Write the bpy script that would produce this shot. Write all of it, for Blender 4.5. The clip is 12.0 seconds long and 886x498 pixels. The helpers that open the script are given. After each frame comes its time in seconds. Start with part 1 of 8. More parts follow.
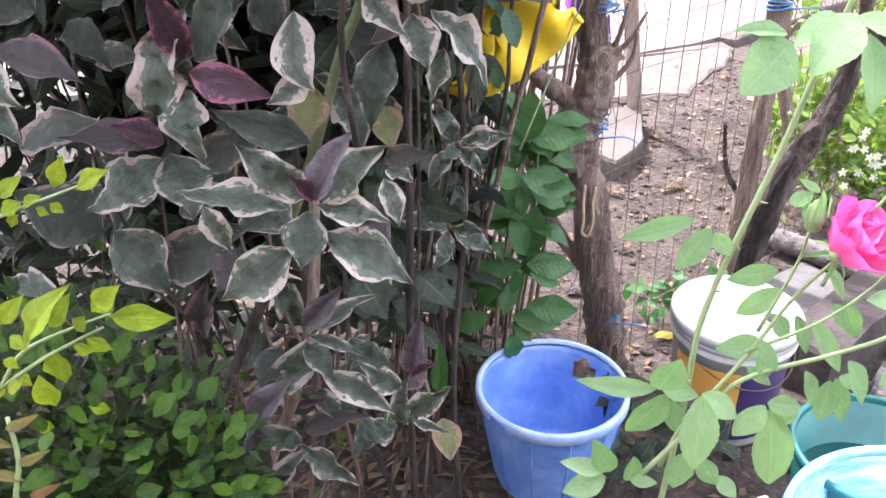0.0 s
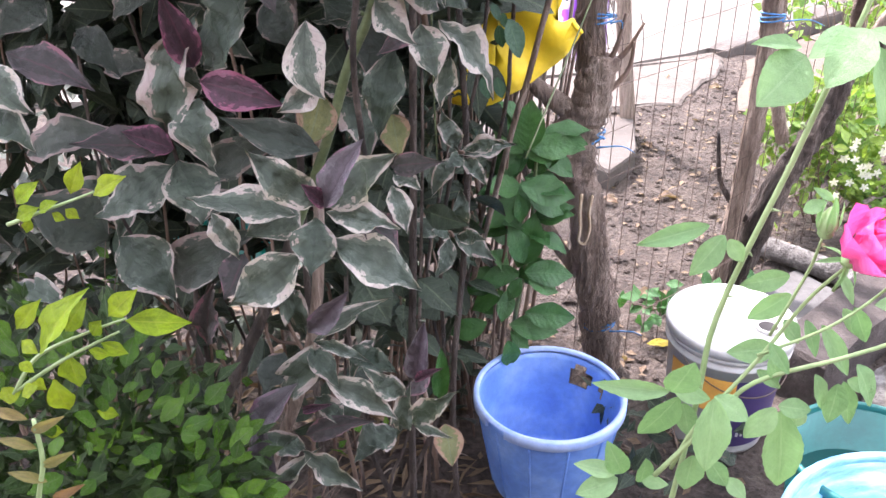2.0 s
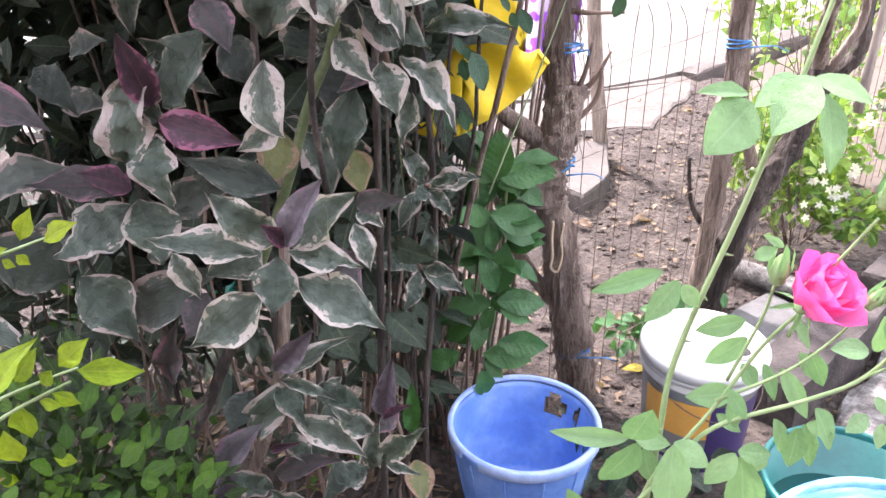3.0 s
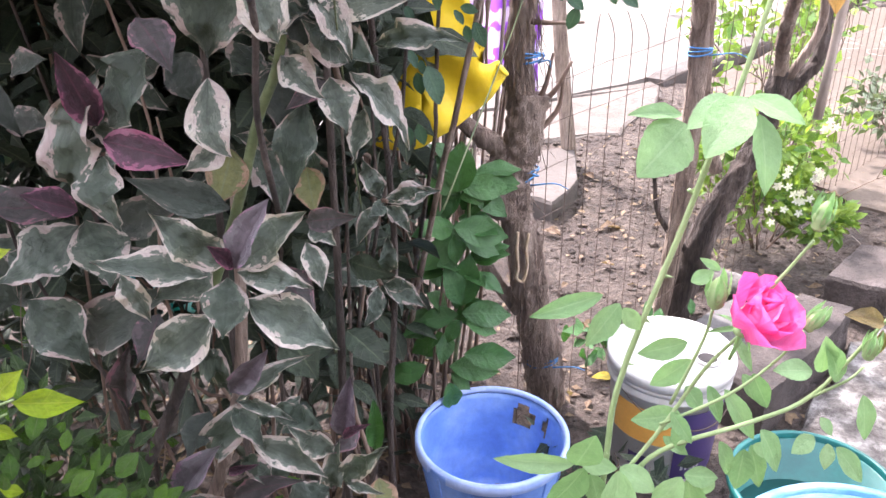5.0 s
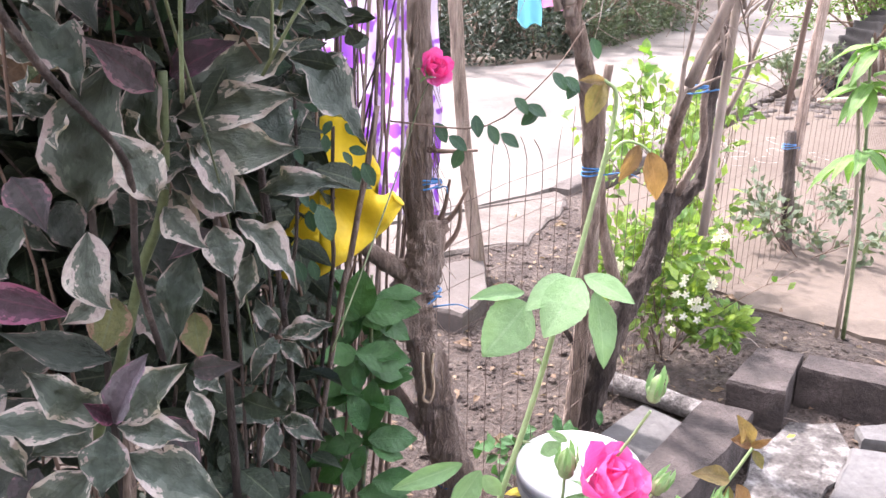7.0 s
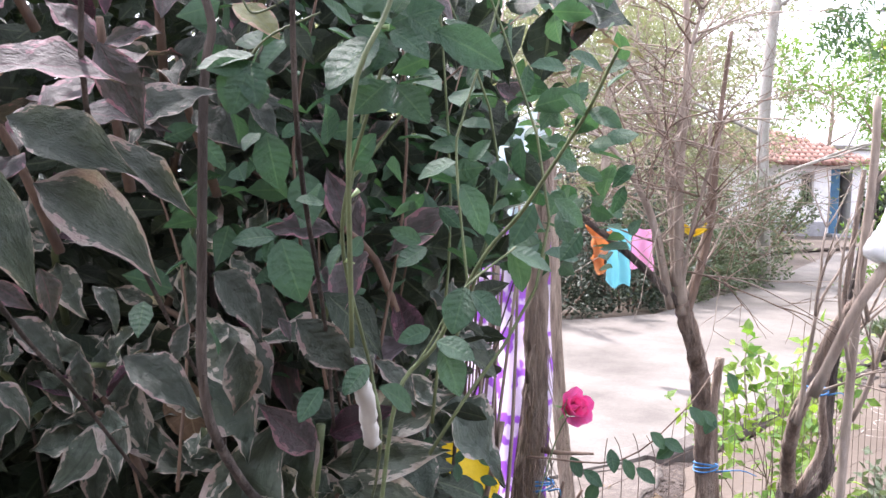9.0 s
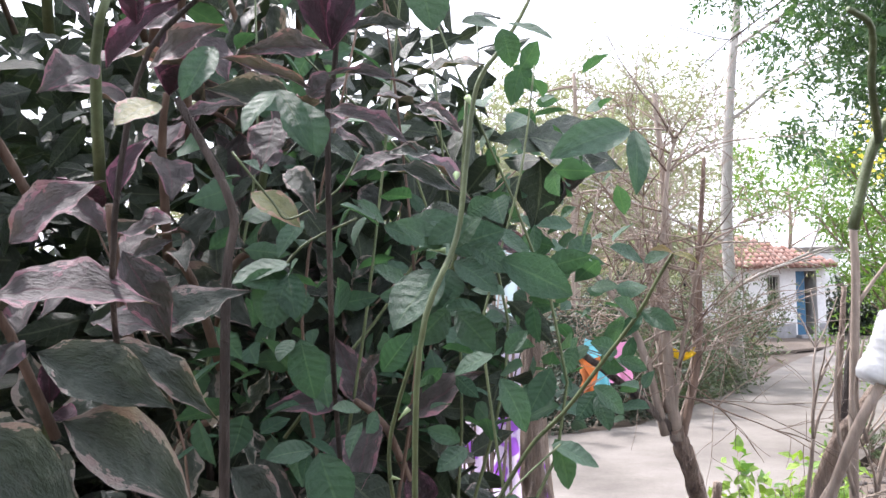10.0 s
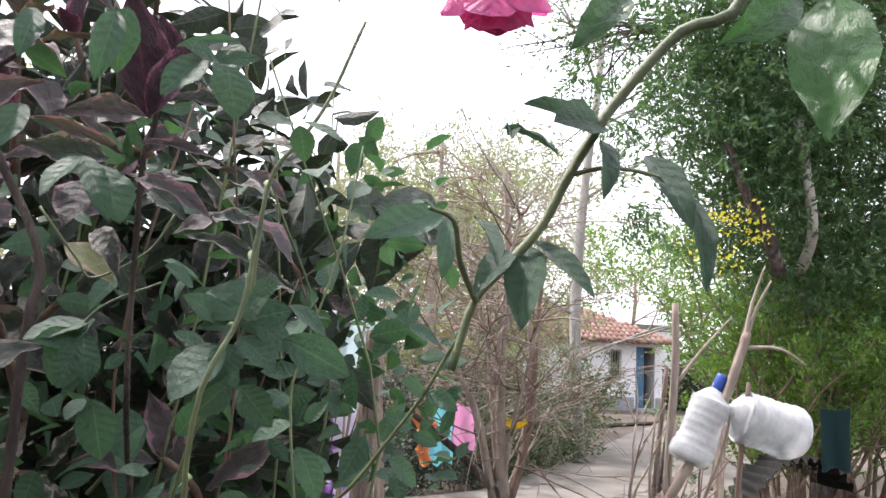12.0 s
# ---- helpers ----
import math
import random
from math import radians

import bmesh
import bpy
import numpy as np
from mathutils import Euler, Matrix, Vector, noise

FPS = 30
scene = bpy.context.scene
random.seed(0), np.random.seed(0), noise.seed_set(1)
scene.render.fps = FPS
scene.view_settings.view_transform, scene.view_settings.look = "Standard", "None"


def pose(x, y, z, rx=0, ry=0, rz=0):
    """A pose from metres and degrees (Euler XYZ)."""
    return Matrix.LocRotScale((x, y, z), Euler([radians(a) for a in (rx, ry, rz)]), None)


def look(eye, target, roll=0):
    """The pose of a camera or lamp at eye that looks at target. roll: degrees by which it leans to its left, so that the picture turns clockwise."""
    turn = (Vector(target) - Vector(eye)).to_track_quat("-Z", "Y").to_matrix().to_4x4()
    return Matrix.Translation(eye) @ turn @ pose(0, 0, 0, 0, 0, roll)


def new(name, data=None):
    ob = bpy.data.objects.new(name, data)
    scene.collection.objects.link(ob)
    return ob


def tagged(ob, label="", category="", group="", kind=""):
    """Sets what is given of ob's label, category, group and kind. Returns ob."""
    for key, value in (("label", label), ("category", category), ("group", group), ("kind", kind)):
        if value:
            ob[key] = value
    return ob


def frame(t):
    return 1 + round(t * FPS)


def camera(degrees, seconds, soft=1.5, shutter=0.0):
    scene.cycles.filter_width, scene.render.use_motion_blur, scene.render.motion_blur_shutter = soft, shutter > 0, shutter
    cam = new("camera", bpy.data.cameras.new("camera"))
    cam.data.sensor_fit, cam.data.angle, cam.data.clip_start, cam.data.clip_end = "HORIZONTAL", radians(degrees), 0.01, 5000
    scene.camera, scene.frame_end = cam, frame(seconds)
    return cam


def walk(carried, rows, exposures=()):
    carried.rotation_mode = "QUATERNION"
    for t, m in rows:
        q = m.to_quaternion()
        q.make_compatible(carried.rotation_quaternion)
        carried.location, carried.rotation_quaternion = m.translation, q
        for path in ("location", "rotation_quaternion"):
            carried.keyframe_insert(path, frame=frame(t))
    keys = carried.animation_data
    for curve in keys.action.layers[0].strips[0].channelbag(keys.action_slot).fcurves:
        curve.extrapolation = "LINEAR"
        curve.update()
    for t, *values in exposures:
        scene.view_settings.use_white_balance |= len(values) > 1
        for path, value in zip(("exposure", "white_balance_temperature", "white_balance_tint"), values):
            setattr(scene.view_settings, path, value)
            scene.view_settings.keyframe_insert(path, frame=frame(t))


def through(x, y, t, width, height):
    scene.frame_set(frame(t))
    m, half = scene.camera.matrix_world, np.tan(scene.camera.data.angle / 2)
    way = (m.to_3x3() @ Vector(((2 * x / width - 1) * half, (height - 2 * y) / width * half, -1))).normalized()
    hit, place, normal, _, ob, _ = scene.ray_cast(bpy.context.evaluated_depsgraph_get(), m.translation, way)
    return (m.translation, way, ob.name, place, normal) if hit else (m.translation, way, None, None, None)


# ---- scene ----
cam = camera(55.2, 12.0)
PATH = [
    (0, (0.098, -0.091, 1.489), (-0.033, 1.632, 0.481), -1.1),
    (0.5, (0.096, -0.102, 1.494), (-0.028, 1.623, 0.49), -1.0),
    (1, (0.09, -0.11, 1.496), (-0.031, 1.617, 0.494), -0.9),
    (1.5, (0.079, -0.11, 1.495), (-0.038, 1.617, 0.494), -0.8),
    (2, (0.079, -0.104, 1.494), (-0.027, 1.63, 0.503), -0.5),
    (2.5, (0.093, -0.097, 1.499), (0.005, 1.651, 0.531), -0.2),
    (3, (0.096, -0.087, 1.504), (0.037, 1.674, 0.558), -0.6),
    (4.8, (0.114, -0.073, 1.505), (0.082, 1.692, 0.565), -0.7),
    (5, (0.12, -0.07, 1.508), (0.118, 1.7, 0.575), -0.7),
    (5.5, (0.142, -0.071, 1.514), (0.178, 1.704, 0.594), -0.9),
    (6, (0.157, -0.079, 1.521), (0.256, 1.714, 0.641), -1.2),
    (6.5, (0.157, -0.083, 1.533), (0.291, 1.739, 0.719), -0.7),
    (7, (0.158, -0.068, 1.553), (0.348, 1.79, 0.84), 0.1),
    (7.5, (0.144, -0.046, 1.579), (0.364, 1.861, 1.017), 1.2),
    (7.7, (0.129, -0.044, 1.599), (0.331, 1.886, 1.115), 1.6),
    (9.3, (0.083, -0.037, 1.677), (0.068, 1.96, 1.57), 0.4),
    (9.5, (0.082, -0.044, 1.683), (0.069, 1.955, 1.629), -0.1),
    (10, (0.05, -0.02, 1.711), (0.132, 1.976, 1.808), -1.2),
    (10.2, (0.028, -0.013, 1.722), (0.187, 1.976, 1.865), -1.0),
    (10.5, (0.019, 0.009, 1.728), (0.285, 1.981, 1.923), -0.8),
    (11, (0.021, 0.022, 1.733), (0.4, 1.973, 1.957), -0.8),
    (11.5, (0.036, 0.007, 1.732), (0.448, 1.951, 1.962), -0.1),
    (12, (0.074, -0.045, 1.72), (0.479, 1.9, 1.954), 2.6),
]
EXPOSURES = [(0.0, 2.03, 6350, 24.0), (3.0, 2.03, 6400, 24.0), (6.0, 1.92, 6450, 25.0), (7.7, 1.70, 6450, 26.0), (9.5, 1.3, 6300, 20.0), (10.5, 1.02, 6400, 17.0), (11.2, 1.02, 6450, 17.0), (12.0, 0.84, 6600, 17.0)]
walk(cam, [(t, look(eye, target, roll)) for t, eye, target, roll in PATH], EXPOSURES)

# ---- light: hazy bright sky, soft sun from beyond the hedge ----
SUN_UP, SUN_ROUND = 56, -38
world = bpy.data.worlds.new("sky")
world.use_nodes = True
scene.world = world
wn, wl = world.node_tree.nodes, world.node_tree.links
sky = wn.new("ShaderNodeTexSky")
sky.sky_type, sky.sun_disc = "NISHITA", False
sky.sun_elevation, sky.sun_rotation = radians(SUN_UP), radians(SUN_ROUND)
sky.dust_density, sky.air_density, sky.ozone_density = 6.0, 1.2, 0.6
haze = wn.new("ShaderNodeMixRGB")
haze.inputs[0].default_value = 0.75
haze.inputs[2].default_value = (10.6, 11.2, 12.2, 1)
wl.new(sky.outputs[0], haze.inputs[1])
wl.new(haze.outputs[0], wn["Background"].inputs[0])
wn["Background"].inputs[1].default_value = 0.14
lamp = bpy.data.lights.new("sun", "SUN")
lamp.energy, lamp.angle, lamp.color = 4.3, radians(4), (1.0, 0.97, 0.93)
sun_ob = new("sun", lamp)
el, az = radians(SUN_UP), radians(SUN_ROUND)
sun_from = Vector((math.sin(az) * math.cos(el), math.cos(az) * math.cos(el), math.sin(el)))
sun_ob.matrix_world = look(sun_from * 30, (0, 0, 0))

# ---- materials ----
def material(name, rough=0.6, metal=0.0):
    m = bpy.data.materials.new(name)
    m.use_nodes = True
    b = m.node_tree.nodes["Principled BSDF"]
    b.inputs["Roughness"].default_value, b.inputs["Metallic"].default_value = rough, metal
    return m, m.node_tree.nodes, m.node_tree.links, b


def rgba(c):
    return (*c, 1)


def math_node(n, l, op, a, b=None, clamp=False):
    k = n.new("ShaderNodeMath")
    k.operation, k.use_clamp = op, clamp
    for i, v in enumerate((a, b)):
        if v is None:
            continue
        if isinstance(v, (int, float)):
            k.inputs[i].default_value = v
        else:
            l.new(v, k.inputs[i])
    return k.outputs[0]


def ramp(n, l, fac, stops):
    r = n.new("ShaderNodeValToRGB")
    e = r.color_ramp.elements
    e[0].position, e[0].color = stops[0][0], rgba(stops[0][1])
    e[1].position, e[1].color = stops[-1][0], rgba(stops[-1][1])
    for p, c in stops[1:-1]:
        e.new(p).color = rgba(c)
    l.new(fac, r.inputs[0])
    return r.outputs[0]


def noise_tex(n, l, scale, detail=6, vec=None, rough=0.6):
    t = n.new("ShaderNodeTexNoise")
    t.inputs["Scale"].default_value, t.inputs["Detail"].default_value, t.inputs["Roughness"].default_value = scale, detail, rough
    if vec is not None:
        l.new(vec, t.inputs["Vector"])
    return t.outputs[0]


def mix(n, l, fac, a, b, kind="MIX"):
    k = n.new("ShaderNodeMixRGB")
    k.blend_type = kind
    for i, v in enumerate((fac, a, b)):
        if isinstance(v, (int, float)):
            k.inputs[i].default_value = v
        elif isinstance(v, tuple):
            k.inputs[i].default_value = rgba(v)
        else:
            l.new(v, k.inputs[i])
    return k.outputs[0]


def bump(n, l, b, height, strength, distance):
    k = n.new("ShaderNodeBump")
    k.inputs["Strength"].default_value, k.inputs["Distance"].default_value = strength, distance
    l.new(height, k.inputs["Height"])
    l.new(k.outputs[0], b.inputs["Normal"])


def place_tex(n, l, stretch=(1, 1, 1)):
    """Object coordinates with a shift of their own for each object."""
    t, o = n.new("ShaderNodeTexCoord"), n.new("ShaderNodeObjectInfo")
    k = n.new("ShaderNodeVectorMath")
    k.operation = "MULTIPLY_ADD"
    l.new(t.outputs["Object"], k.inputs[0])
    k.inputs[1].default_value = stretch
    r = math_node(n, l, "MULTIPLY", o.outputs["Random"], 37.0)
    l.new(r, k.inputs[2])
    return k.outputs[0]


def surface(name, colours, scale, rough=0.8, relief=0.004, fine=None, stretch=(1, 1, 1), metal=0.0, fine_mix=0.35, rough_var=0.15):
    """Two scales of mottling: broad stains between the given colours, and fine grain."""
    m, n, l, b = material(name, rough, metal)
    v = place_tex(n, l, stretch)
    broad = noise_tex(n, l, scale, 5, v)
    grain = noise_tex(n, l, fine or scale * 9, 8, v, 0.7)
    k = len(colours) - 1
    c = ramp(n, l, broad, [(0.3 + 0.4 * i / k, col) for i, col in enumerate(colours)])
    g = ramp(n, l, grain, [(0.34, (0.18, 0.18, 0.18)), (0.66, (1.12, 1.12, 1.12))])
    l.new(mix(n, l, fine_mix, c, g, "MULTIPLY"), b.inputs["Base Color"])
    l.new(math_node(n, l, "ADD", math_node(n, l, "MULTIPLY", grain, rough_var), rough - rough_var / 2), b.inputs["Roughness"])
    h = math_node(n, l, "ADD", math_node(n, l, "MULTIPLY", grain, 0.5), broad)
    bump(n, l, b, h, 1.0, relief * 1.6)
    return m


def leaf_material(name, blade, blade2, margin=None, margin2=None, rim=0.55, vein=(0.16, 0.2, 0.12), veins=7, gloss=0.4, through=0.25, spots=0.0, glow=None, mid=None, mottle=0.5, ribbed=0.08):
    """A leaf with midrib, side veins, and, where it is variegated, an uneven margin of another colour."""
    m, n, l, b = material(name, gloss)
    uv = n.new("ShaderNodeUVMap")
    sep = n.new("ShaderNodeSeparateXYZ")
    l.new(uv.outputs[0], sep.inputs[0])
    info = n.new("ShaderNodeObjectInfo")
    geo = n.new("ShaderNodeNewGeometry")
    rnd = math_node(n, l, "FRACT", math_node(n, l, "ADD", info.outputs["Random"], geo.outputs["Random Per Island"]))
    across = math_node(n, l, "MULTIPLY", math_node(n, l, "ABSOLUTE", math_node(n, l, "SUBTRACT", sep.outputs[0], 0.5)), 2.0)
    shift = n.new("ShaderNodeVectorMath")
    shift.operation = "ADD"
    l.new(uv.outputs[0], shift.inputs[0])
    l.new(math_node(n, l, "MULTIPLY", rnd, 53.0), shift.inputs[1])
    patch = noise_tex(n, l, 3.0, 5, shift.outputs[0], 0.7)
    grain = noise_tex(n, l, 26, 5, shift.outputs[0], 0.7)
    tone = mix(n, l, rnd, blade, blade2)
    tone = mix(n, l, mottle, tone, ramp(n, l, patch, [(0.34, (0.35, 0.4, 0.38)), (0.66, (1.45, 1.4, 1.4))]), "MULTIPLY")
    wave = math_node(n, l, "SINE", math_node(n, l, "MULTIPLY", math_node(n, l, "SUBTRACT", sep.outputs[1], math_node(n, l, "MULTIPLY", across, 0.16)), veins * 6.283))
    rib = math_node(n, l, "LESS_THAN", across, 0.055)
    line = math_node(n, l, "GREATER_THAN", wave, 0.93)
    if margin:
        # an uneven pale margin that runs inward between the side veins, and a greyer zone within it
        edge = math_node(n, l, "ADD", across, math_node(n, l, "MULTIPLY", math_node(n, l, "SUBTRACT", patch, 0.5), 1.8))
        edge = math_node(n, l, "ADD", edge, math_node(n, l, "MULTIPLY", math_node(n, l, "SUBTRACT", rnd, 0.5), 0.3))
        edge = math_node(n, l, "ADD", edge, math_node(n, l, "MULTIPLY", math_node(n, l, "SUBTRACT", noise_tex(n, l, 8, 3, shift.outputs[0]), 0.5), 0.8))
        edge = math_node(n, l, "ADD", edge, math_node(n, l, "MULTIPLY", wave, 0.05))
        half = ramp(n, l, edge, [(rim - 0.34, (0, 0, 0)), (rim - 0.29, (1, 1, 1))])
        tone = mix(n, l, math_node(n, l, "MULTIPLY", half, 0.7), tone, mid or blade2)
        mask = ramp(n, l, edge, [(rim - 0.03, (0, 0, 0)), (rim + 0.03, (1, 1, 1))])
        tone = mix(n, l, mask, tone, mix(n, l, ramp(n, l, patch, [(0.4, (0, 0, 0)), (0.6, (1, 1, 1))]), margin, margin2 or margin))
    tone = mix(n, l, math_node(n, l, "MULTIPLY", math_node(n, l, "MAXIMUM", rib, math_node(n, l, "MULTIPLY", line, 0.35)), 0.4), tone, vein)
    tone = mix(n, l, mottle * 0.9, tone, ramp(n, l, grain, [(0.3, (0.6, 0.6, 0.6)), (0.7, (1.15, 1.15, 1.15))]), "MULTIPLY")
    if spots:
        tone = mix(n, l, ramp(n, l, noise_tex(n, l, 9, 3, shift.outputs[0]), [(0.66, (0, 0, 0)), (0.7, (spots, spots, spots))]), tone, (0.12, 0.07, 0.03))
    l.new(tone, b.inputs["Base Color"])
    l.new(math_node(n, l, "ADD", math_node(n, l, "MULTIPLY", grain, 0.25), gloss - 0.12), b.inputs["Roughness"])
    bump(n, l, b, math_node(n, l, "ADD", math_node(n, l, "MULTIPLY", wave, ribbed), math_node(n, l, "ADD", math_node(n, l, "MULTIPLY", grain, mottle * 2), math_node(n, l, "MULTIPLY", patch, mottle * 5))), 0.8, 0.003)
    t = n.new("ShaderNodeBsdfTranslucent")
    l.new(mix(n, l, 1.0, tone, glow or (1.3, 1.35, 0.7), "MULTIPLY"), t.inputs[0])
    s = n.new("ShaderNodeMixShader")
    s.inputs[0].default_value = through
    l.new(b.outputs[0], s.inputs[1])
    l.new(t.outputs[0], s.inputs[2])
    l.new(s.outputs[0], n["Material Output"].inputs[0])
    return m


CROTON = leaf_material("croton_leaf", (0.042, 0.066, 0.048), (0.075, 0.105, 0.078), (0.44, 0.41, 0.365), (0.40, 0.32, 0.305), rim=0.86, gloss=0.36, through=0.16, vein=(0.028, 0.045, 0.032), mid=(0.10, 0.132, 0.104), ribbed=0.16)
CROTON_LIGHT = leaf_material("croton_leaf_pale", (0.068, 0.096, 0.074), (0.105, 0.135, 0.108), (0.58, 0.55, 0.49), (0.52, 0.45, 0.42), rim=0.74, gloss=0.36, through=0.18, vein=(0.05, 0.07, 0.05), mid=(0.16, 0.195, 0.16), ribbed=0.16)
CROTON_PINK = leaf_material("croton_leaf_pinkish", (0.046, 0.046, 0.045), (0.082, 0.068, 0.072), (0.27, 0.20, 0.205), (0.25, 0.11, 0.15), rim=0.88, gloss=0.62, through=0.2, vein=(0.12, 0.05, 0.07), mid=(0.10, 0.082, 0.09), ribbed=0.16)
CROTON_DUSK = leaf_material("croton_leaf_dusky", (0.028, 0.042, 0.031), (0.042, 0.058, 0.043), (0.32, 0.29, 0.26), (0.25, 0.18, 0.175), rim=0.9, gloss=0.48, through=0.14, vein=(0.04, 0.045, 0.035), mid=(0.066, 0.082, 0.066), ribbed=0.16)
CROTON_VIOLET = leaf_material("croton_leaf_violet", (0.105, 0.09, 0.108), (0.165, 0.15, 0.165), (0.34, 0.30, 0.34), (0.32, 0.18, 0.26), rim=0.95, gloss=0.42, through=0.2, vein=(0.09, 0.06, 0.08), mid=(0.20, 0.195, 0.21), glow=(1.2, 1.0, 1.1), ribbed=0.2)
CROTON_YOUNG = leaf_material("croton_young_leaf", (0.036, 0.018, 0.026), (0.062, 0.030, 0.044), (0.32, 0.075, 0.155), (0.28, 0.12, 0.18), rim=0.9, gloss=0.4, through=0.1, vein=(0.16, 0.05, 0.08), glow=(1.1, 0.8, 0.9), mid=(0.10, 0.042, 0.068))
YELLOWING = leaf_material("yellowing_leaf", (0.20, 0.20, 0.065), (0.15, 0.17, 0.07), (0.24, 0.13, 0.09), (0.33, 0.22, 0.15), rim=0.8, gloss=0.5, through=0.25, spots=0.7)
GLOSSY = leaf_material("glossy_green_leaf", (0.032, 0.115, 0.032), (0.06, 0.18, 0.046), gloss=0.34, through=0.22, vein=(0.07, 0.17, 0.06), veins=8, mottle=0.3)
# dark green; its near-black tone also stands in for shade inside the hedge
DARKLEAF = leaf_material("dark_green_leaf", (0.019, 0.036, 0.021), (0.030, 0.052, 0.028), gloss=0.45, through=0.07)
DURANTA = leaf_material("lime_leaf", (0.27, 0.42, 0.015), (0.36, 0.48, 0.02), gloss=0.35, through=0.35, vein=(0.5, 0.55, 0.1), veins=5)
DURANTA_G = leaf_material("small_green_leaf", (0.032, 0.105, 0.010), (0.10, 0.22, 0.018), gloss=0.26, through=0.3, veins=5)
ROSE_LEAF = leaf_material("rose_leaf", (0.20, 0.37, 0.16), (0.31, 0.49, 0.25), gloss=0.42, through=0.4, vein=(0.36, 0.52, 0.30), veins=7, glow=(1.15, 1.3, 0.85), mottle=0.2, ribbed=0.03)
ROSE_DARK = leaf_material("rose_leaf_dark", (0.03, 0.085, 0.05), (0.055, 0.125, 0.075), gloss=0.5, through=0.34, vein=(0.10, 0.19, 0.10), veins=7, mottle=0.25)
ROSE_RED = leaf_material("rose_young_leaf", (0.30, 0.17, 0.09), (0.26, 0.26, 0.10), gloss=0.4, through=0.4, vein=(0.35, 0.2, 0.12))
SHRUB_LEAF = leaf_material("light_green_leaf", (0.09, 0.22, 0.035), (0.30, 0.44, 0.07), gloss=0.35, through=0.35, veins=5)
MANGO = leaf_material("mango_leaf", (0.09, 0.22, 0.05), (0.18, 0.34, 0.08), gloss=0.34, through=0.3, vein=(0.3, 0.4, 0.15), veins=10)
GREYLEAF = leaf_material("grey_green_leaf", (0.09, 0.13, 0.08), (0.13, 0.17, 0.10), gloss=0.5, through=0.25)
NEEM = leaf_material("tree_leaf", (0.03, 0.09, 0.032), (0.075, 0.16, 0.055), gloss=0.4, through=0.35, veins=4)
FEATHER = leaf_material("feathery_leaf", (0.07, 0.17, 0.025), (0.16, 0.29, 0.045), gloss=0.45, through=0.4, veins=3)
PALE = leaf_material("pale_leaf", (0.22, 0.25, 0.16), (0.32, 0.34, 0.23), gloss=0.5, through=0.35, veins=3)
# darker copy of the small green leaf, with the gaps' shade in its colour
SHADE_GREEN = leaf_material("green_leaf_shade", (0.02, 0.055, 0.01), (0.035, 0.085, 0.012), gloss=0.34, through=0.2, veins=5)
DRYLEAF = leaf_material("dry_leaf", (0.25, 0.18, 0.11), (0.16, 0.10, 0.06), gloss=0.6, through=0.2, vein=(0.4, 0.3, 0.2), spots=0.4)
YELLOWLEAF = leaf_material("fallen_yellow_leaf", (0.65, 0.50, 0.06), (0.7, 0.55, 0.08), gloss=0.5, through=0.2)
PETAL = leaf_material("rose_petal", (0.88, 0.12, 0.40), (0.92, 0.24, 0.54), gloss=0.5, through=0.45, vein=(0.93, 0.3, 0.6), glow=(1.1, 0.75, 0.95), mottle=0.12)
WHITE_PETAL = leaf_material("white_petal", (0.8, 0.8, 0.76), (0.85, 0.85, 0.8), gloss=0.5, through=0.3, vein=(0.8, 0.8, 0.7))
YELLOW_PETAL = leaf_material("yellow_petal", (0.66, 0.60, 0.05), (0.74, 0.68, 0.08), gloss=0.5, through=0.3, vein=(0.8, 0.6, 0.1))

SOIL = surface("soil", [(0.06, 0.042, 0.033), (0.115, 0.087, 0.07), (0.175, 0.138, 0.112)], 6.5, 0.95, 0.05, fine=52, fine_mix=0.75)
YARD = surface("yard_earth", [(0.085, 0.065, 0.049), (0.112, 0.088, 0.068), (0.135, 0.108, 0.085)], 0.9, 0.95, 0.008, fine=30, fine_mix=0.25)
CONCRETE = surface("road_concrete", [(0.098, 0.087, 0.075), (0.155, 0.14, 0.123), (0.208, 0.191, 0.172)], 1.1, 0.9, 0.004, fine=40, fine_mix=0.25)
STONE = surface("broken_slab_stone", [(0.075, 0.063, 0.054), (0.125, 0.107, 0.094)], 6, 0.9, 0.006, fine=50)
BLOCK = surface("damp_brick_stone", [(0.03, 0.024, 0.021), (0.066, 0.052, 0.046), (0.115, 0.094, 0.085)], 9, 0.85, 0.014, fine=80, fine_mix=0.5)
CEMENT = surface("rough_cement", [(0.05, 0.043, 0.038), (0.16, 0.148, 0.135), (0.40, 0.39, 0.365)], 17, 0.9, 0.018, fine=70, fine_mix=0.65)
APRON = surface("crumbled_concrete", [(0.10, 0.082, 0.068), (0.14, 0.118, 0.10), (0.18, 0.155, 0.135)], 6, 0.95, 0.012, fine=45, fine_mix=0.45)
PAVER = surface("grey_paving", [(0.075, 0.07, 0.066), (0.115, 0.112, 0.108), (0.155, 0.152, 0.148)], 4, 0.8, 0.005, fine=45, fine_mix=0.4)
BARK = surface("rough_bark", [(0.20, 0.142, 0.108), (0.48, 0.365, 0.29), (0.66, 0.54, 0.445)], 24, 0.92, 0.05, fine=110, stretch=(1, 1, 0.13), fine_mix=0.6)
BARK_DARK = surface("dark_bark", [(0.04, 0.031, 0.027), (0.11, 0.085, 0.071), (0.30, 0.245, 0.21)], 22, 0.92, 0.045, fine=95, stretch=(1, 1, 0.2), fine_mix=0.65)
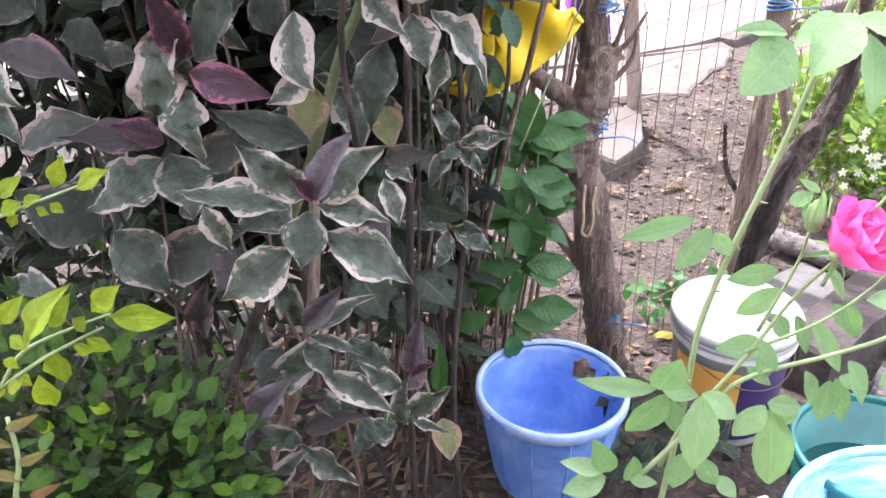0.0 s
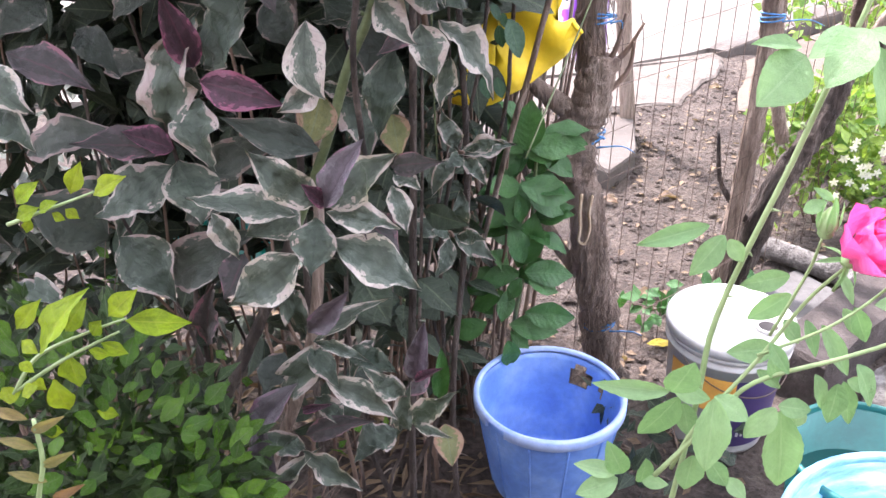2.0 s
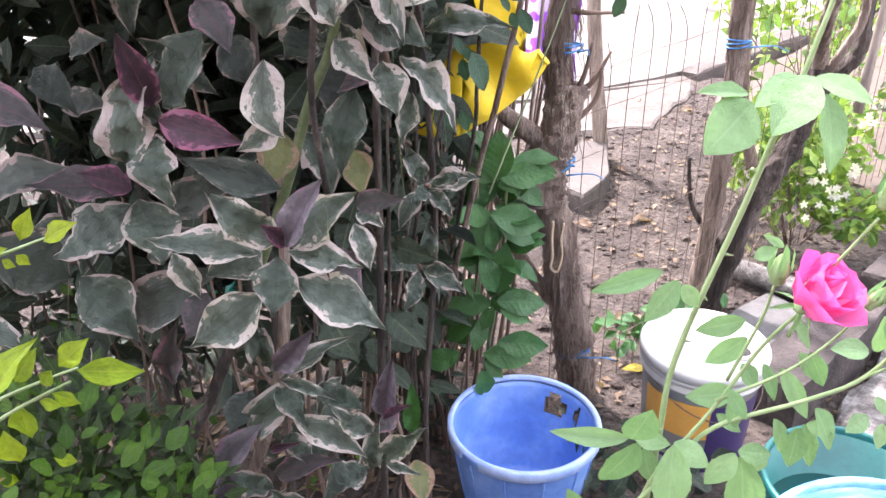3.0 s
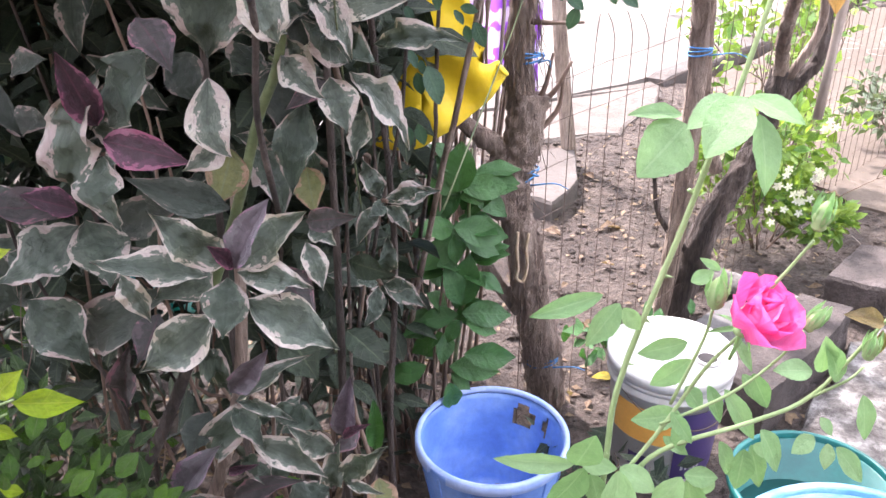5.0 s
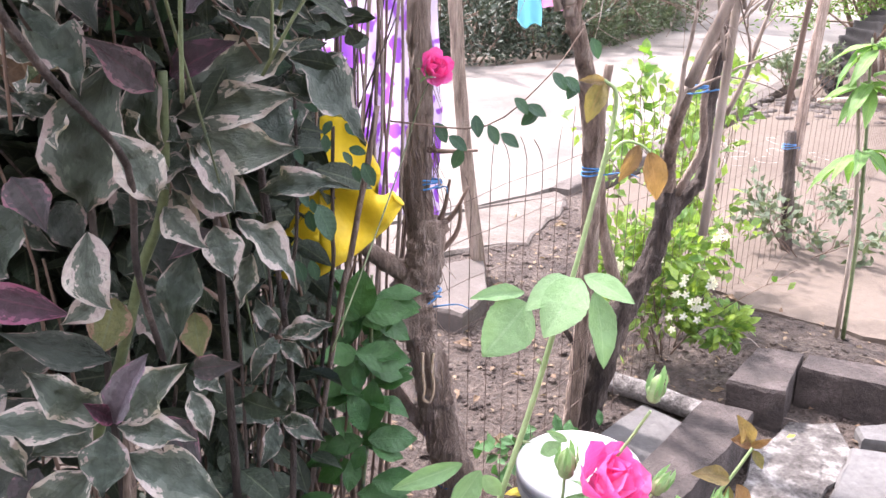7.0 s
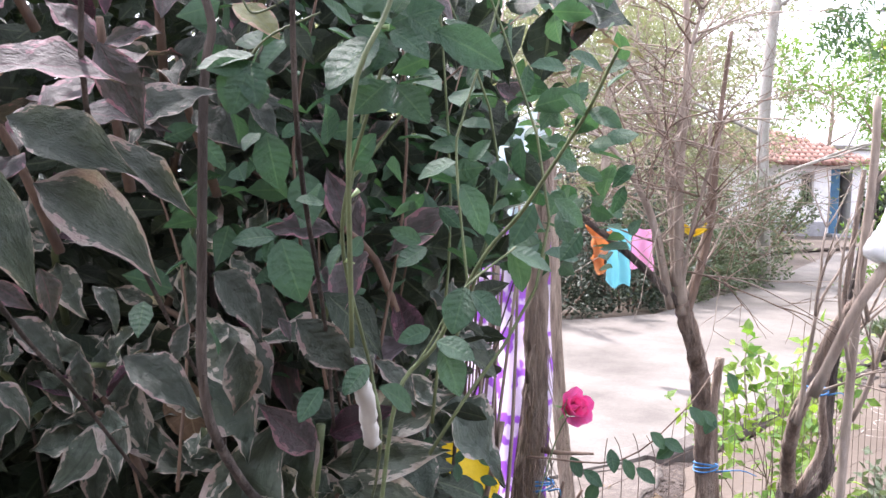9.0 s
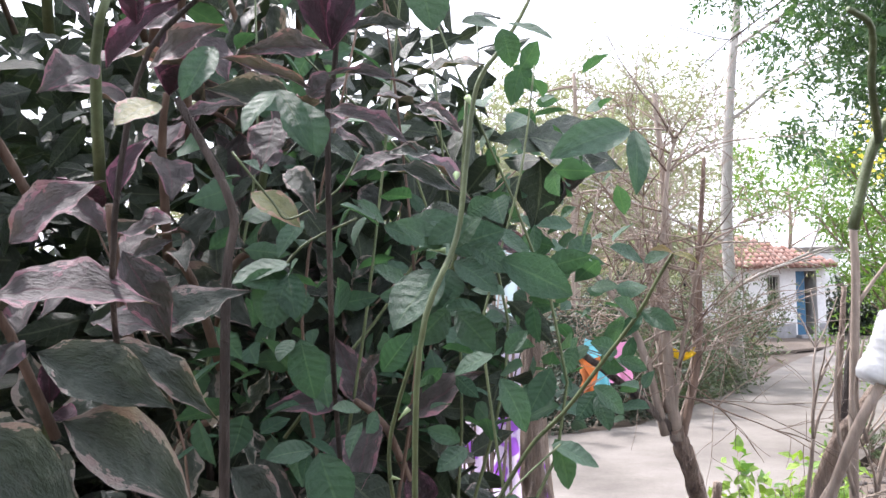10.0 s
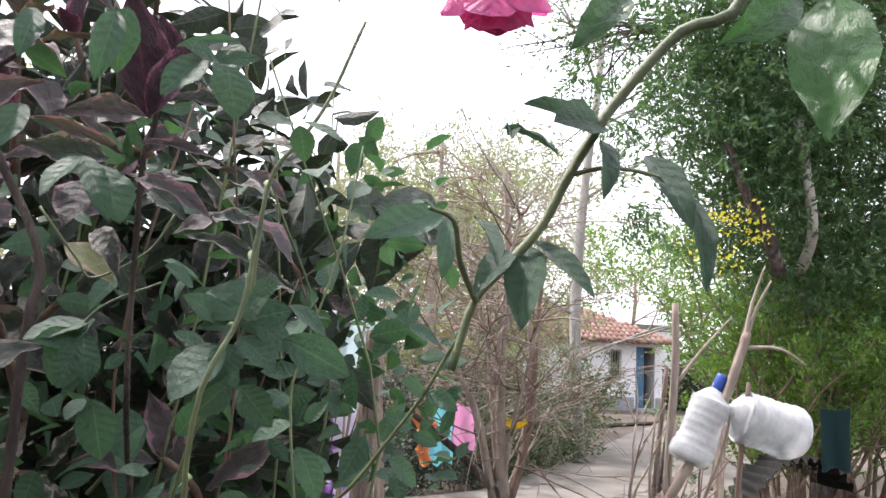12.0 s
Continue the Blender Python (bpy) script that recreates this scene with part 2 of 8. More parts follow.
TWIG = surface("brown_twig", [(0.09, 0.058, 0.043), (0.19, 0.13, 0.097), (0.28, 0.205, 0.16)], 22, 0.85, 0.003, fine=120, stretch=(1, 1, 0.2))
TWIG_PALE = surface("pale_dry_twig", [(0.20, 0.15, 0.12), (0.32, 0.26, 0.21), (0.40, 0.34, 0.29)], 22, 0.85, 0.003, fine=120, stretch=(1, 1, 0.2))
TRUNK_GREY = surface("grey_trunk", [(0.30, 0.28, 0.25), (0.42, 0.40, 0.36), (0.5, 0.48, 0.45)], 5, 0.85, 0.006, fine=50, stretch=(1, 1, 0.4))
GREEN_STEM = surface("green_stem", [(0.07, 0.10, 0.045), (0.12, 0.16, 0.07), (0.17, 0.21, 0.10)], 30, 0.55, 0.0015, fine=140)
ROSE_STEM = surface("rose_stem", [(0.22, 0.33, 0.14), (0.30, 0.40, 0.19)], 30, 0.5, 0.001, fine=140, fine_mix=0.2)
WIRE = surface("rusty_wire", [(0.10, 0.07, 0.055), (0.20, 0.15, 0.12)], 60, 0.65, 0.0005, metal=0.5)
BLUE_PLASTIC = surface("faded_blue_plastic", [(0.10, 0.21, 0.60), (0.14, 0.29, 0.70), (0.26, 0.43, 0.79)], 9, 0.45, 0.0008, fine=60, fine_mix=0.18)
BLUE_RIM = surface("scuffed_blue_rim", [(0.22, 0.36, 0.72), (0.42, 0.54, 0.80)], 20, 0.5, 0.0006, fine=90, fine_mix=0.15)
WHITE_PLASTIC = surface("white_plastic", [(0.42, 0.42, 0.395), (0.55, 0.55, 0.52)], 8, 0.4, 0.0006, fine=70, fine_mix=0.12)
TEAL_PLASTIC = surface("teal_plastic", [(0.005, 0.10, 0.09), (0.01, 0.15, 0.135)], 8, 0.4, 0.0006, fine=70, fine_mix=0.15)
TUB_BLUE = surface("chalky_blue_tub", [(0.06, 0.20, 0.50), (0.16, 0.42, 0.68), (0.45, 0.62, 0.75)], 10, 0.5, 0.001, fine=120, fine_mix=0.2, stretch=(1, 1, 4))
PURPLE_INK = surface("dark_purple_print", [(0.045, 0.03, 0.10), (0.06, 0.04, 0.13)], 12, 0.4, 0.0003, fine_mix=0.1)
ORANGE_INK = surface("orange_print", [(0.72, 0.36, 0.07), (0.78, 0.42, 0.10)], 12, 0.4, 0.0003, fine_mix=0.1)
YELLOW_PLASTIC = surface("yellow_plastic", [(0.86, 0.60, 0.015), (0.90, 0.68, 0.03)], 7, 0.4, 0.002, fine=40, fine_mix=0.12)
BLACK_PIPE = surface("black_corrugated", [(0.012, 0.012, 0.012), (0.03, 0.028, 0.027)], 6, 0.9, 0.002)
LIME_WASH = surface("limewashed_wall", [(0.62, 0.62, 0.62), (0.74, 0.74, 0.74), (0.68, 0.69, 0.72)], 0.9, 0.9, 0.004, fine=12, fine_mix=0.2)
PLINTH = surface("grey_plinth", [(0.26, 0.26, 0.27), (0.38, 0.38, 0.39)], 1.5, 0.9, 0.004)
ROOF_TILE = surface("clay_roof_tile", [(0.15, 0.075, 0.058), (0.24, 0.125, 0.098), (0.34, 0.235, 0.195)], 2.2, 0.85, 0.01, fine=16)
BLUE_DOOR = surface("blue_painted_wood", [(0.03, 0.11, 0.20), (0.045, 0.15, 0.26)], 3, 0.6, 0.002)
# dull brown of the added wall, so it bounces little sun
UNSEEN_WALL = surface("unseen_wall_brown", [(0.13, 0.105, 0.085), (0.18, 0.15, 0.12)], 1.2, 0.95, 0.004)
# near-black in place of shade, for the room and the lid's hole
DARK = surface("interior_shade", [(0.02, 0.02, 0.02), (0.035, 0.03, 0.03)], 3, 0.9, 0.001)
BLUE_TIE = surface("blue_twine", [(0.05, 0.20, 0.48), (0.08, 0.30, 0.6)], 60, 0.5, 0.0005)
CHALK = surface("chalk_lines", [(0.42, 0.38, 0.34), (0.55, 0.51, 0.47)], 20, 0.95, 0.001)
STRAW = surface("dry_litter", [(0.34, 0.25, 0.16), (0.46, 0.36, 0.25)], 30, 0.8, 0.001)


def cloth_material(name, base, base2, motif=None, scale=8.0, weave=500):
    m, n, l, b = material(name, 0.85)
    t = n.new("ShaderNodeTexCoord")
    c = mix(n, l, noise_tex(n, l, scale * 0.6, 3, t.outputs["Object"]), base, base2)
    if motif:
        v = n.new("ShaderNodeTexNoise")
        v.inputs["Scale"].default_value, v.inputs["Detail"].default_value = scale * 1.6, 1.5
        l.new(t.outputs["Object"], v.inputs["Vector"])
        c = mix(n, l, ramp(n, l, v.outputs[0], [(0.45, (0, 0, 0)), (0.48, (1, 1, 1))]), c, motif)
    l.new(c, b.inputs["Base Color"])
    bump(n, l, b, noise_tex(n, l, weave, 2, t.outputs["Object"]), 0.4, 0.0006)
    tr = n.new("ShaderNodeBsdfTranslucent")
    l.new(c, tr.inputs[0])
    s = n.new("ShaderNodeMixShader")
    s.inputs[0].default_value = 0.3
    l.new(b.outputs[0], s.inputs[1])
    l.new(tr.outputs[0], s.inputs[2])
    l.new(s.outputs[0], n["Material Output"].inputs[0])
    return m


PURPLE_CLOTH = cloth_material("purple_printed_cloth", (0.42, 0.14, 0.66), (0.55, 0.26, 0.76), (0.84, 0.78, 0.88), 13)
TEAL_CLOTH = cloth_material("turquoise_cloth", (0.16, 0.46, 0.52), (0.22, 0.54, 0.60))
PINK_CLOTH = cloth_material("pink_cloth", (0.62, 0.30, 0.48), (0.68, 0.38, 0.54))
TARP_GREEN = cloth_material("dark_teal_tarpaulin", (0.008, 0.034, 0.036), (0.012, 0.045, 0.047))
TEAL_NET = cloth_material("teal_cloth", (0.03, 0.40, 0.38), (0.05, 0.52, 0.48), (0.30, 0.62, 0.58), 18)
ORANGE_CLOTH = cloth_material("orange_cloth", (0.55, 0.22, 0.08), (0.62, 0.28, 0.10))
PALE_CLOTH = cloth_material("pale_blue_cloth", (0.55, 0.66, 0.70), (0.66, 0.74, 0.76))


def clear_plastic(name):
    m, n, l, b = material(name, 0.25)
    v = place_tex(n, l)
    b.inputs["Base Color"].default_value = (0.72, 0.74, 0.74, 1)
    b.inputs["IOR"].default_value = 1.2
    l.new(ramp(n, l, noise_tex(n, l, 14, 4, v), [(0.3, (0.3, 0.3, 0.3)), (0.7, (0.7, 0.7, 0.7))]), b.inputs["Transmission Weight"])
    bump(n, l, b, noise_tex(n, l, 20, 3, v), 0.6, 0.004)
    return m


CAP_BLUE = surface("blue_cap", [(0.02, 0.06, 0.30), (0.03, 0.08, 0.36)], 20, 0.4, 0.0003, fine_mix=0.1)
WATER = surface("dark_water", [(0.006, 0.055, 0.05), (0.01, 0.075, 0.07)], 3, 0.06, 0.0008, fine_mix=0.05, rough_var=0.02)
MILKY = clear_plastic("milky_bottle_plastic")

# ---- tools ----
ORIGIN = {}
rng = random.Random(11)
UP = Vector((0, 0, 1))


def thing(name, at, label, category, group="", kind=""):
    ob = new(name)
    ob.location = at
    ob.empty_display_size = 0.05
    ORIGIN[ob.name] = Vector(at)
    return tagged(ob, label, category, group, kind)


def to_mesh(bm, name, mat, smooth=True):
    me = bpy.data.meshes.new(name)
    bm.to_mesh(me)
    bm.free()
    me.materials.append(mat)
    if smooth:
        me.polygons.foreach_set("use_smooth", [True] * len(me.polygons))
    return me


def part(name, bm, mat, parent, label="", smooth=True):
    """One mesh under a thing or a part; the bmesh is in world metres."""
    o = ORIGIN[parent.name]
    bmesh.ops.translate(bm, verts=bm.verts, vec=-o)
    ob = new(name, to_mesh(bm, name, mat, smooth))
    ob.parent = parent
    ORIGIN[ob.name] = o
    return tagged(ob, label)


def solid(name, bm, mat, label, category, kind="", smooth=False, group=""):
    """A thing or a piece of the setting that is one mesh."""
    ob = new(name, to_mesh(bm, name, mat, smooth))
    ORIGIN[ob.name] = Vector((0, 0, 0))
    return tagged(ob, label, category, group, kind)


def piece(name, me, parent, m):
    """A piece that shares its mesh; m is its pose in the world."""
    ob = new(name, me)
    ob.parent = parent
    ob.matrix_basis = Matrix.Translation(-ORIGIN[parent.name]) @ m
    return ob


def curve_points(pts, steps=4):
    """Catmull-Rom through the given points."""
    p = [Vector(q) for q in pts]
    if len(p) < 3:
        return [p[0].lerp(p[-1], i / steps) for i in range(steps + 1)]
    p = [2 * p[0] - p[1]] + p + [2 * p[-1] - p[-2]]
    out = []
    for a, b, c, d in zip(p, p[1:], p[2:], p[3:]):
        for i in range(steps):
            t = i / steps
            out.append(0.5 * (2 * b + (c - a) * t + (2 * a - 5 * b + 4 * c - d) * t * t + (3 * b - a - 3 * c + d) * t ** 3))
    return out + [p[-2]]


def tube(bm, pts, r0, r1, sides=7, steps=4, knobs=0.0, seed=0, close=True):
    """A tapered limb along a smooth line, with uneven girth."""
    line = curve_points(pts, steps)
    n, rings = len(line), []
    ref = Vector((0.3, 0.9, 0.2))
    for i, c in enumerate(line):
        d = (line[min(i + 1, n - 1)] - line[max(i - 1, 0)]).normalized()
        u = d.cross(ref)
        if u.length < 0.1:
            u = d.cross(Vector((1, 0, 0)))
        u.normalize()
        w = d.cross(u)
        r = r0 + (r1 - r0) * i / (n - 1)
        ring = []
        for k in range(sides):
            a = 2 * math.pi * k / sides
            q = r
            if knobs:
                q *= 1 + knobs * noise.noise(Vector((math.cos(a) * 1.3 + seed, math.sin(a) * 1.3, i * 0.9)))
                if sides > 20:
                    q *= 1 + 0.22 * noise.noise(Vector((math.cos(a) * 5 + seed, math.sin(a) * 5, i * 0.22))) + 0.10 * noise.noise(Vector((math.cos(a) * 11, math.sin(a) * 11 + seed, i * 0.5)))
            ring.append(bm.verts.new(c + (u * math.cos(a) + w * math.sin(a)) * q))
        rings.append(ring)
    for a, b in zip(rings, rings[1:]):
        for k in range(sides):
            bm.faces.new((a[k], a[(k + 1) % sides], b[(k + 1) % sides], b[k]))
    if close:
        bm.faces.new(rings[0][::-1])
        bm.faces.new(rings[-1])


def limb(name, parent, pts, r0, r1, mat, sides=7, knobs=0.15, steps=4, label="", seed=0):
    bm = bmesh.new()
    tube(bm, pts, r0, r1, sides, steps, knobs, seed or rng.random() * 50)
    return part(name, bm, mat, parent, label)


def box(bm, lo, hi, bevel=0.0):
    r = bmesh.ops.create_cube(bm, size=1.0)
    for v in r["verts"]:
        v.co = Vector([lo[i] + (v.co[i] + 0.5) * (hi[i] - lo[i]) for i in range(3)])
    if bevel:
        bmesh.ops.bevel(bm, geom=list({e for v in r["verts"] for e in v.link_edges}), offset=bevel, segments=2, affect="EDGES")


def lathe(bm, profile, centre, sides=40, squash=None):
    """Turns (radius, height) pairs about the upright through the centre."""
    rings = []
    for r, z in profile:
        rings.append([bm.verts.new((centre[0] + r * math.cos(2 * math.pi * k / sides), centre[1] + r * math.sin(2 * math.pi * k / sides), centre[2] + z)) for k in range(sides)])
    for a, b in zip(rings, rings[1:]):
        for k in range(sides):
            bm.faces.new((a[k], a[(k + 1) % sides], b[(k + 1) % sides], b[k]))
    return rings


def prism(bm, corners, z0, z1, jag=0.0, seed=0, cut=1):
    """An upright block over a ground outline, its edges broken by jag metres."""
    pts = []
    n = len(corners)
    for i in range(n):
        a, b = Vector(corners[i]), Vector(corners[(i + 1) % n])
        for k in range(cut):
            p = a.lerp(b, k / cut)
            pts.append(p + Vector((noise.noise((p.x * 9 + seed, p.y * 9, 0)), noise.noise((p.x * 9, p.y * 9 + seed, 5)))) * jag)
    low = [bm.verts.new((p.x, p.y, z0)) for p in pts]
    mid = [bm.verts.new((p.x, p.y, z1 - 0.012)) for p in pts]
    c = sum(pts, Vector((0, 0))) / len(pts)
    top = [bm.verts.new((p.x + (c.x - p.x) * 0.03, p.y + (c.y - p.y) * 0.03, z1 + jag * 0.3 * noise.noise((p.x * 20, p.y * 20, seed)))) for p in pts]
    k = len(pts)
    for a, b in ((low, mid), (mid, top)):
        for i in range(k):
            bm.faces.new((a[i], a[(i + 1) % k], b[(i + 1) % k], b[i]))
    bm.faces.new(top)
    bm.faces.new(low[::-1])
    bmesh.ops.recalc_face_normals(bm, faces=bm.faces)


# ---- leaves ----
def leaf_mesh(name, mat, width=0.45, peak=0.42, curl=0.12, fold=0.12, ripple=0.02, teeth=0.0, along=9, across=4, seed=0, twist=0.0, tip=1.0, wavy=0.0, root=0.8, bow=0.0):
    """A leaf one metre long along y, its upper face to z, with a midrib fold, a bent blade and a wavy or toothed margin."""
    bm = bmesh.new()
    uv = bm.loops.layers.uv.new("UVMap")
    grid, where = [], {}
    for i in range(along + 1):
        v = i / along
        g = (v / peak) if v < peak else (1 - v) / (1 - peak)
        half = width / 2 * (math.sin(math.pi / 2 * max(g, 0.0)) ** (root if v < peak else tip)) + 0.006
        row = []
        for j in range(across + 1):
            u = 2 * j / across - 1
            e = half * (1 + (teeth * (1 if i % 2 else -1) if abs(u) == 1 else 0))
            e *= 1 + wavy * (math.sin(v * 11 + seed * 1.7 + (2.0 if u > 0 else 0)) + 0.6 * math.sin(v * 23 + seed + (1.0 if u > 0 else 0)))
            x = u * e + bow * 4 * v * (1 - v) * (0.35 + v) / 2
            z = fold * abs(u) * half * 2 - curl * v * v + ripple * abs(u) * math.sin(v * 13 + seed * 2.1 + (1.5 if u > 0 else 0)) * (4 * v * (1 - v))
            z += 0.35 * ripple * math.sin(v * 31 + abs(u) * 3)
            a = twist * v
            p = bm.verts.new((x * math.cos(a) - z * math.sin(a), v - 0.25 * curl * v * v, x * math.sin(a) + z * math.cos(a)))
            where[p] = (j / across, v)
            row.append(p)
        grid.append(row)
    for a, b in zip(grid, grid[1:]):
        for j in range(across):
            f = bm.faces.new((a[j], a[j + 1], b[j + 1], b[j]))
            for lp in f.loops:
                lp[uv].uv = where[lp.vert]
    return to_mesh(bm, name, mat)


def leaf_pose(base, toward, length, face, tilt=0.0, wide=1.0):
    """A leaf from its base along a way, its upper face turned to face, tilted about its midrib."""
    y = Vector(toward).normalized()
    z = Vector(face) - y * y.dot(Vector(face))
    if z.length < 1e-3:
        z = y.orthogonal()
    z.normalize()
    z = Matrix.Rotation(tilt, 3, y) @ z
    x = y.cross(z)
    m = Matrix.Identity(4)
    for i, (axis, s) in enumerate(((x, length * wide), (y, length), (z, length))):
        for k in range(3):
            m[k][i] = axis[k] * s
    m.translation = Vector(base)
    return m


def leaf_cloud(name, mat, parent, spots, length, width, rand, flat=0.5, label="", fine=False):
    """Many small leaves joined into one part; spots yields a base and a way for each. fine: rounder outlines."""
    rows = ((0.2, 0.72), (0.45, 1.0), (0.72, 0.72)) if fine else ((0.42, 1.0),)
    verts, faces, uvs = [], [], []
    for base, way in spots:
        y = Vector(way).normalized()
        z = (UP * flat + Vector((rand.uniform(-1, 1), rand.uniform(-1, 1), rand.uniform(-0.6, 1)))).normalized()
        x = y.cross(z)
        if x.length < 0.05:
            continue
        x.normalize()
        z = x.cross(y)
        L = length * rand.uniform(0.6, 1.25)
        W = width * L * rand.uniform(0.8, 1.2) / 2
        bend = rand.uniform(0.05, 0.3)
        k = len(verts)
        b = Vector(base)
        verts.append(b)
        at = [(0.5, 0.0)]
        for v, w in rows:
            mid = b + y * L * v - z * bend * L * v * v
            verts += [mid + x * W * w + z * 0.07 * L, mid, mid - x * W * w + z * 0.07 * L]
            at += [(0.5 + 0.5 * w, v), (0.5, v), (0.5 - 0.5 * w, v)]
        verts.append(b + y * L - z * bend * L)
        at.append((0.5, 1.0))
        mine = [(0, 1, 2), (0, 2, 3)]
        for r in range(len(rows) - 1):
            q = 1 + 3 * r
            mine += [(q, q + 3, q + 4, q + 1), (q + 1, q + 4, q + 5, q + 2)]
        q, e = 1 + 3 * (len(rows) - 1), 3 * len(rows) + 1
        mine += [(q, e, q + 1), (q + 1, e, q + 2)]
        for f in mine:
            faces.append(tuple(k + i for i in f))
            for i in f:
                uvs += at[i]
    o = ORIGIN[parent.name]
    me = bpy.data.meshes.new(name)
    me.from_pydata([v - o for v in verts], [], faces)
    me.uv_layers.new(name="UVMap").data.foreach_set("uv", uvs)
    me.polygons.foreach_set("use_smooth", [True] * len(me.polygons))
    me.materials.append(mat)
    ob = new(name, me)
    ob.parent = parent
    ORIGIN[ob.name] = o
    return tagged(ob, label, kind="stuff")


def some_way(rand, up=0.2):
    return Vector((rand.gauss(0, 1), rand.gauss(0, 1), rand.gauss(up, 0.7))).normalized()


def branching(bm, start, way, length, r, rand, depth, tips, spread=0.6, sides=5, droop=0.0, kids=3):
    """A limb that forks into thinner ones; the ends and way-points go into tips."""
    p, d, pts = Vector(start), Vector(way).normalized(), [Vector(start)]
    n = 4
    for _ in range(n):
        d = (d + some_way(rand, 0) * 0.16 + Vector((0, 0, -droop))).normalized()
        p = p + d * length / n
        pts.append(p.copy())
    tube(bm, pts, r, r * 0.55, sides if r > 0.004 else 4, 2, 0.12, rand.random() * 40)
    if depth == 0:
        tips += [(q, d) for q in pts[1:]]
        return
    for k in range(kids):
        i = rand.randint(1, n)
        a = (d + some_way(rand, 0.15) * spread * 1.4).normalized()
        branching(bm, pts[i], a, length * rand.uniform(0.5, 0.8), r * 0.55, rand, depth - 1, tips, spread, sides, droop, kids)
    branching(bm, pts[-1], d, length * 0.65, r * 0.55, rand, depth - 1, tips, spread, sides, droop, kids)

# ---- ground, road, yard ----
G = 0.10
FENCE_A, FENCE_B = Vector((0.30, 1.64)), Vector((3.9, 5.24))


def sheet(name, mat, x0, x1, y0, y1, step, height, label, category, keep=None):
    """A stretch of ground with its own unevenness."""
    nx, ny = int((x1 - x0) / step), int((y1 - y0) / step)
    verts, faces, index = [], [], {}
    for j in range(ny + 1):
        for i in range(nx + 1):
            x, y = x0 + (x1 - x0) * i / nx, y0 + (y1 - y0) * j / ny
            index[i, j] = len(verts)
            verts.append((x, y, height(x, y)))
    for j in range(ny):
        for i in range(nx):
            c = verts[index[i, j]]
            if keep is None or keep(c[0] + step / 2, c[1] + step / 2):
                faces.append((index[i, j], index[i + 1, j], index[i + 1, j + 1], index[i, j + 1]))
    me = bpy.data.meshes.new(name)
    me.from_pydata(verts, [], faces)
    me.polygons.foreach_set("use_smooth", [True] * len(me.polygons))
    me.materials.append(mat)
    return tagged(new(name, me), label, category, kind="structure")


def ground_height(x, y):
    near = max(0.0, 1 - max(abs(x - 0.6), abs(y - 2.2)) / 3.2)
    rough = 0.018 * noise.noise((x * 3, y * 3, 1)) + 0.012 * noise.noise((x * 11, y * 11, 2)) + 0.009 * noise.noise((x * 27, y * 27, 4))
    return G + near * rough - 0.012


sheet("ground", SOIL, -2.4, 3.6, -1.4, 4.6, 0.022, ground_height, "bare brown garden soil strewn with dry leaves", "ground")
sheet("ground_far", YARD, -400, 400, -400, 400, 40, lambda x, y: G - 0.09, "wide pale bare earth reaching the horizon", "ground")


def outline(name, mat, corners, z0, z1, label, category, jag=0.0, cut=1, seed=0, kind="structure"):
    bm = bmesh.new()
    prism(bm, corners, z0, z1, jag, seed, cut)
    return solid(name, bm, mat, label, category, kind)


# the concrete road runs from behind the hedge towards the house
outline("road", CONCRETE, [(-6.0, 3.2), (-1.2, 3.7), (0.55, 4.15), (1.30, 4.62), (2.13, 5.41), (3.33, 6.76), (5.2, 8.9), (9.0, 13.4), (14.5, 20.2), (24, 29), (21, 31.5), (10.4, 20.6), (7.7, 16.8), (4.9, 12.5), (2.5, 9.5), (1.5, 9.0), (-2.0, 8.7), (-6.5, 8.6)], G - 0.12, G + 0.03, "worn pale concrete road with rough broken edges", "road", 0.05, 4)
outline("yard", YARD, [(1.45, 4.45), (1.22, 3.7), (1.45, 3.42), (1.72, 2.95), (2.05, 2.62), (2.7, 2.3), (5.0, 2.2), (9, 4.2), (14, 9), (15.5, 19.0), (9.1, 13.2), (5.3, 8.7), (3.42, 6.6), (2.22, 5.27)], G - 0.06, G + 0.013, "swept sandy yard earth beside the road", "yard", 0.05, 4)
outline("verge", YARD, [(10.4, 20.8), (21, 31.7), (22, 36), (6, 36), (2, 25), (4.9, 17)], G - 0.05, G + 0.012, "sandy forecourt before the house", "yard", 0.1, 3)
outline("kerb", STONE, [(1.27, 4.60), (1.36, 4.55), (2.2, 5.34), (3.40, 6.70), (5.25, 8.83), (5.17, 8.9), (3.31, 6.79), (2.10, 5.44)], G - 0.06, G + 0.035, "low crumbling concrete kerb along the road", "kerb", 0.02, 4)

# unseen wall added behind the walk to cut sky light on the hedge
bm = bmesh.new()
box(bm, (-6.0, -1.75, G - 0.1), (5.0, -1.5, 2.6))
solid("wall_south", bm, UNSEEN_WALL, "unseen plain brown wall added to dim light on the hedge", "wall", "structure")

# broken concrete at the road's end by the fence
outline("concrete_apron", APRON, [(0.5, 3.62), (0.95, 3.78), (1.30, 4.30), (1.32, 4.58), (0.7, 4.28), (0.1, 4.1), (-0.6, 3.7)], G - 0.04, G + 0.006, "broken pale concrete apron below the road", "pavement", 0.05, 5, 3)
outline("stone_slab", STONE, [(0.40, 2.93), (0.53, 2.83), (0.66, 3.05), (0.70, 3.42), (0.5, 3.36), (0.30, 3.22)], G - 0.03, G + 0.07, "broken pale stone slab lying on soil", "slab", 0.02, 3, 5, "")
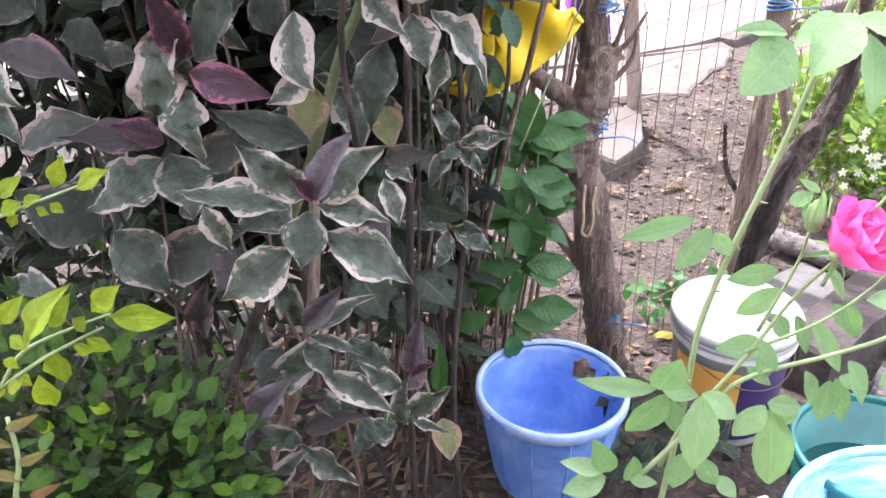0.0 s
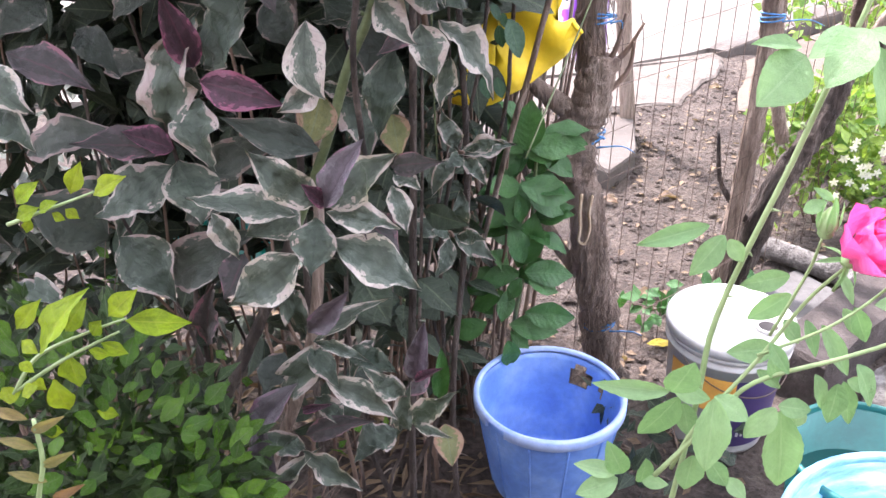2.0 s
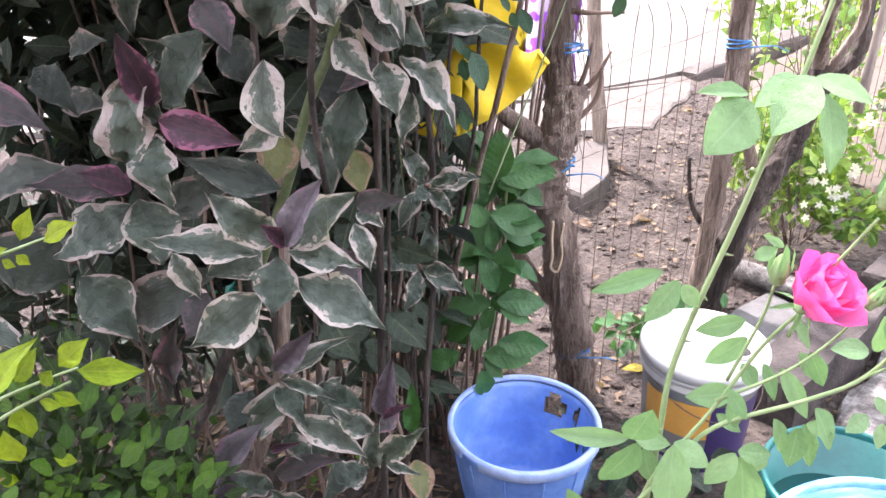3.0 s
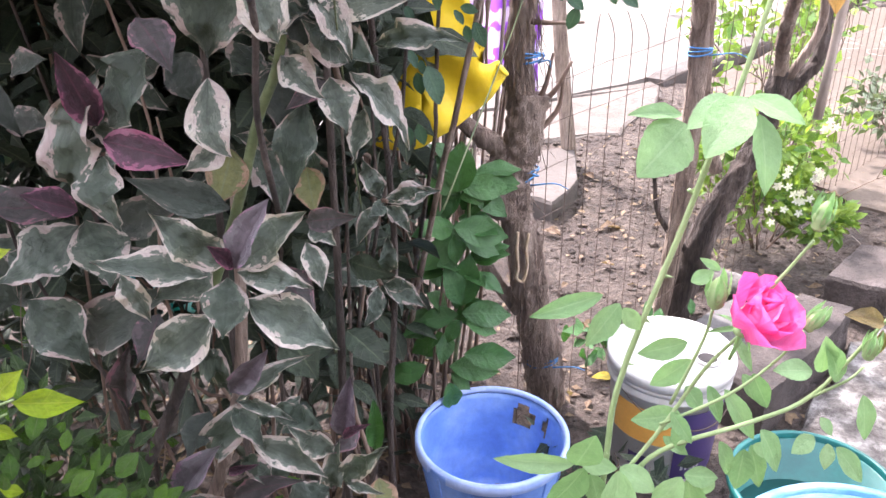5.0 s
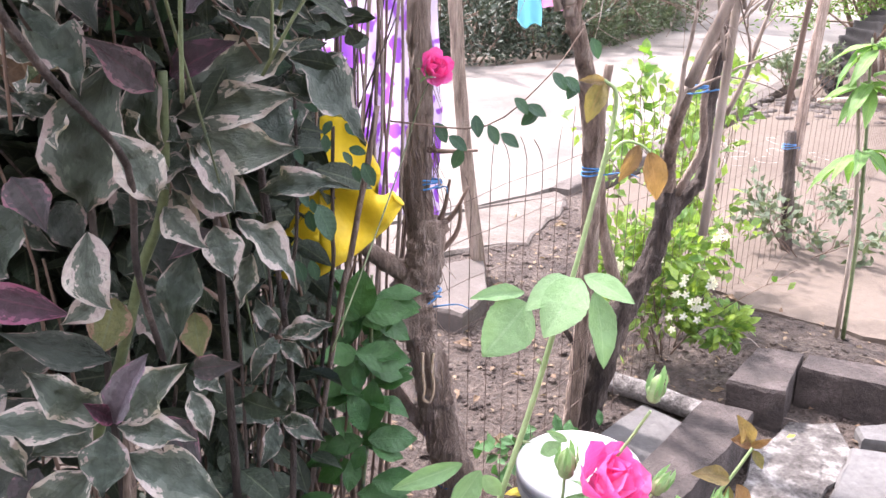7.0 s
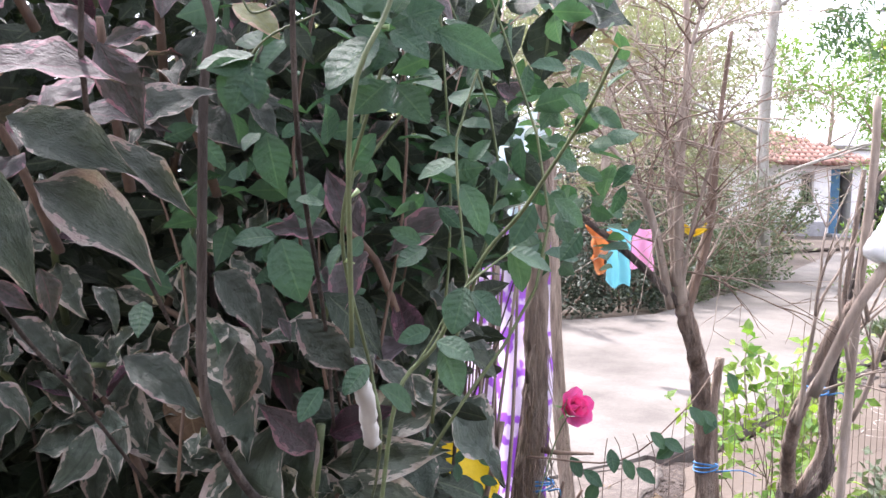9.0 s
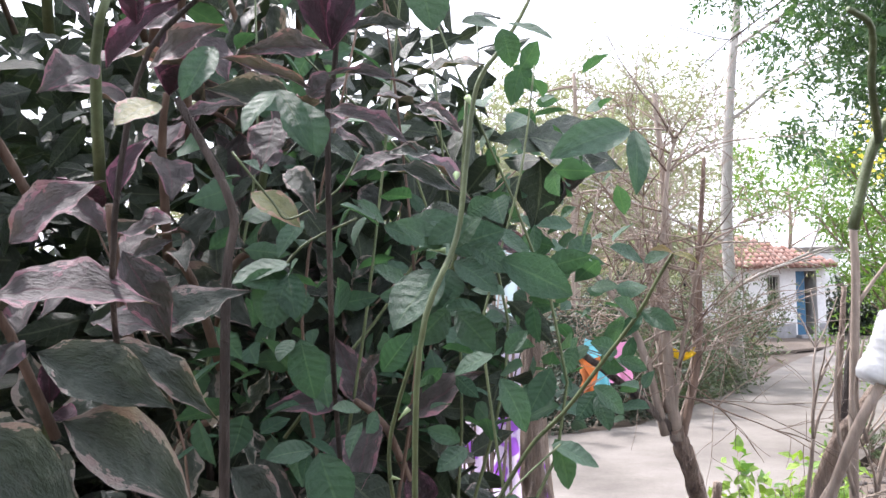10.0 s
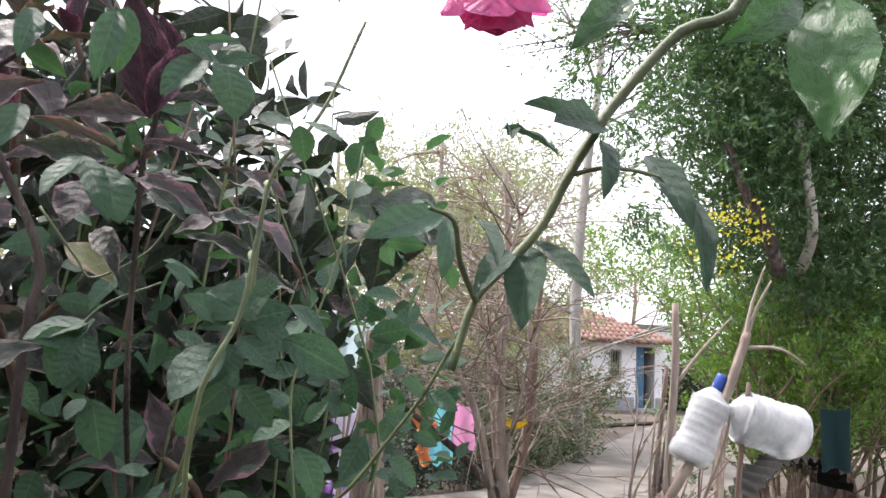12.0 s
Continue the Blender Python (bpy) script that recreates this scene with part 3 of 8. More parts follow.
outline("stone_slab", STONE, [(0.05, 3.1), (0.28, 3.0), (0.30, 3.35), (0.02, 3.5)], G - 0.03, G + 0.06, "pale broken concrete slab behind the hedge", "slab", 0.02, 3, 8, "")

# planter edging, drain and pavers
def block(corners, label, seed):
    """A cast edging block: a flat top, worn arrises and chipped sides."""
    bm = bmesh.new()
    prism(bm, corners, G - 0.06, G + 0.13, 0.010, seed, 7)
    side = [e for e in bm.edges if not e.is_boundary and abs(e.verts[0].co.z - e.verts[1].co.z) > 0.1]
    bmesh.ops.subdivide_edges(bm, edges=side, cuts=2)
    for v in bm.verts:
        k = 0.4 if v.co.z > G + 0.10 else 1.0
        v.co += k * Vector((noise.noise(v.co * 22), noise.noise(v.co * 22 + Vector((7, 0, 0))), 0.6 * noise.noise(v.co * 16 + Vector((0, 9, 0))))) * 0.008
    bmesh.ops.triangulate(bm, faces=[f for f in bm.faces if len(f.verts) > 4])
    solid("edging_block", bm, BLOCK, label, "block")


block([(1.165, 2.06), (1.285, 1.97), (1.10, 1.77), (0.90, 1.58), (0.80, 1.68)], "damp dark brown edging block beside a drain", 1)
block([(1.275, 2.15), (1.47, 2.36), (1.60, 2.30), (1.535, 2.21), (1.42, 2.06)], "broken dark edging block at the bed's corner", 2)
block([(1.545, 2.215), (1.61, 2.295), (2.02, 2.08), (2.02, 1.93), (1.76, 2.06)], "long dark edging block around the bed", 3)
outline("drain_floor", PAVER, [(0.80, 1.72), (1.16, 2.08), (1.05, 2.24), (0.74, 1.98)], G - 0.03, G + 0.012, "wet grey cement drain floor", "drain", 0.006, 3)
bm = bmesh.new()
tube(bm, [(0.95, 2.36, G + 0.035), (1.07, 2.24, G + 0.04), (1.22, 2.10, G + 0.035)], 0.036, 0.034, 12, 4, 0.08)
solid("cement_pipe", bm, CEMENT, "mottled white cement pipe lying along the drain", "pipe", smooth=True)
outline("cement_patch", CEMENT, [(1.10, 1.72), (1.30, 1.95), (1.46, 2.08), (1.62, 2.07), (1.58, 1.92), (1.36, 1.70), (1.25, 1.4), (1.0, 1.3), (0.93, 1.52)], G - 0.03, G + 0.015, "rough whitish cement patch between paving", "pavement", 0.03, 4, 2)
for corners, sd in (([(1.37, 1.69), (1.57, 1.92), (2.1, 1.75), (2.1, 1.3), (1.55, 1.38)], 1), ([(1.0, 1.28), (1.34, 1.40), (1.36, 1.66), (1.52, 1.36), (1.55, 0.9), (1.0, 0.8)], 2), ([(1.58, 1.34), (2.1, 1.26), (2.1, 0.6), (1.6, 0.7)], 3), ([(1.62, 1.95), (1.64, 2.02), (1.76, 2.02), (2.1, 1.88), (2.1, 1.79)], 4)):
    outline("paving_slab", PAVER, corners, G - 0.03, G + 0.02 + 0.002 * sd, "worn grey paving slab with uneven edges", "pavement", 0.012, 4, sd)

# chalk drawing on the yard
chalk = thing("chalk_drawing", (2.9, 5.2, G), "faded white chalk pattern drawn on swept earth", "drawing", kind="structure")
bm = bmesh.new()
for cx, cy, turn, size in ((2.62, 5.25, 0.3, 0.2), (2.95, 5.15, 1.2, 0.22), (3.3, 5.05, 2.1, 0.2), (2.75, 5.55, 0.7, 0.17), (3.15, 5.5, 1.7, 0.18)):
    pts = []
    for k in range(25):
        a = 2 * math.pi * k / 24
        r = size * (0.55 + 0.45 * math.cos(3 * a))
        pts.append((cx + r * math.cos(a + turn) * 0.9, cy + r * math.sin(a + turn) * 1.3, G + 0.006))
    tube(bm, pts, 0.007, 0.007, 4, 2, 0.5)
part("chalk_line", bm, CHALK, chalk)

# ---- house across the road ----
def house():
    h = thing("house", (9.6, 26.0, G), "whitewashed cottage with clay tile roof and blue door", "house")
    x0, x1, y0, y1, top = 5.75, 12.23, 24.36, 28.3, 2.15
    doors, windows = [(11.36, 11.98)], [(10.49, 10.89), (7.84, 8.28)]
    cuts = sorted([(a, b, G, 2.05) for a, b in doors] + [(a, b, 1.0, 1.95) for a, b in windows])
    slabs, x = [], x0
    for a, b, lo, hi in cuts:
        slabs.append(((x, y0, G), (a, y0 + 0.25, top)))
        if lo > G:
            slabs.append(((a, y0, G), (b, y0 + 0.25, lo)))
        slabs.append(((a, y0, hi), (b, y0 + 0.25, top)))
        x = b
    slabs += [((x, y0, G), (x1, y0 + 0.25, top)), ((x0, y0 + 0.25, G), (x0 + 0.25, y1, top)), ((x1 - 0.25, y0 + 0.25, G), (x1, y1, top)), ((x0 + 0.25, y1 - 0.25, G), (x1 - 0.25, y1, top))]
    for lo, hi in slabs:
        bm = bmesh.new()
        box(bm, lo, hi)
        part("wall", bm, LIME_WASH, h, smooth=False)
    bm = bmesh.new()
    box(bm, (x0 - 0.03, y0 - 0.03, G), (11.31, y0, G + 0.42), 0.01)
    box(bm, (12.02, y0 - 0.03, G), (x1 + 0.03, y0, G + 0.42), 0.01)
    part("plinth", bm, PLINTH, h, "grey painted plinth stained by mud", False)
    bm = bmesh.new()
    box(bm, (11.28, y0 - 0.45, G), (12.1, y0 - 0.04, G + 0.1), 0.02)
    part("doorstep", bm, PLINTH, h, "low grey doorstep", False)
    bm = bmesh.new()
    box(bm, (11.37, y0 + 0.10, G + 0.02), (11.67, y0 + 0.15, 2.04), 0.008)
    d = part("door", bm, BLUE_DOOR, h, "faded blue wooden door, half open", False)
    for z in (0.5, 1.1, 1.7):
        bm = bmesh.new()
        box(bm, (11.40, y0 + 0.085, z), (11.64, y0 + 0.099, z + 0.08))
        part("rail", bm, BLUE_DOOR, d, smooth=False)
    for a, b in windows:
        bm = bmesh.new()
        for q in ((a, 1.0, a + 0.06, 1.95), (b - 0.06, 1.0, b, 1.95), (a + 0.06, 1.0, b - 0.06, 1.06), (a + 0.06, 1.89, b - 0.06, 1.95)):
            box(bm, (q[0], y0 + 0.02, q[1]), (q[2], y0 + 0.1, q[3]))
        for k in range(3):
            xx = a + 0.11 + k * 0.085
            box(bm, (xx, y0 + 0.05, 1.06), (xx + 0.015, y0 + 0.065, 1.89))
        part("window", bm, TRUNK_GREY, h, "small barred window with wooden frame", False)
    # dark sheet set behind the openings as the room's shade
    bm = bmesh.new()
    box(bm, (x0 + 0.3, y0 + 0.9, G), (x1 - 0.3, y0 + 0.95, top))
    part("inner_wall", bm, DARK, h, "near-black sheet painting the unlit room", False)
    # hipped roof in courses of clay tiles
    ex0, ex1, ey0, ey1, eave, ridge = x0 - 0.4, x1 + 0.25, y0 - 0.5, y1 + 0.5, 2.16, 3.25
    ym = (ey0 + ey1) / 2
    bm = bmesh.new()
    v = [bm.verts.new(p) for p in ((ex0, ey0, eave), (ex1, ey0, eave), (ex1, ey1, eave), (ex0, ey1, eave), (ex0 + 2.4, ym, ridge), (ex1 - 2.4, ym, ridge))]
    for f in ((0, 1, 5, 4), (1, 2, 5), (2, 3, 4, 5), (3, 0, 4), (3, 2, 1, 0)):
        bm.faces.new([v[i] for i in f])
    roof = part("roof", bm, ROOF_TILE, h, "weathered red clay tile roof", False)
    tile = bmesh.new()
    tube(tile, [(0, 0, 0), (0, 0.17, 0), (0, 0.34, 0)], 0.085, 0.07, 6, 1, 0)
    me = to_mesh(tile, "roof_tile", ROOF_TILE)
    count = 0
    for row in range(9):
        k = row / 9
        a, b = Vector((ex0 + 2.4 * k, ey0 + (ym - ey0) * k, eave + (ridge - eave) * k)), Vector((ex1 - 2.4 * k, 0, 0))
        x = max(a.x, 6.9)
        while x < b.x and count < 300:
            m = Matrix.Translation((x, a.y, a.z + 0.035)) @ Matrix.Rotation(math.atan2(ridge - eave, ym - ey0) + rng.uniform(-0.03, 0.03), 4, "X")
            piece("roof_tile", me, roof, m)
            count += 1
            x += 0.18
    # flat-roofed annexe behind
    s = thing("shed", (16.0, 36.5, G), "low pale concrete annexe behind the cottage", "house")
    bm = bmesh.new()
    box(bm, (13.0, 35.0, G), (18.2, 39, 3.0), 0.03)
    part("wall", bm, LIME_WASH, s, smooth=False)
    bm = bmesh.new()
    box(bm, (12.9, 34.8, 3.0), (18.4, 39.2, 3.2), 0.03)
    part("roof", bm, CONCRETE, s, "flat concrete roof slab", False)


house()


# ---- trees beyond the road ----
def tree(name, at, height, spread, trunk_r, mat, bark, leaves, length, width, label, seed, lean=(0, 0), start=0.3, depth=2, droop=0.0, kids=3, flat=0.3, scatter=0.25, crown_label=""):
    r = random.Random(seed)
    t = thing(name, at, label, "tree")
    base = Vector(at)
    top = base + Vector((lean[0], lean[1], height))
    pts = [base.lerp(top, k / 4) + Vector((r.gauss(0, 0.012), r.gauss(0, 0.012), 0)) * height * (0 < k < 4) for k in range(5)]
    limb("trunk", t, pts, trunk_r, trunk_r * 0.35, bark, 10, 0.18, 4, seed=seed)
    bm, tips = bmesh.new(), []
    line = curve_points(pts, 6)
    for k in range(9):
        p = line[int(len(line) * (start + (0.98 - start) * k / 8)) - 1]
        a = r.uniform(0, 6.28)
        way = Vector((math.cos(a), math.sin(a), r.uniform(0.15, 0.8)))
        branching(bm, p, way, spread * r.uniform(0.55, 0.9), trunk_r * 0.3, r, depth, tips, 0.55, 5, droop, kids)
    part("branch", bm, bark, t)
    spots = []
    for _ in range(leaves):
        p, d = r.choice(tips)
        q = p + Vector((r.gauss(0, scatter), r.gauss(0, scatter), r.gauss(0, scatter * 0.8)))
        spots.append((q, d + some_way(r, -droop * 4) * 0.9))
    leaf_cloud("crown", mat, t, spots, length, width, r, flat, crown_label)
    return t


# tall slender tree by the roadside, pale and sparse
tree("roadside_tree", (5.07, 12.75, G), 9.0, 2.2, 0.105, PALE, TRUNK_GREY, 3000, 0.10, 0.28, "slender grey-trunked roadside tree with sparse pale foliage", 3, (0.05, 0.1), 0.22, 2, 0.05)
for i, (x, y, hgt, n, sd) in enumerate(((3.0, 15.5, 5.6, 11000, 5), (4.6, 19.0, 5.8, 11000, 6), (1.2, 17.5, 5.6, 9000, 7), (5.9, 21.8, 5.2, 8000, 8), (4.5, 23, 6.8, 8000, 9), (4.2, 21.0, 4.8, 7000, 10))):
    tree("pale_tree", (x, y, G), hgt, 2.3, 0.10, PALE, TWIG_PALE, n, 0.15, 0.26, "thin pale green tree with feathery foliage", sd, (0.2, 0), 0.15, 2, 0.06)
for x, y, hgt, sd in ((17.5, 38, 6.0, 21), (12.0, 40, 6.5, 22), (24, 40, 7, 23), (7, 38, 6, 24), (21, 34, 5.5, 25), (29, 36, 7, 26), (1, 34, 6, 27), (-6, 30, 7, 28)):
    tree("distant_tree", (x, y, G), hgt, 3.4, 0.16, FEATHER if sd % 2 else PALE, BARK, 3800, 0.28, 0.4, "distant leafy tree behind the cottage", sd, (0, 0), 0.2, 2, 0.02, 3, 0.3, 0.45)


def bush(name, at, size, n, mat, length, width, label, seed, stems=9, squash=1.0, stem_mat=None, low=0.0):
    r = random.Random(seed)
    b = thing(name, at, label, "bush")
    bm, tips = bmesh.new(), []
    for k in range(stems):
        a = r.uniform(0, 6.28)
        s = Vector(at) + Vector((math.cos(a), math.sin(a), 0)) * size * 0.15
        branching(bm, s, Vector((math.cos(a) * 0.6, math.sin(a) * 0.6, 1.1 * squash)), size * r.uniform(0.5, 0.75), 0.012 * size + 0.002, r, 2, tips, 0.7, 5, 0.0, 2)
    part("stem", bm, stem_mat or TWIG, b)
    spots = []
    for _ in range(n):
        p, d = r.choice(tips)
        spots.append((p + some_way(r, 0) * r.uniform(0, 0.09) * size, d + some_way(r, 0.3)))
    if low:
        # skirts of leaf down to the ground
        for _ in range(int(n * low)):
            d = some_way(r, 0.1)
            q = r.uniform(0.2, 1.0) ** 0.5 * size
            spots.append((Vector(at) + Vector((d.x * 0.62 * q, d.y * 0.5 * q, abs(d.z) * 0.75 * q + 0.05)), d + some_way(r, 0.2)))
    leaf_cloud("foliage", mat, b, spots, length, width, r, 0.4)
    return b


# undergrowth along the far edge of the road
for k, (x, y, sz, m) in enumerate(((0.6, 9.5, 1.1, DARKLEAF), (1.4, 9.7, 1.2, DARKLEAF), (2.3, 10.2, 1.1, DARKLEAF), (3.0, 10.9, 1.0, GREYLEAF), (3.5, 11.7, 1.3, GREYLEAF), (4.15, 12.4, 1.4, GREYLEAF), (4.75, 13.3, 1.5, GREYLEAF), (-0.6, 9.4, 1.3, DARKLEAF), (-1.9, 9.4, 1.4, DARKLEAF), (2.0, 12.0, 1.7, DARKLEAF), (0.4, 11.5, 1.9, DARKLEAF), (-3.6, 9.6, 1.6, DARKLEAF))):
    bush("roadside_bush", (x, y, G - 0.03), sz, 2600, m, 0.07, 0.4, "dense grey-green bush along the road's edge", 40 + k, 9, 1.0, None, 0.9)

for k, (x, y, sz) in enumerate(((13.5, 25.4, 1.4), (14.6, 25.0, 1.6), (15.8, 24.7, 1.5), (17.2, 24.5, 1.7))):
    bush("dark_hedge_bush", (x, y, G - 0.03), sz, 2400, DARKLEAF, 0.16, 0.45, "dense dark green bush beside the cottage", 55 + k, 10, 0.9, None, 0.8)

# the big tree, its flowering neighbour and the climber below
big = tree("big_tree", (6.1, 8.2, G), 6.0, 2.4, 0.18, NEEM, BARK_DARK, 6000, 0.085, 0.36, "large dark green leafy tree with pale trunk", 61, (-0.4, -0.2), 0.42, 3, 0.03, 3, 0.2, 0.2)
cr = random.Random(66)
spots = []
for cx, cy, cz, sx, sz, n in ((3.9, 7.0, 4.85, 0.30, 0.30, 2000), (4.4, 7.0, 4.7, 0.45, 0.40, 5200), (5.1, 7.1, 4.75, 0.50, 0.45, 5600), (5.9, 7.2, 4.8, 0.5, 0.5, 5200), (4.25, 7.0, 4.0, 0.34, 0.34, 5200), (4.75, 7.1, 3.75, 0.30, 0.30, 3600), (5.3, 7.4, 4.1, 0.40, 0.36, 4200), (5.9, 7.4, 3.7, 0.36, 0.45, 4200), (4.5, 7.2, 3.35, 0.22, 0.20, 1500), (4.3, 7.1, 5.6, 0.7, 0.4, 4200), (5.5, 7.2, 5.7, 0.8, 0.4, 4200), (6.7, 7.6, 4.9, 0.6, 0.8, 4000), (4.9, 7.5, 3.0, 0.3, 0.28, 2600), (5.5, 7.6, 2.7, 0.35, 0.35, 3200), (6.1, 7.6, 2.9, 0.4, 0.4, 3200), (6.6, 8.8, 4.4, 0.8, 0.9, 8000), (7.4, 8.6, 3.0, 0.7, 0.9, 7000), (5.2, 8.6, 5.0, 0.7, 0.5, 6000)):
    for _ in range(n // 9):
        c = Vector((cr.gauss(cx, sx), cr.gauss(cy, 0.4), cr.gauss(cz, sz)))
        way = some_way(cr, -0.5)
        for k in range(9):
            spots.append((c + way * 0.022 * k, way * 0.6 + some_way(cr, -0.2) * 0.8))
for c, n in (((2.65, 6.8, 4.26), 3), ((2.86, 6.8, 4.15), 3), ((3.10, 6.8, 3.72), 3), ((3.2, 6.8, 3.53), 2), ((3.28, 6.8, 3.0), 5), ((3.43, 6.8, 4.05), 6), ((3.43, 6.8, 2.88), 4), ((3.55, 6.9, 3.6), 5)):
    # hanging feathered sprays at the crown's edge
    c = Vector(c)
    for _ in range(n * 2):
        a = c + Vector((cr.gauss(0, 0.07), cr.gauss(0, 0.1), cr.gauss(0, 0.07)))
        way = Vector((cr.gauss(-0.3, 0.5), cr.gauss(0, 0.3), -0.5))
        way.normalize()
        side = way.cross(Vector((0, 1, 0)))
        for k in range(14):
            spots.append((a + way * 0.018 * k, way * 0.5 + side * (0.8 if k % 2 else -0.8)))
leaf_cloud("crown", NEEM, big, spots, 0.075, 0.36, cr, 0.3)
limb("bough", big, [(4.75, 7.0, 2.55), (4.45, 6.8, 3.0), (4.3, 6.8, 3.2), (4.1, 6.8, 3.7)], 0.065, 0.04, BARK_DARK, 9, 0.15)
limb("bough", big, [(5.25, 7.4, 2.65), (5.1, 7.0, 2.95), (4.95, 6.85, 3.4), (4.85, 6.85, 4.0)], 0.055, 0.04, TRUNK_GREY, 9, 0.15, label="pale bare bough")
tree("flowering_tree", (8.6, 11.4, G), 4.3, 1.5, 0.10, FEATHER, BARK, 9000, 0.09, 0.3, "light green tree with yellow flowers", 62, (-0.5, -0.4), 0.3, 2, 0.0, 3, 0.3, 0.25)
fl = thing("flower_cluster", (3.98, 6.6, 2.8), "small bright yellow flowers among leaves", "flowers", kind="stuff")
fr = random.Random(9)
leaf_cloud("petal", YELLOW_PETAL, fl, [(Vector(fr.choice(((3.936, 6.644, 2.963), (4.124, 6.644, 3.011), (3.788, 6.644, 2.691), (4.004, 6.644, 2.587), (4.284, 6.644, 2.827)))) + Vector((fr.gauss(0, 0.07), fr.gauss(0, 0.15), fr.gauss(0, 0.06))), some_way(fr)) for _ in range(230)], 0.046, 0.7, fr)
for k, (x, y, z, sz, n) in enumerate(((6.3, 9.2, G, 2.5, 14000), (7.4, 9.3, G, 2.7, 12000), (5.75, 8.15, G, 2.0, 15000), (6.6, 8.0, G, 2.2, 14000))):
    bush("tall_feathery_bush", (x, y, z), sz, n, FEATHER, 0.068, 0.3, "tall feathery bright green bush under the tree", 70 + k, 14, 1.8)


# ---- black corrugated pipe and clutter by the roadside ----
def corrugated_coil():
    t = thing("corrugated_sheet", (4.55, 7.15, G), "black corrugated roofing bent into a hump", "sheet")
    bm = bmesh.new()
    n, deep = 150, 5
    grid = []
    for i in range(n + 1):
        u = i / n
        a = math.pi * (1.02 - 0.80 * u)
        rib = 0.024 * math.sin(u * 2 * math.pi * 17)
        row = []
        for j in range(deep + 1):
            v = j / deep
            sag = 1 - 0.10 * v + 0.03 * noise.noise((u * 4, v * 3, 2))
            row.append(bm.verts.new((4.87 + (0.62 + rib) * math.cos(a) * sag + 0.30 * v, 6.75 + 1.0 * v, G + (0.80 + rib) * math.sin(a) * sag)))
        grid.append(row)
    for a, b in zip(grid, grid[1:]):
        for j in range(deep):
            bm.faces.new((a[j], a[j + 1], b[j + 1], b[j]))
    bmesh.ops.solidify(bm, geom=bm.faces[:], thickness=0.012)
    part("sheet", bm, BLACK_PIPE, t)


corrugated_coil()
lr = random.Random(77)
for k in range(16):
    bm = bmesh.new()
    x, y = 4.9 + lr.uniform(-0.5, 0.9), 5.7 + lr.uniform(-0.3, 0.5)
    a = lr.uniform(0, 3.1)
    z = G + 0.05 + 0.06 * (k % 4)
    tube(bm, [(x, y, z), (x + 0.35 * math.cos(a), y + 0.35 * math.sin(a), z + 0.03), (x + 0.8 * math.cos(a), y + 0.8 * math.sin(a), z + 0.02)], 0.035, 0.02, 7, 3, 0.15)
    solid("firewood", bm, TWIG_PALE, "rough dry branch in a firewood pile", "firewood", group="firewood pile", smooth=True)
rub = thing("rubble", (3.9, 6.8, G), "scattered stones, husks and litter by the road", "rubble", kind="stuff")
bm = bmesh.new()
for _ in range(240):
    x, y = 4.0 + lr.gauss(0, 0.5), 6.75 + lr.gauss(0, 0.25)
    s = lr.uniform(0.012, 0.05)
    k = bmesh.ops.create_icosphere(bm, subdivisions=1, radius=s)
    for v in k["verts"]:
        v.co = Vector((v.co.x * lr.uniform(0.7, 1.6), v.co.y, v.co.z * 0.5)) + Vector((x, y, G + s * 0.3))
part("stone", bm, STONE, rub)
bush("low_grey_bush", (4.1, 7.1, G), 0.42, 900, GREYLEAF, 0.06, 0.4, "low grey-green weeds on rubble", 81, 8, 0.7)

# ---- fence ----
def fence():
    f = thing("wire_fence", (FENCE_A.x, FENCE_A.y, G), "rusty square wire mesh fence with frayed top", "fence")
    d = FENCE_B - FENCE_A
    r = random.Random(4)
    total, step = d.length, 0.068
    n = int(total / step)
    side = Vector((d.y, -d.x)).normalized()

    def at(s, z):
        p = FENCE_A + d * (s / total)
        bulge = 0.03 * math.sin(s * 2.3) + 0.05 * max(0, z - 0.6) ** 2 * math.sin(s * 5.1 + 1)
        sag = 0.05 * math.sin(s * 1.9 + 0.6) * z
        return Vector((p.x + side.x * bulge, p.y + side.y * bulge, G + z + sag))
    for k in range(n + 1):
        s = k * step
        top = 0.9 + 0.05 * math.sin(s * 1.7) + r.uniform(-0.01, 0.05)
        bend = r.uniform(-0.05, 0.02)
        pts = [at(s, z) for z in (-0.02, 0.25, 0.5, 0.75, top - 0.06)]
        pts.append(at(s + bend, top))
        bm = bmesh.new()
        tube(bm, pts, 0.0011, 0.001, 4, 2, 0)
        part("upright_wire", bm, WIRE, f)
    for z in (0.02, 0.12, 0.22, 0.33, 0.44, 0.55, 0.66, 0.76, 0.85):
        bm = bmesh.new()
        tube(bm, [at(total * i / 40, z + r.uniform(-0.006, 0.006)) for i in range(41)], 0.001, 0.001, 4, 2, 0)
        part("line_wire", bm, WIRE, f)


fence()


def stake(pts, r0, r1, mat, label, name="fence_post", group="fence posts"):
    t = thing(name, pts[0], label, "post", group)
    limb("post", t, pts, r0, r1, mat, 9, 0.14)
    return t


stake([(0.68, 3.40, G - 0.02), (0.60, 3.4, 0.71), (0.556, 3.4, 1.305), (0.52, 3.4, 1.85)], 0.032, 0.026, BARK, "reddish-brown rough wooden pole standing by the fence")
post = stake([(2.17, 3.52, G - 0.02), (2.13, 3.51, 0.4), (2.092, 3.5, 0.69)], 0.030, 0.026, BARK_DARK, "short sawn fence post with a knot")
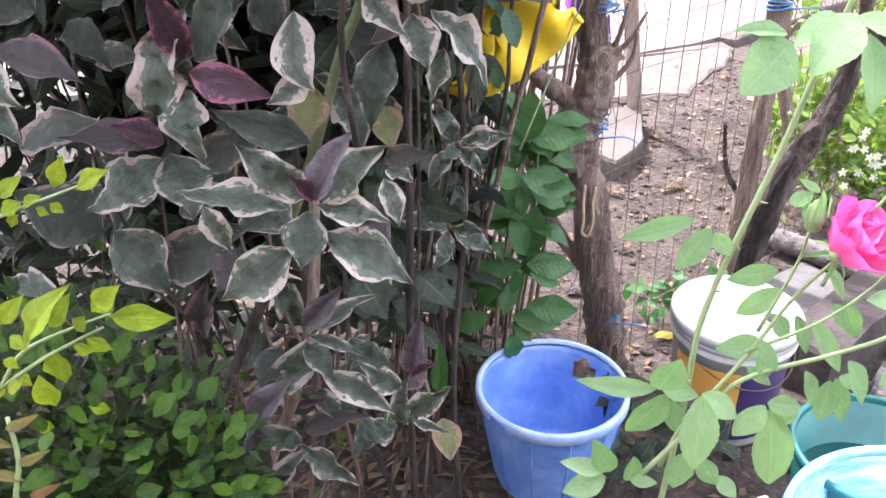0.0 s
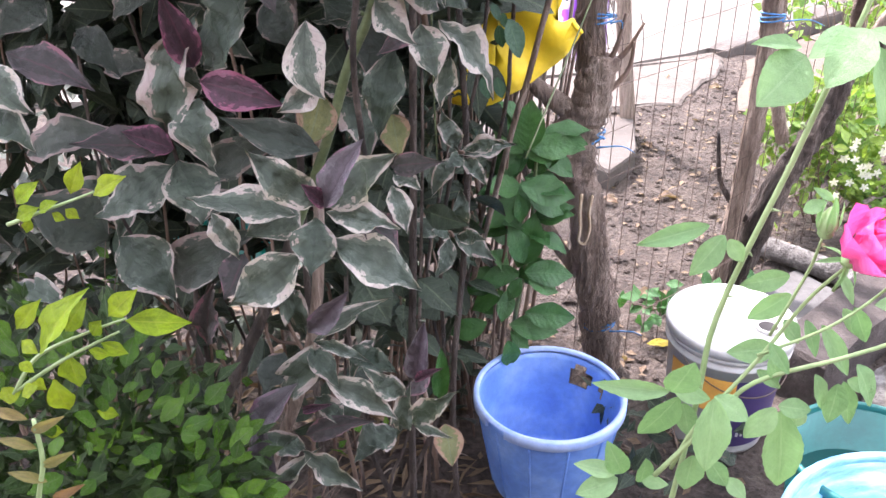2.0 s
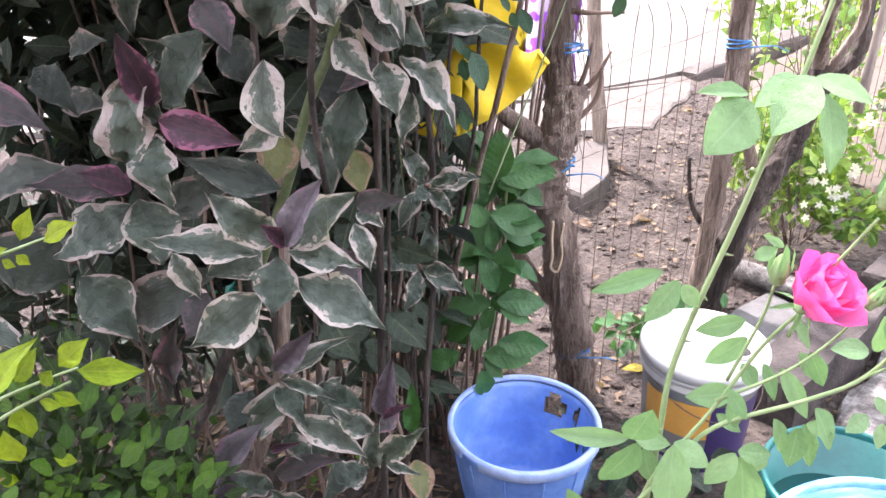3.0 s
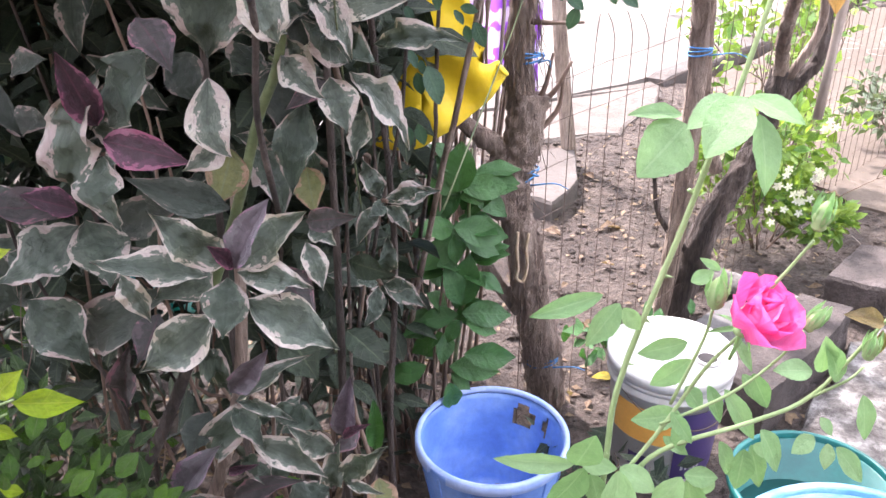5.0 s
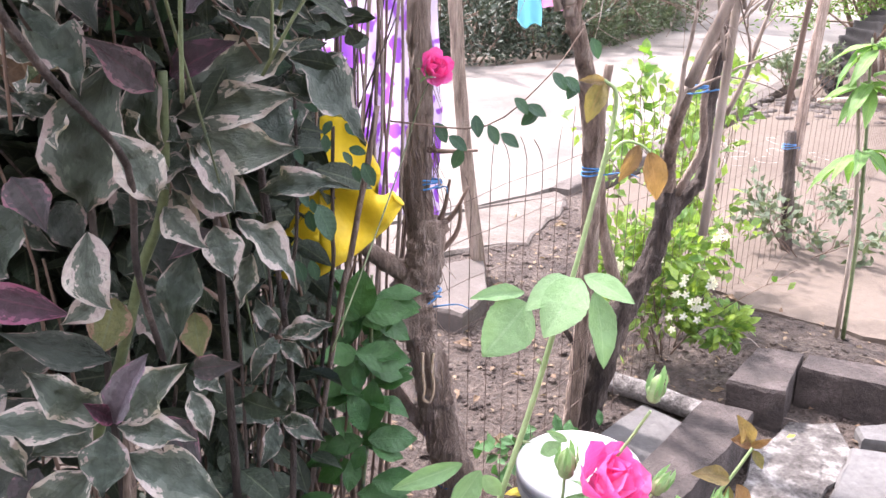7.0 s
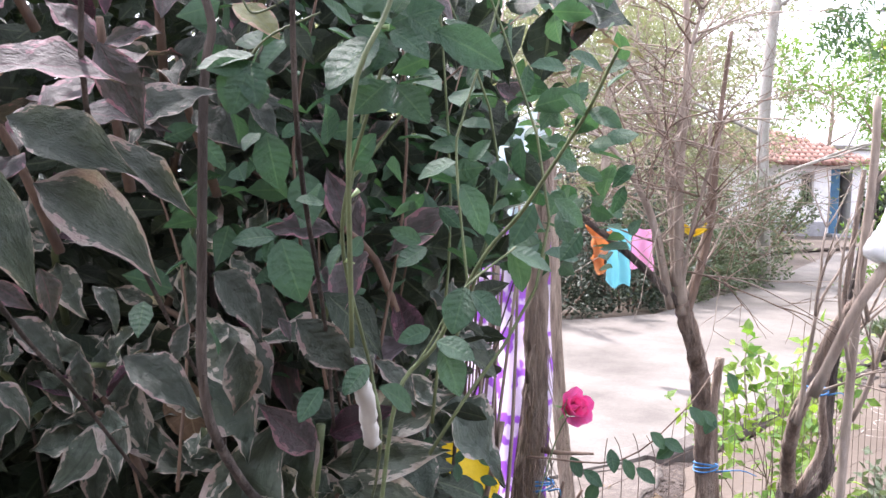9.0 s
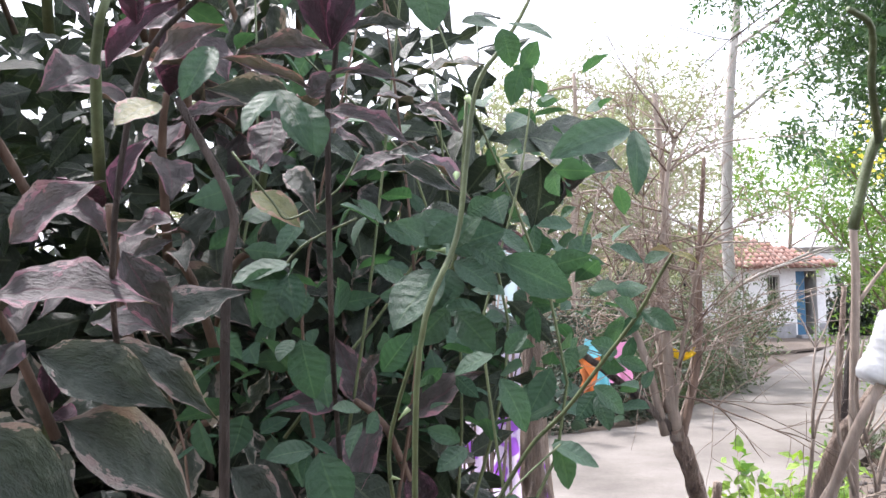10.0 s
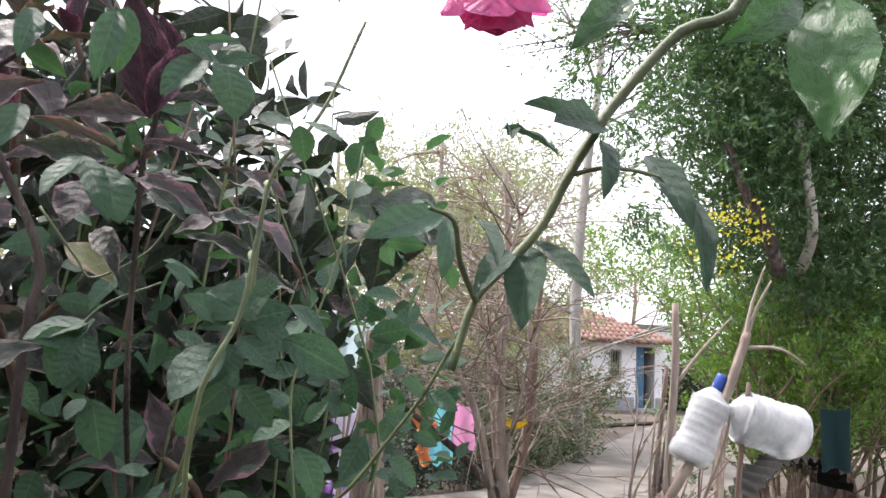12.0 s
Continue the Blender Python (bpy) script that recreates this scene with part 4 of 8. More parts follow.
stake([(2.95, 5.0, G - 0.05), (2.98, 5.0, 0.8), (3.02, 5.0, 1.5)], 0.035, 0.03, BARK, "slanting rough wooden pole by the road")


def tie(at, r, label="blue plastic twine tied round a stem", tilt=0.2, tail=0.06):
    t = thing("twine_tie", at, label, "twine", "twine ties")
    bm = bmesh.new()
    c = Vector(at)
    for k in range(3):
        tube(bm, [c + Vector((math.cos(a) * r, math.sin(a) * r, 0.006 * k + tilt * r * math.cos(a + k))) for a in [2 * math.pi * i / 10 for i in range(11)]], 0.0022, 0.0022, 5, 2, 0.2)
    tube(bm, [c + Vector((r * 0.5, -r, 0)), c + Vector((r + tail * 0.5, -r - 0.01, 0.008)), c + Vector((r + tail, -r, -0.01))], 0.0022, 0.001, 5, 3, 0)
    part("twine", bm, BLUE_TIE, t)


# ---- gnarled trunk at the hedge's end ----
t1 = thing("gnarled_trunk", (0.385, 1.73, G), "gnarled brown fence tree trunk with peeling bark and a scar", "tree")
limb("trunk", t1, [(0.388, 1.73, G - 0.03), (0.366, 1.70, 0.26), (0.335, 1.68, 0.42), (0.306, 1.66, 0.6), (0.272, 1.66, 0.74), (0.296, 1.65, 0.88), (0.277, 1.65, 1.03), (0.288, 1.65, 1.19), (0.285, 1.65, 1.42), (0.30, 1.66, 1.75)], 0.050, 0.018, BARK, 40, 0.25, 14)
limb("limb", t1, [(0.275, 1.65, 0.83), (0.22, 1.63, 0.87), (0.169, 1.62, 0.912), (0.10, 1.62, 0.97)], 0.026, 0.014, BARK, 9, 0.25)
limb("limb", t1, [(0.30, 1.67, 0.42), (0.24, 1.69, 0.50), (0.19, 1.7, 0.6), (0.14, 1.72, 0.75)], 0.018, 0.011, BARK, 9, 0.2)
limb("burl", t1, [(0.262, 1.65, 0.70), (0.268, 1.64, 0.80), (0.290, 1.635, 0.87), (0.305, 1.64, 0.97)], 0.050, 0.036, BARK, 36, 0.3, 10)
for pts in ([(0.29, 1.65, 0.9), (0.33, 1.63, 0.98), (0.345, 1.62, 1.06)], [(0.29, 1.65, 0.92), (0.35, 1.64, 0.97), (0.385, 1.63, 1.04)], [(0.28, 1.65, 1.12), (0.33, 1.62, 1.12), (0.40, 1.6, 1.125)], [(0.29, 1.65, 0.85), (0.36, 1.64, 0.93), (0.37, 1.63, 1.0)]):
    limb("stub", t1, pts, 0.008, 0.003, TWIG, 6, 0.15)
t1_line = curve_points([(0.388, 1.73, G - 0.03), (0.366, 1.70, 0.26), (0.335, 1.68, 0.42), (0.306, 1.66, 0.6), (0.272, 1.66, 0.74), (0.296, 1.65, 0.88), (0.277, 1.65, 1.03), (0.288, 1.65, 1.19), (0.285, 1.65, 1.42), (0.30, 1.66, 1.75)], 8)
fb = bmesh.new()
fr = random.Random(31)
for k in range(150):
    a = fr.uniform(-2.9, -0.2)
    z = fr.uniform(0.15, 1.35)
    axis = next(q for q in t1_line if q.z >= z)
    g = 0.051 - 0.018 * z
    c = Vector((axis.x + g * math.cos(a), axis.y + g * math.sin(a), z))
    tube(fb, [c, c + Vector((fr.gauss(0.004, 0.008), -0.004, -0.05)), c + Vector((fr.gauss(0.012, 0.016), -0.003, -0.10))], 0.0014, 0.0006, 4, 2, 0)
tagged(part("bark_fibre", fb, BARK, t1, "loose peeling bark fibres"), kind="stuff")
sc = bmesh.new()
tube(sc, [(0.284, 1.606, 0.665), (0.283, 1.603, 0.62), (0.287, 1.603, 0.58), (0.284, 1.606, 0.55), (0.294, 1.606, 0.538), (0.303, 1.606, 0.545), (0.309, 1.609, 0.58), (0.304, 1.607, 0.62), (0.309, 1.61, 0.66)], 0.0042, 0.0035, 7, 4, 0.2)
part("scar", sc, STRAW, t1, "pale healed scar in the bark")
tie((0.366, 1.70, 0.26), 0.042)
tie((0.285, 1.655, 0.775), 0.045, tilt=0.5)
tie((0.30, 1.65, 1.04), 0.03, tail=0.01)

# ---- forked bare tree at the fence ----
t2 = thing("forked_bare_tree", (0.83, 2.17, G), "dark forked bare tree with rough cracked stems", "tree")
for pts, a, b, m in (
        ([(0.83, 2.17, G - 0.03), (0.885, 2.14, 0.40), (0.95, 2.12, 0.58), (0.995, 2.12, 0.70), (1.012, 2.11, 0.88)], 0.052, 0.034, BARK_DARK),
        ([(1.0, 2.12, 0.78), (1.06, 2.11, 0.85), (1.10, 2.10, 0.92), (1.094, 2.10, 1.04), (1.106, 2.09, 1.26), (1.141, 2.08, 1.42), (1.17, 2.06, 1.7)], 0.028, 0.012, BARK_DARK),
        ([(1.01, 2.11, 0.86), (0.975, 2.04, 0.98), (0.950, 1.95, 1.10), (0.955, 1.88, 1.22), (0.985, 1.84, 1.35), (1.06, 1.82, 1.46), (1.14, 1.80, 1.60), (1.20, 1.78, 1.8)], 0.024, 0.011, BARK),
        ([(1.03, 2.10, 0.86), (1.07, 2.06, 1.0), (1.045, 2.02, 1.15), (1.06, 1.98, 1.35), (1.08, 1.95, 1.7)], 0.016, 0.008, BARK),
        ([(0.79, 2.16, G - 0.03), (0.795, 2.12, 0.45), (0.785, 2.08, 0.75), (0.772, 2.06, 0.94), (0.735, 2.0, 1.15), (0.69, 1.92, 1.28), (0.645, 1.89, 1.39)], 0.034, 0.025, BARK),
        ([(0.655, 1.89, 1.37), (0.545, 1.88, 1.475), (0.43, 1.87, 1.566), (0.38, 1.86, 1.60)], 0.013, 0.008, BARK_DARK),
        ([(0.65, 1.89, 1.36), (0.635, 1.88, 1.48), (0.627, 1.88, 1.68), (0.636, 1.88, 1.90), (0.62, 1.88, 2.15)], 0.018, 0.008, TWIG_PALE),
        ([(0.66, 1.89, 1.36), (0.70, 1.88, 1.55), (0.71, 1.88, 1.77), (0.73, 1.88, 2.0)], 0.012, 0.006, TWIG),
        ([(0.89, 2.14, 0.58), (0.85, 2.13, 0.70), (0.822, 2.12, 0.83), (0.80, 2.1, 1.06), (0.806, 2.08, 1.22)], 0.022, 0.014, BARK),
        ([(0.86, 2.15, 0.3), (0.74, 2.12, 0.45), (0.70, 2.1, 0.62)], 0.014, 0.006, BARK_DARK),
):
    limb("stem", t2, pts, a * 0.8, b * 0.76, m, 26 if a > 0.02 else 12, 0.25, 10)
tie((0.775, 2.06, 0.94), 0.03, tail=0.09)
tie((0.957, 1.86, 1.19), 0.024, tail=0.03)
tie((2.095, 3.5, 0.62), 0.03, tail=0.0)


def bare_twigs(name, at, ways, length, r, mat, label, seed, depth=3, spread=0.5, kids=3):
    rr = random.Random(seed)
    t = thing(name, at, label, "shrub")
    for w in ways:
        bm, tips = bmesh.new(), []
        branching(bm, Vector(at) + Vector((rr.gauss(0, 0.05), rr.gauss(0, 0.05), 0)), w, length, r, rr, depth, tips, spread, 5, 0.0, kids)
        part("twig", bm, mat, t)
    return t


# the pale upper stems of the forked tree, and their twigs
kw = random.Random(77)
for pts, a, b, n in (
        ([(0.623, 1.89, 1.374), (0.577, 1.88, 1.555), (0.538, 1.88, 1.644), (0.487, 1.88, 1.721), (0.429, 1.88, 1.773)], 0.011, 0.004, 8),
        ([(0.642, 1.89, 1.368), (0.687, 1.90, 1.477), (0.705, 1.90, 1.657), (0.697, 1.90, 1.797)], 0.008, 0.005, 5),
        ([(0.640, 1.88, 1.40), (0.654, 1.86, 1.554), (0.681, 1.85, 1.683), (0.716, 1.84, 1.823)], 0.006, 0.003, 6),
        ([(0.629, 1.88, 1.426), (0.618, 1.92, 1.619), (0.602, 1.94, 1.772), (0.55, 1.95, 1.887), (0.511, 1.96, 1.951)], 0.009, 0.003, 8),
        ([(0.609, 1.88, 1.644), (0.621, 1.86, 1.81), (0.632, 1.84, 1.963), (0.651, 1.82, 2.052)], 0.007, 0.004, 8)):
    limb("stem", t2, pts, a, b, TWIG_PALE, 8, 0.2, 6)
    line = curve_points(pts, 5)
    for k in range(n * 2):
        bm, tips = bmesh.new(), []
        p = line[int(len(line) * kw.uniform(0.15, 0.99))]
        branching(bm, p, (kw.gauss(0, 0.8), kw.gauss(-0.1, 0.5), kw.uniform(0.0, 1.0)), kw.uniform(0.12, 0.24), 0.0026, kw, 2, tips, 0.8, 4, 0.03, 3)
        part("twig", bm, TWIG_PALE if k % 3 else TWIG, t2)
bare_twigs("bare_twiggy_shrub", (0.95, 1.75, 1.15), [(0.0, 0, 1), (0.2, -0.1, 1), (0.4, -0.1, 0.8)], 0.24, 0.007, TWIG_PALE, "dry twigs of a lopped fence shrub", 17, 2, 0.4, 2)

# lopped sticks that hold the bottles
sticks = thing("lopped_stick", (0.96, 1.7, 0.9), "pale lopped sticks standing upright in the fence", "sticks")
limb("stick", sticks, [(0.95, 1.72, 0.88), (0.962, 1.71, 1.42), (0.974, 1.70, 1.70), (0.973, 1.70, 1.845)], 0.0105, 0.008, TWIG_PALE, 8, 0.12)
limb("stick", sticks, [(0.83, 1.6, 1.25), (0.88, 1.53, 1.453), (0.962, 1.52, 1.586), (1.02, 1.52, 1.72), (1.04, 1.52, 1.78)], 0.011, 0.009, TWIG_PALE, 8, 0.12)
limb("stick", sticks, [(1.02, 1.55, 1.2), (1.035, 1.54, 1.5), (1.05, 1.53, 1.68)], 0.006, 0.005, TWIG, 8, 0.12)
for pts in ([(1.035, 1.52, 1.76), (1.06, 1.52, 1.83), (1.094, 1.52, 1.89)], [(1.03, 1.52, 1.75), (1.05, 1.52, 1.84), (1.08, 1.52, 1.92)], [(0.972, 1.7, 1.66), (1.03, 1.69, 1.74), (1.10, 1.68, 1.82)], [(1.03, 1.52, 1.75), (1.1, 1.5, 1.75), (1.16, 1.5, 1.72)], [(0.93, 1.6, 1.4), (0.90, 1.58, 1.5), (0.915, 1.57, 1.6)], [(0.95, 1.56, 1.4), (1.0, 1.54, 1.55), (1.015, 1.54, 1.62)], [(0.90, 1.6, 1.3), (0.87, 1.6, 1.45), (0.88, 1.6, 1.6)]):
    limb("twig", sticks, pts, 0.005, 0.002, TWIG_PALE, 5, 0.1)


def bottle(neck, way, length, r, label, cap=None):
    """A big dented water bottle; way runs from its base to its neck."""
    b = thing("water_bottle", neck, label, "bottle", "bottles hung on sticks")
    y = Vector(way).normalized()
    q = y.to_track_quat("Z", "Y").to_matrix()
    bm = bmesh.new()
    prof = [(0.0, 0.0), (r * 0.8, 0.0), (r * 0.95, 0.012)]
    for k in range(22):
        z = 0.02 + (length * 0.68) * k / 21
        prof.append((r * (1 - 0.035 * (k % 3 == 0)), z))
    prof += [(r * 0.97, length * 0.73), (r * 0.8, length * 0.83), (r * 0.5, length * 0.91), (r * 0.27, length * 0.945), (r * 0.25, length), (r * 0.21, length), (r * 0.21, length * 0.95)]
    lathe(bm, prof, (0, 0, 0), 30)
    for v in bm.verts:
        v.co.x += 0.012 * noise.noise(v.co * 14)
        v.co.y += 0.012 * noise.noise(v.co * 14 + Vector((5, 5, 5)))
        v.co = q @ (v.co - Vector((0, 0, length))) + Vector(neck)
    part("body", bm, MILKY, b)
    bm = bmesh.new()
    c = r * 0.3
    lathe(bm, [(0, 0.022), (c * 0.95, 0.022), (c, 0.018), (c, -0.012), (c * 0.9, -0.014), (c * 0.9, -0.01), (0, -0.01)], (0, 0, 0), 20)
    for v in bm.verts:
        v.co = q @ v.co + Vector(neck)
    part("cap", bm, cap or BLUE_TIE, b, "screw cap")


bottle((0.985, 1.535, 1.672), (0.416, 0.000, 0.909), 0.167, 0.039, "milky white plastic bottle with blue cap on a stick", CAP_BLUE)
bottle((1.008, 1.550, 1.622), (-0.952, 0.120, 0.281), 0.167, 0.053, "large dented milky white plastic bottle lying on sticks", MILKY)


# ---- buckets ----
def blue_bucket():
    c = Vector((0.216, 1.312, G))
    b = thing("blue_bucket", c, "faded blue plastic bucket with a broken hole below its rim", "bucket")
    r, hgt, n = 0.158, 0.245, 96
    prof_out = [(r * 0.72, 0.0), (r * 0.74, 0.01)] + [(r * (0.74 + 0.235 * k / 16), 0.01 + (hgt - 0.022) * k / 16) for k in range(1, 17)]
    prof_in = [(q - 0.004, z) for q, z in prof_out[:1:-1]] + [(r * 0.70, 0.012), (0.0, 0.012)]
    bm = bmesh.new()
    o = lathe(bm, prof_out, c, n)
    i = lathe(bm, prof_in, c, n)
    for k in range(n):
        bm.faces.new((o[-1][k], o[-1][(k + 1) % n], i[0][(k + 1) % n], i[0][k]))
    for k in range(12):
        a = 2 * math.pi * (k + 0.4) / 12
        rib = bmesh.new()
        tube(rib, [c + Vector((math.cos(a) * rr, math.sin(a) * rr, z)) for rr, z in ((r * 0.74, 0.01), (r * 0.862, hgt * 0.5), (r * 0.96, hgt * 0.86))], 0.0028, 0.0028, 5, 2, 0)
        part("rib", rib, BLUE_PLASTIC, b)
    # the broken hole on the far side
    doomed = []
    for f in bm.faces:
        m = f.calc_center_median() - c
        turn, up = math.atan2(m.y, m.x), m.z / hgt
        for a0, z0, wide, high in ((57, 0.77, 0.21, 0.115), (33, 0.78, 0.07, 0.10)):
            if ((turn - math.radians(a0)) / wide) ** 2 + ((up - z0) / high) ** 2 < 1 + 0.25 * noise.noise((turn * 9, up * 9, 2)) and m.xy.length > r * 0.75:
                doomed.append(f)
                break
    bmesh.ops.delete(bm, geom=doomed, context="FACES")
    part("body", bm, BLUE_PLASTIC, b)
    bm = bmesh.new()
    lathe(bm, [(r * 0.945, hgt - 0.006), (r * 0.95, hgt), (r * 1.0, hgt + 0.002), (r * 1.02, hgt - 0.003), (r * 1.022, hgt - 0.022), (r * 0.985, hgt - 0.026), (r * 0.968, hgt - 0.014)], c, n)
    gap = [f for f in bm.faces if abs(math.atan2(f.calc_center_median().y - c.y, f.calc_center_median().x - c.x) + 2.36) < 0.16 and f.calc_center_median().z < c.z + hgt - 0.004]
    bmesh.ops.delete(bm, geom=gap, context="FACES")
    part("rim", bm, BLUE_RIM, b, "scuffed pale blue rolled rim, broken away on one side")


blue_bucket()


def paint_bucket():
    c = Vector((0.632, 1.515, G))
    b = thing("paint_bucket", c, "white plastic paint bucket with lid and printed purple label", "bucket")
    r, hgt = 0.135, 0.30
    bm = bmesh.new()
    lathe(bm, [(0, 0.0), (r * 0.84, 0.0), (r * 0.86, 0.012), (r * 0.97, hgt - 0.05), (r * 1.03, hgt - 0.048), (r * 1.04, hgt - 0.04), (r * 0.985, hgt - 0.035), (r * 0.985, hgt - 0.028), (r * 1.04, hgt - 0.026), (r * 1.045, hgt - 0.018), (r * 1.0, hgt - 0.014)], c, 48)
    part("body", bm, WHITE_PLASTIC, b)
    bm = bmesh.new()
    lathe(bm, [(r * 0.99, hgt - 0.016), (r * 1.06, hgt - 0.014), (r * 1.065, hgt + 0.004), (r * 1.04, hgt + 0.010), (r * 0.99, hgt + 0.008), (r * 0.965, hgt - 0.004), (r * 0.6, hgt - 0.003), (r * 0.58, hgt - 0.001), (0, hgt - 0.001)], c, 48)
    lid = part("lid", bm, WHITE_PLASTIC, b, "recessed white lid streaked with dirt")
    spot = c + Vector((0.074, -0.028, hgt))
    bm = bmesh.new()
    lathe(bm, [(0.0, 0.001), (0.021, 0.001), (0.022, 0.006), (0.027, 0.006), (0.028, -0.001)], spot, 24)
    part("collar", bm, WHITE_PLASTIC, lid, "raised collar of the pouring hole")
    # the lid is closed here; a near-black disc paints the hole's shade
    bm = bmesh.new()
    lathe(bm, [(0.0, 0.0035), (0.0212, 0.0035)], spot, 24)
    part("opening", bm, DARK, lid, "dark disc painting the shade in the pouring hole")

    def band(a0, a1, z0, z1, mat, label, steps=16, slant=0.0):
        k = bmesh.new()
        rows = []
        for i in range(steps + 1):
            a = math.radians(a0 + (a1 - a0) * i / steps)
            col = []
            for z in (z0, z1 + slant * i / steps):
                rr = r * (0.86 + 0.11 * z / (hgt - 0.05)) + 0.0014
                col.append(k.verts.new((c.x + rr * math.cos(a), c.y + rr * math.sin(a), c.z + z)))
            rows.append(col)
        for p, q in zip(rows, rows[1:]):
            k.faces.new((p[0], q[0], q[1], p[1]))
        return part("label", k, mat, b, label)
    band(-165, -92, 0.13, 0.225, ORANGE_INK, "orange printed panel")
    band(-92, -10, 0.03, 0.225, PURPLE_INK, "dark purple printed panel", slant=0.0)
    band(-140, -118, 0.05, 0.09, PURPLE_INK, "small printed mark")
    for k in range(5):
        band(-82 + k * 5, -79 + k * 5, 0.06, 0.085, WHITE_PLASTIC, "", 2)
    bm = bmesh.new()
    tube(bm, [c + Vector((math.cos(math.radians(a)) * r * 1.03, math.sin(math.radians(a)) * r * 1.03, hgt - 0.045 - 0.07 * math.sin(math.radians((a + 150) * 180 / 170)))) for a in range(-150, 21, 17)], 0.0016, 0.0016, 5, 2, 0)
    part("handle", bm, WIRE, b, "thin wire bail handle")


paint_bucket()


def tub(name, c, r, hgt, mat, rim, label, wall=0.006):
    c = Vector(c)
    b = thing(name, c, label, "tub")
    bm = bmesh.new()
    lathe(bm, [(0, 0.0), (r * 0.78, 0.0), (r * 0.8, 0.01), (r * 0.97, hgt - 0.012), (r * 0.97 - wall, hgt - 0.012), (r * 0.78, 0.014), (0, 0.014)], c, 48)
    part("body", bm, mat, b)
    bm = bmesh.new()
    lathe(bm, [(r * 0.955, hgt - 0.014), (r * 0.955, hgt - 0.002), (r * 0.975, hgt + 0.003), (r * 1.02, hgt), (r * 1.03, hgt - 0.012), (r * 0.985, hgt - 0.016)], c, 48)
    part("rim", bm, rim, b, "rolled rim")
    return b


teal = tub("teal_tub", (0.815, 1.135, G), 0.155, 0.26, TEAL_PLASTIC, TEAL_PLASTIC, "teal plastic bucket half full of water on the paving")
bm = bmesh.new()
lathe(bm, [(0.0, 0.15), (0.06, 0.1502), (0.1345, 0.15)], (0.815, 1.135, G), 40)
part("water", bm, WATER, teal, "dark still water")
tub("blue_tub", (0.80, 0.86, G), 0.235, 0.30, TUB_BLUE, TUB_BLUE, "blue tub with chalky white scuffs")
bm = bmesh.new()
prism(bm, [(0.47, 0.90), (0.53, 0.86), (0.60, 0.95), (0.57, 1.0), (0.50, 0.97)], G, G + 0.27, 0.01, 3, 2)
solid("white_board", bm, WHITE_PLASTIC, "torn white board leaning by the tub", "board")

# ---- leaf shapes ----
CRO = [leaf_mesh("croton_leaf", CROTON, 0.42, 0.42 + 0.03 * (k % 3), 0.06 + 0.05 * k, 0.10 + 0.05 * (k % 4), 0.06 + 0.01 * (k % 5), 0, 16, 6, seed=k, twist=0.28 * (k % 3 - 1), tip=1.5, wavy=0.03, root=0.95, bow=0.06 * (k % 4 - 1.5)) for k in range(9)]
CRO_P = [leaf_mesh("croton_leaf", CROTON_PINK, 0.42, 0.43, 0.12 + 0.1 * k, 0.16, 0.035, 0, 14, 6, seed=k + 7, twist=0.3 * (k - 1), tip=1.5, wavy=0.03, root=0.95, bow=0.05 * (k - 1.5)) for k in range(4)]
CRO_L = [leaf_mesh("croton_leaf", CROTON_LIGHT, 0.42, 0.40 + 0.03 * (k % 3), 0.05 + 0.08 * k, 0.12 + 0.05 * (k % 3), 0.06 + 0.012 * (k % 3), 0, 16, 6, seed=k + 20, twist=0.26 * (k % 3 - 1), tip=1.5, wavy=0.03, root=0.95, bow=0.06 * (k % 4 - 1.5)) for k in range(6)]
CRO_D = [leaf_mesh("croton_leaf", CROTON_DUSK, 0.42, 0.43, 0.15 + 0.12 * k, 0.18, 0.04, 0, 14, 6, seed=k + 11, twist=0.3 * (k - 1), tip=1.5, wavy=0.03, root=0.95, bow=0.05 * (k - 1.5)) for k in range(4)]
CRO_V = [leaf_mesh("croton_leaf", CROTON_VIOLET, 0.42, 0.45, 0.06 + 0.06 * k, 0.26, 0.03, 0, 14, 6, seed=k + 31, twist=0.12 * (k - 1), tip=1.05, wavy=0.03, root=0.9) for k in range(3)]
CRO_B = [leaf_mesh("croton_leaf", CROTON_LIGHT, 0.44, 0.45, 0.2, 0.1, 0.03, 0, 18, 6, seed=44, tip=1.0, wavy=0.03, root=0.85, bow=0.3)]
CRO_Y = [leaf_mesh("young_leaf", CROTON_YOUNG, 0.38, 0.42, 0.05 + 0.1 * k, 0.3, 0.02, 0, 12, 4, seed=k + 3, twist=0.1, tip=1.1, wavy=0.03) for k in range(3)]
YEL = [leaf_mesh("yellowing_leaf", YELLOWING, 0.48, 0.45, 0.2, 0.12, 0.02, seed=5)]
GLO = [leaf_mesh("glossy_leaf", GLOSSY, 0.52, 0.50, 0.10 + 0.08 * k, 0.10, 0.03, 0, 10, 6, seed=k + 2, twist=0.15 * (k - 1), tip=1.1, wavy=0.03) for k in range(3)]
DAR = [leaf_mesh("dark_leaf", DARKLEAF, 0.46, 0.43, 0.12 + 0.1 * k, 0.14, 0.03, 0, 12, 6, seed=k + 5, twist=0.2 * (k - 1), tip=1.5, wavy=0.04, root=1.1) for k in range(3)]
DUR = [leaf_mesh("lime_leaf", DURANTA, 0.52, 0.5, 0.15 + 0.1 * k, 0.14, 0.03, 0.0, 14, 6, seed=k, tip=1.4, wavy=0.03, root=1.1) for k in range(3)]
DUR_G = [leaf_mesh("small_leaf", DURANTA_G, 0.56, 0.5, 0.12, 0.1, 0.015, 0.05, 6, 2, seed=k) for k in range(2)]
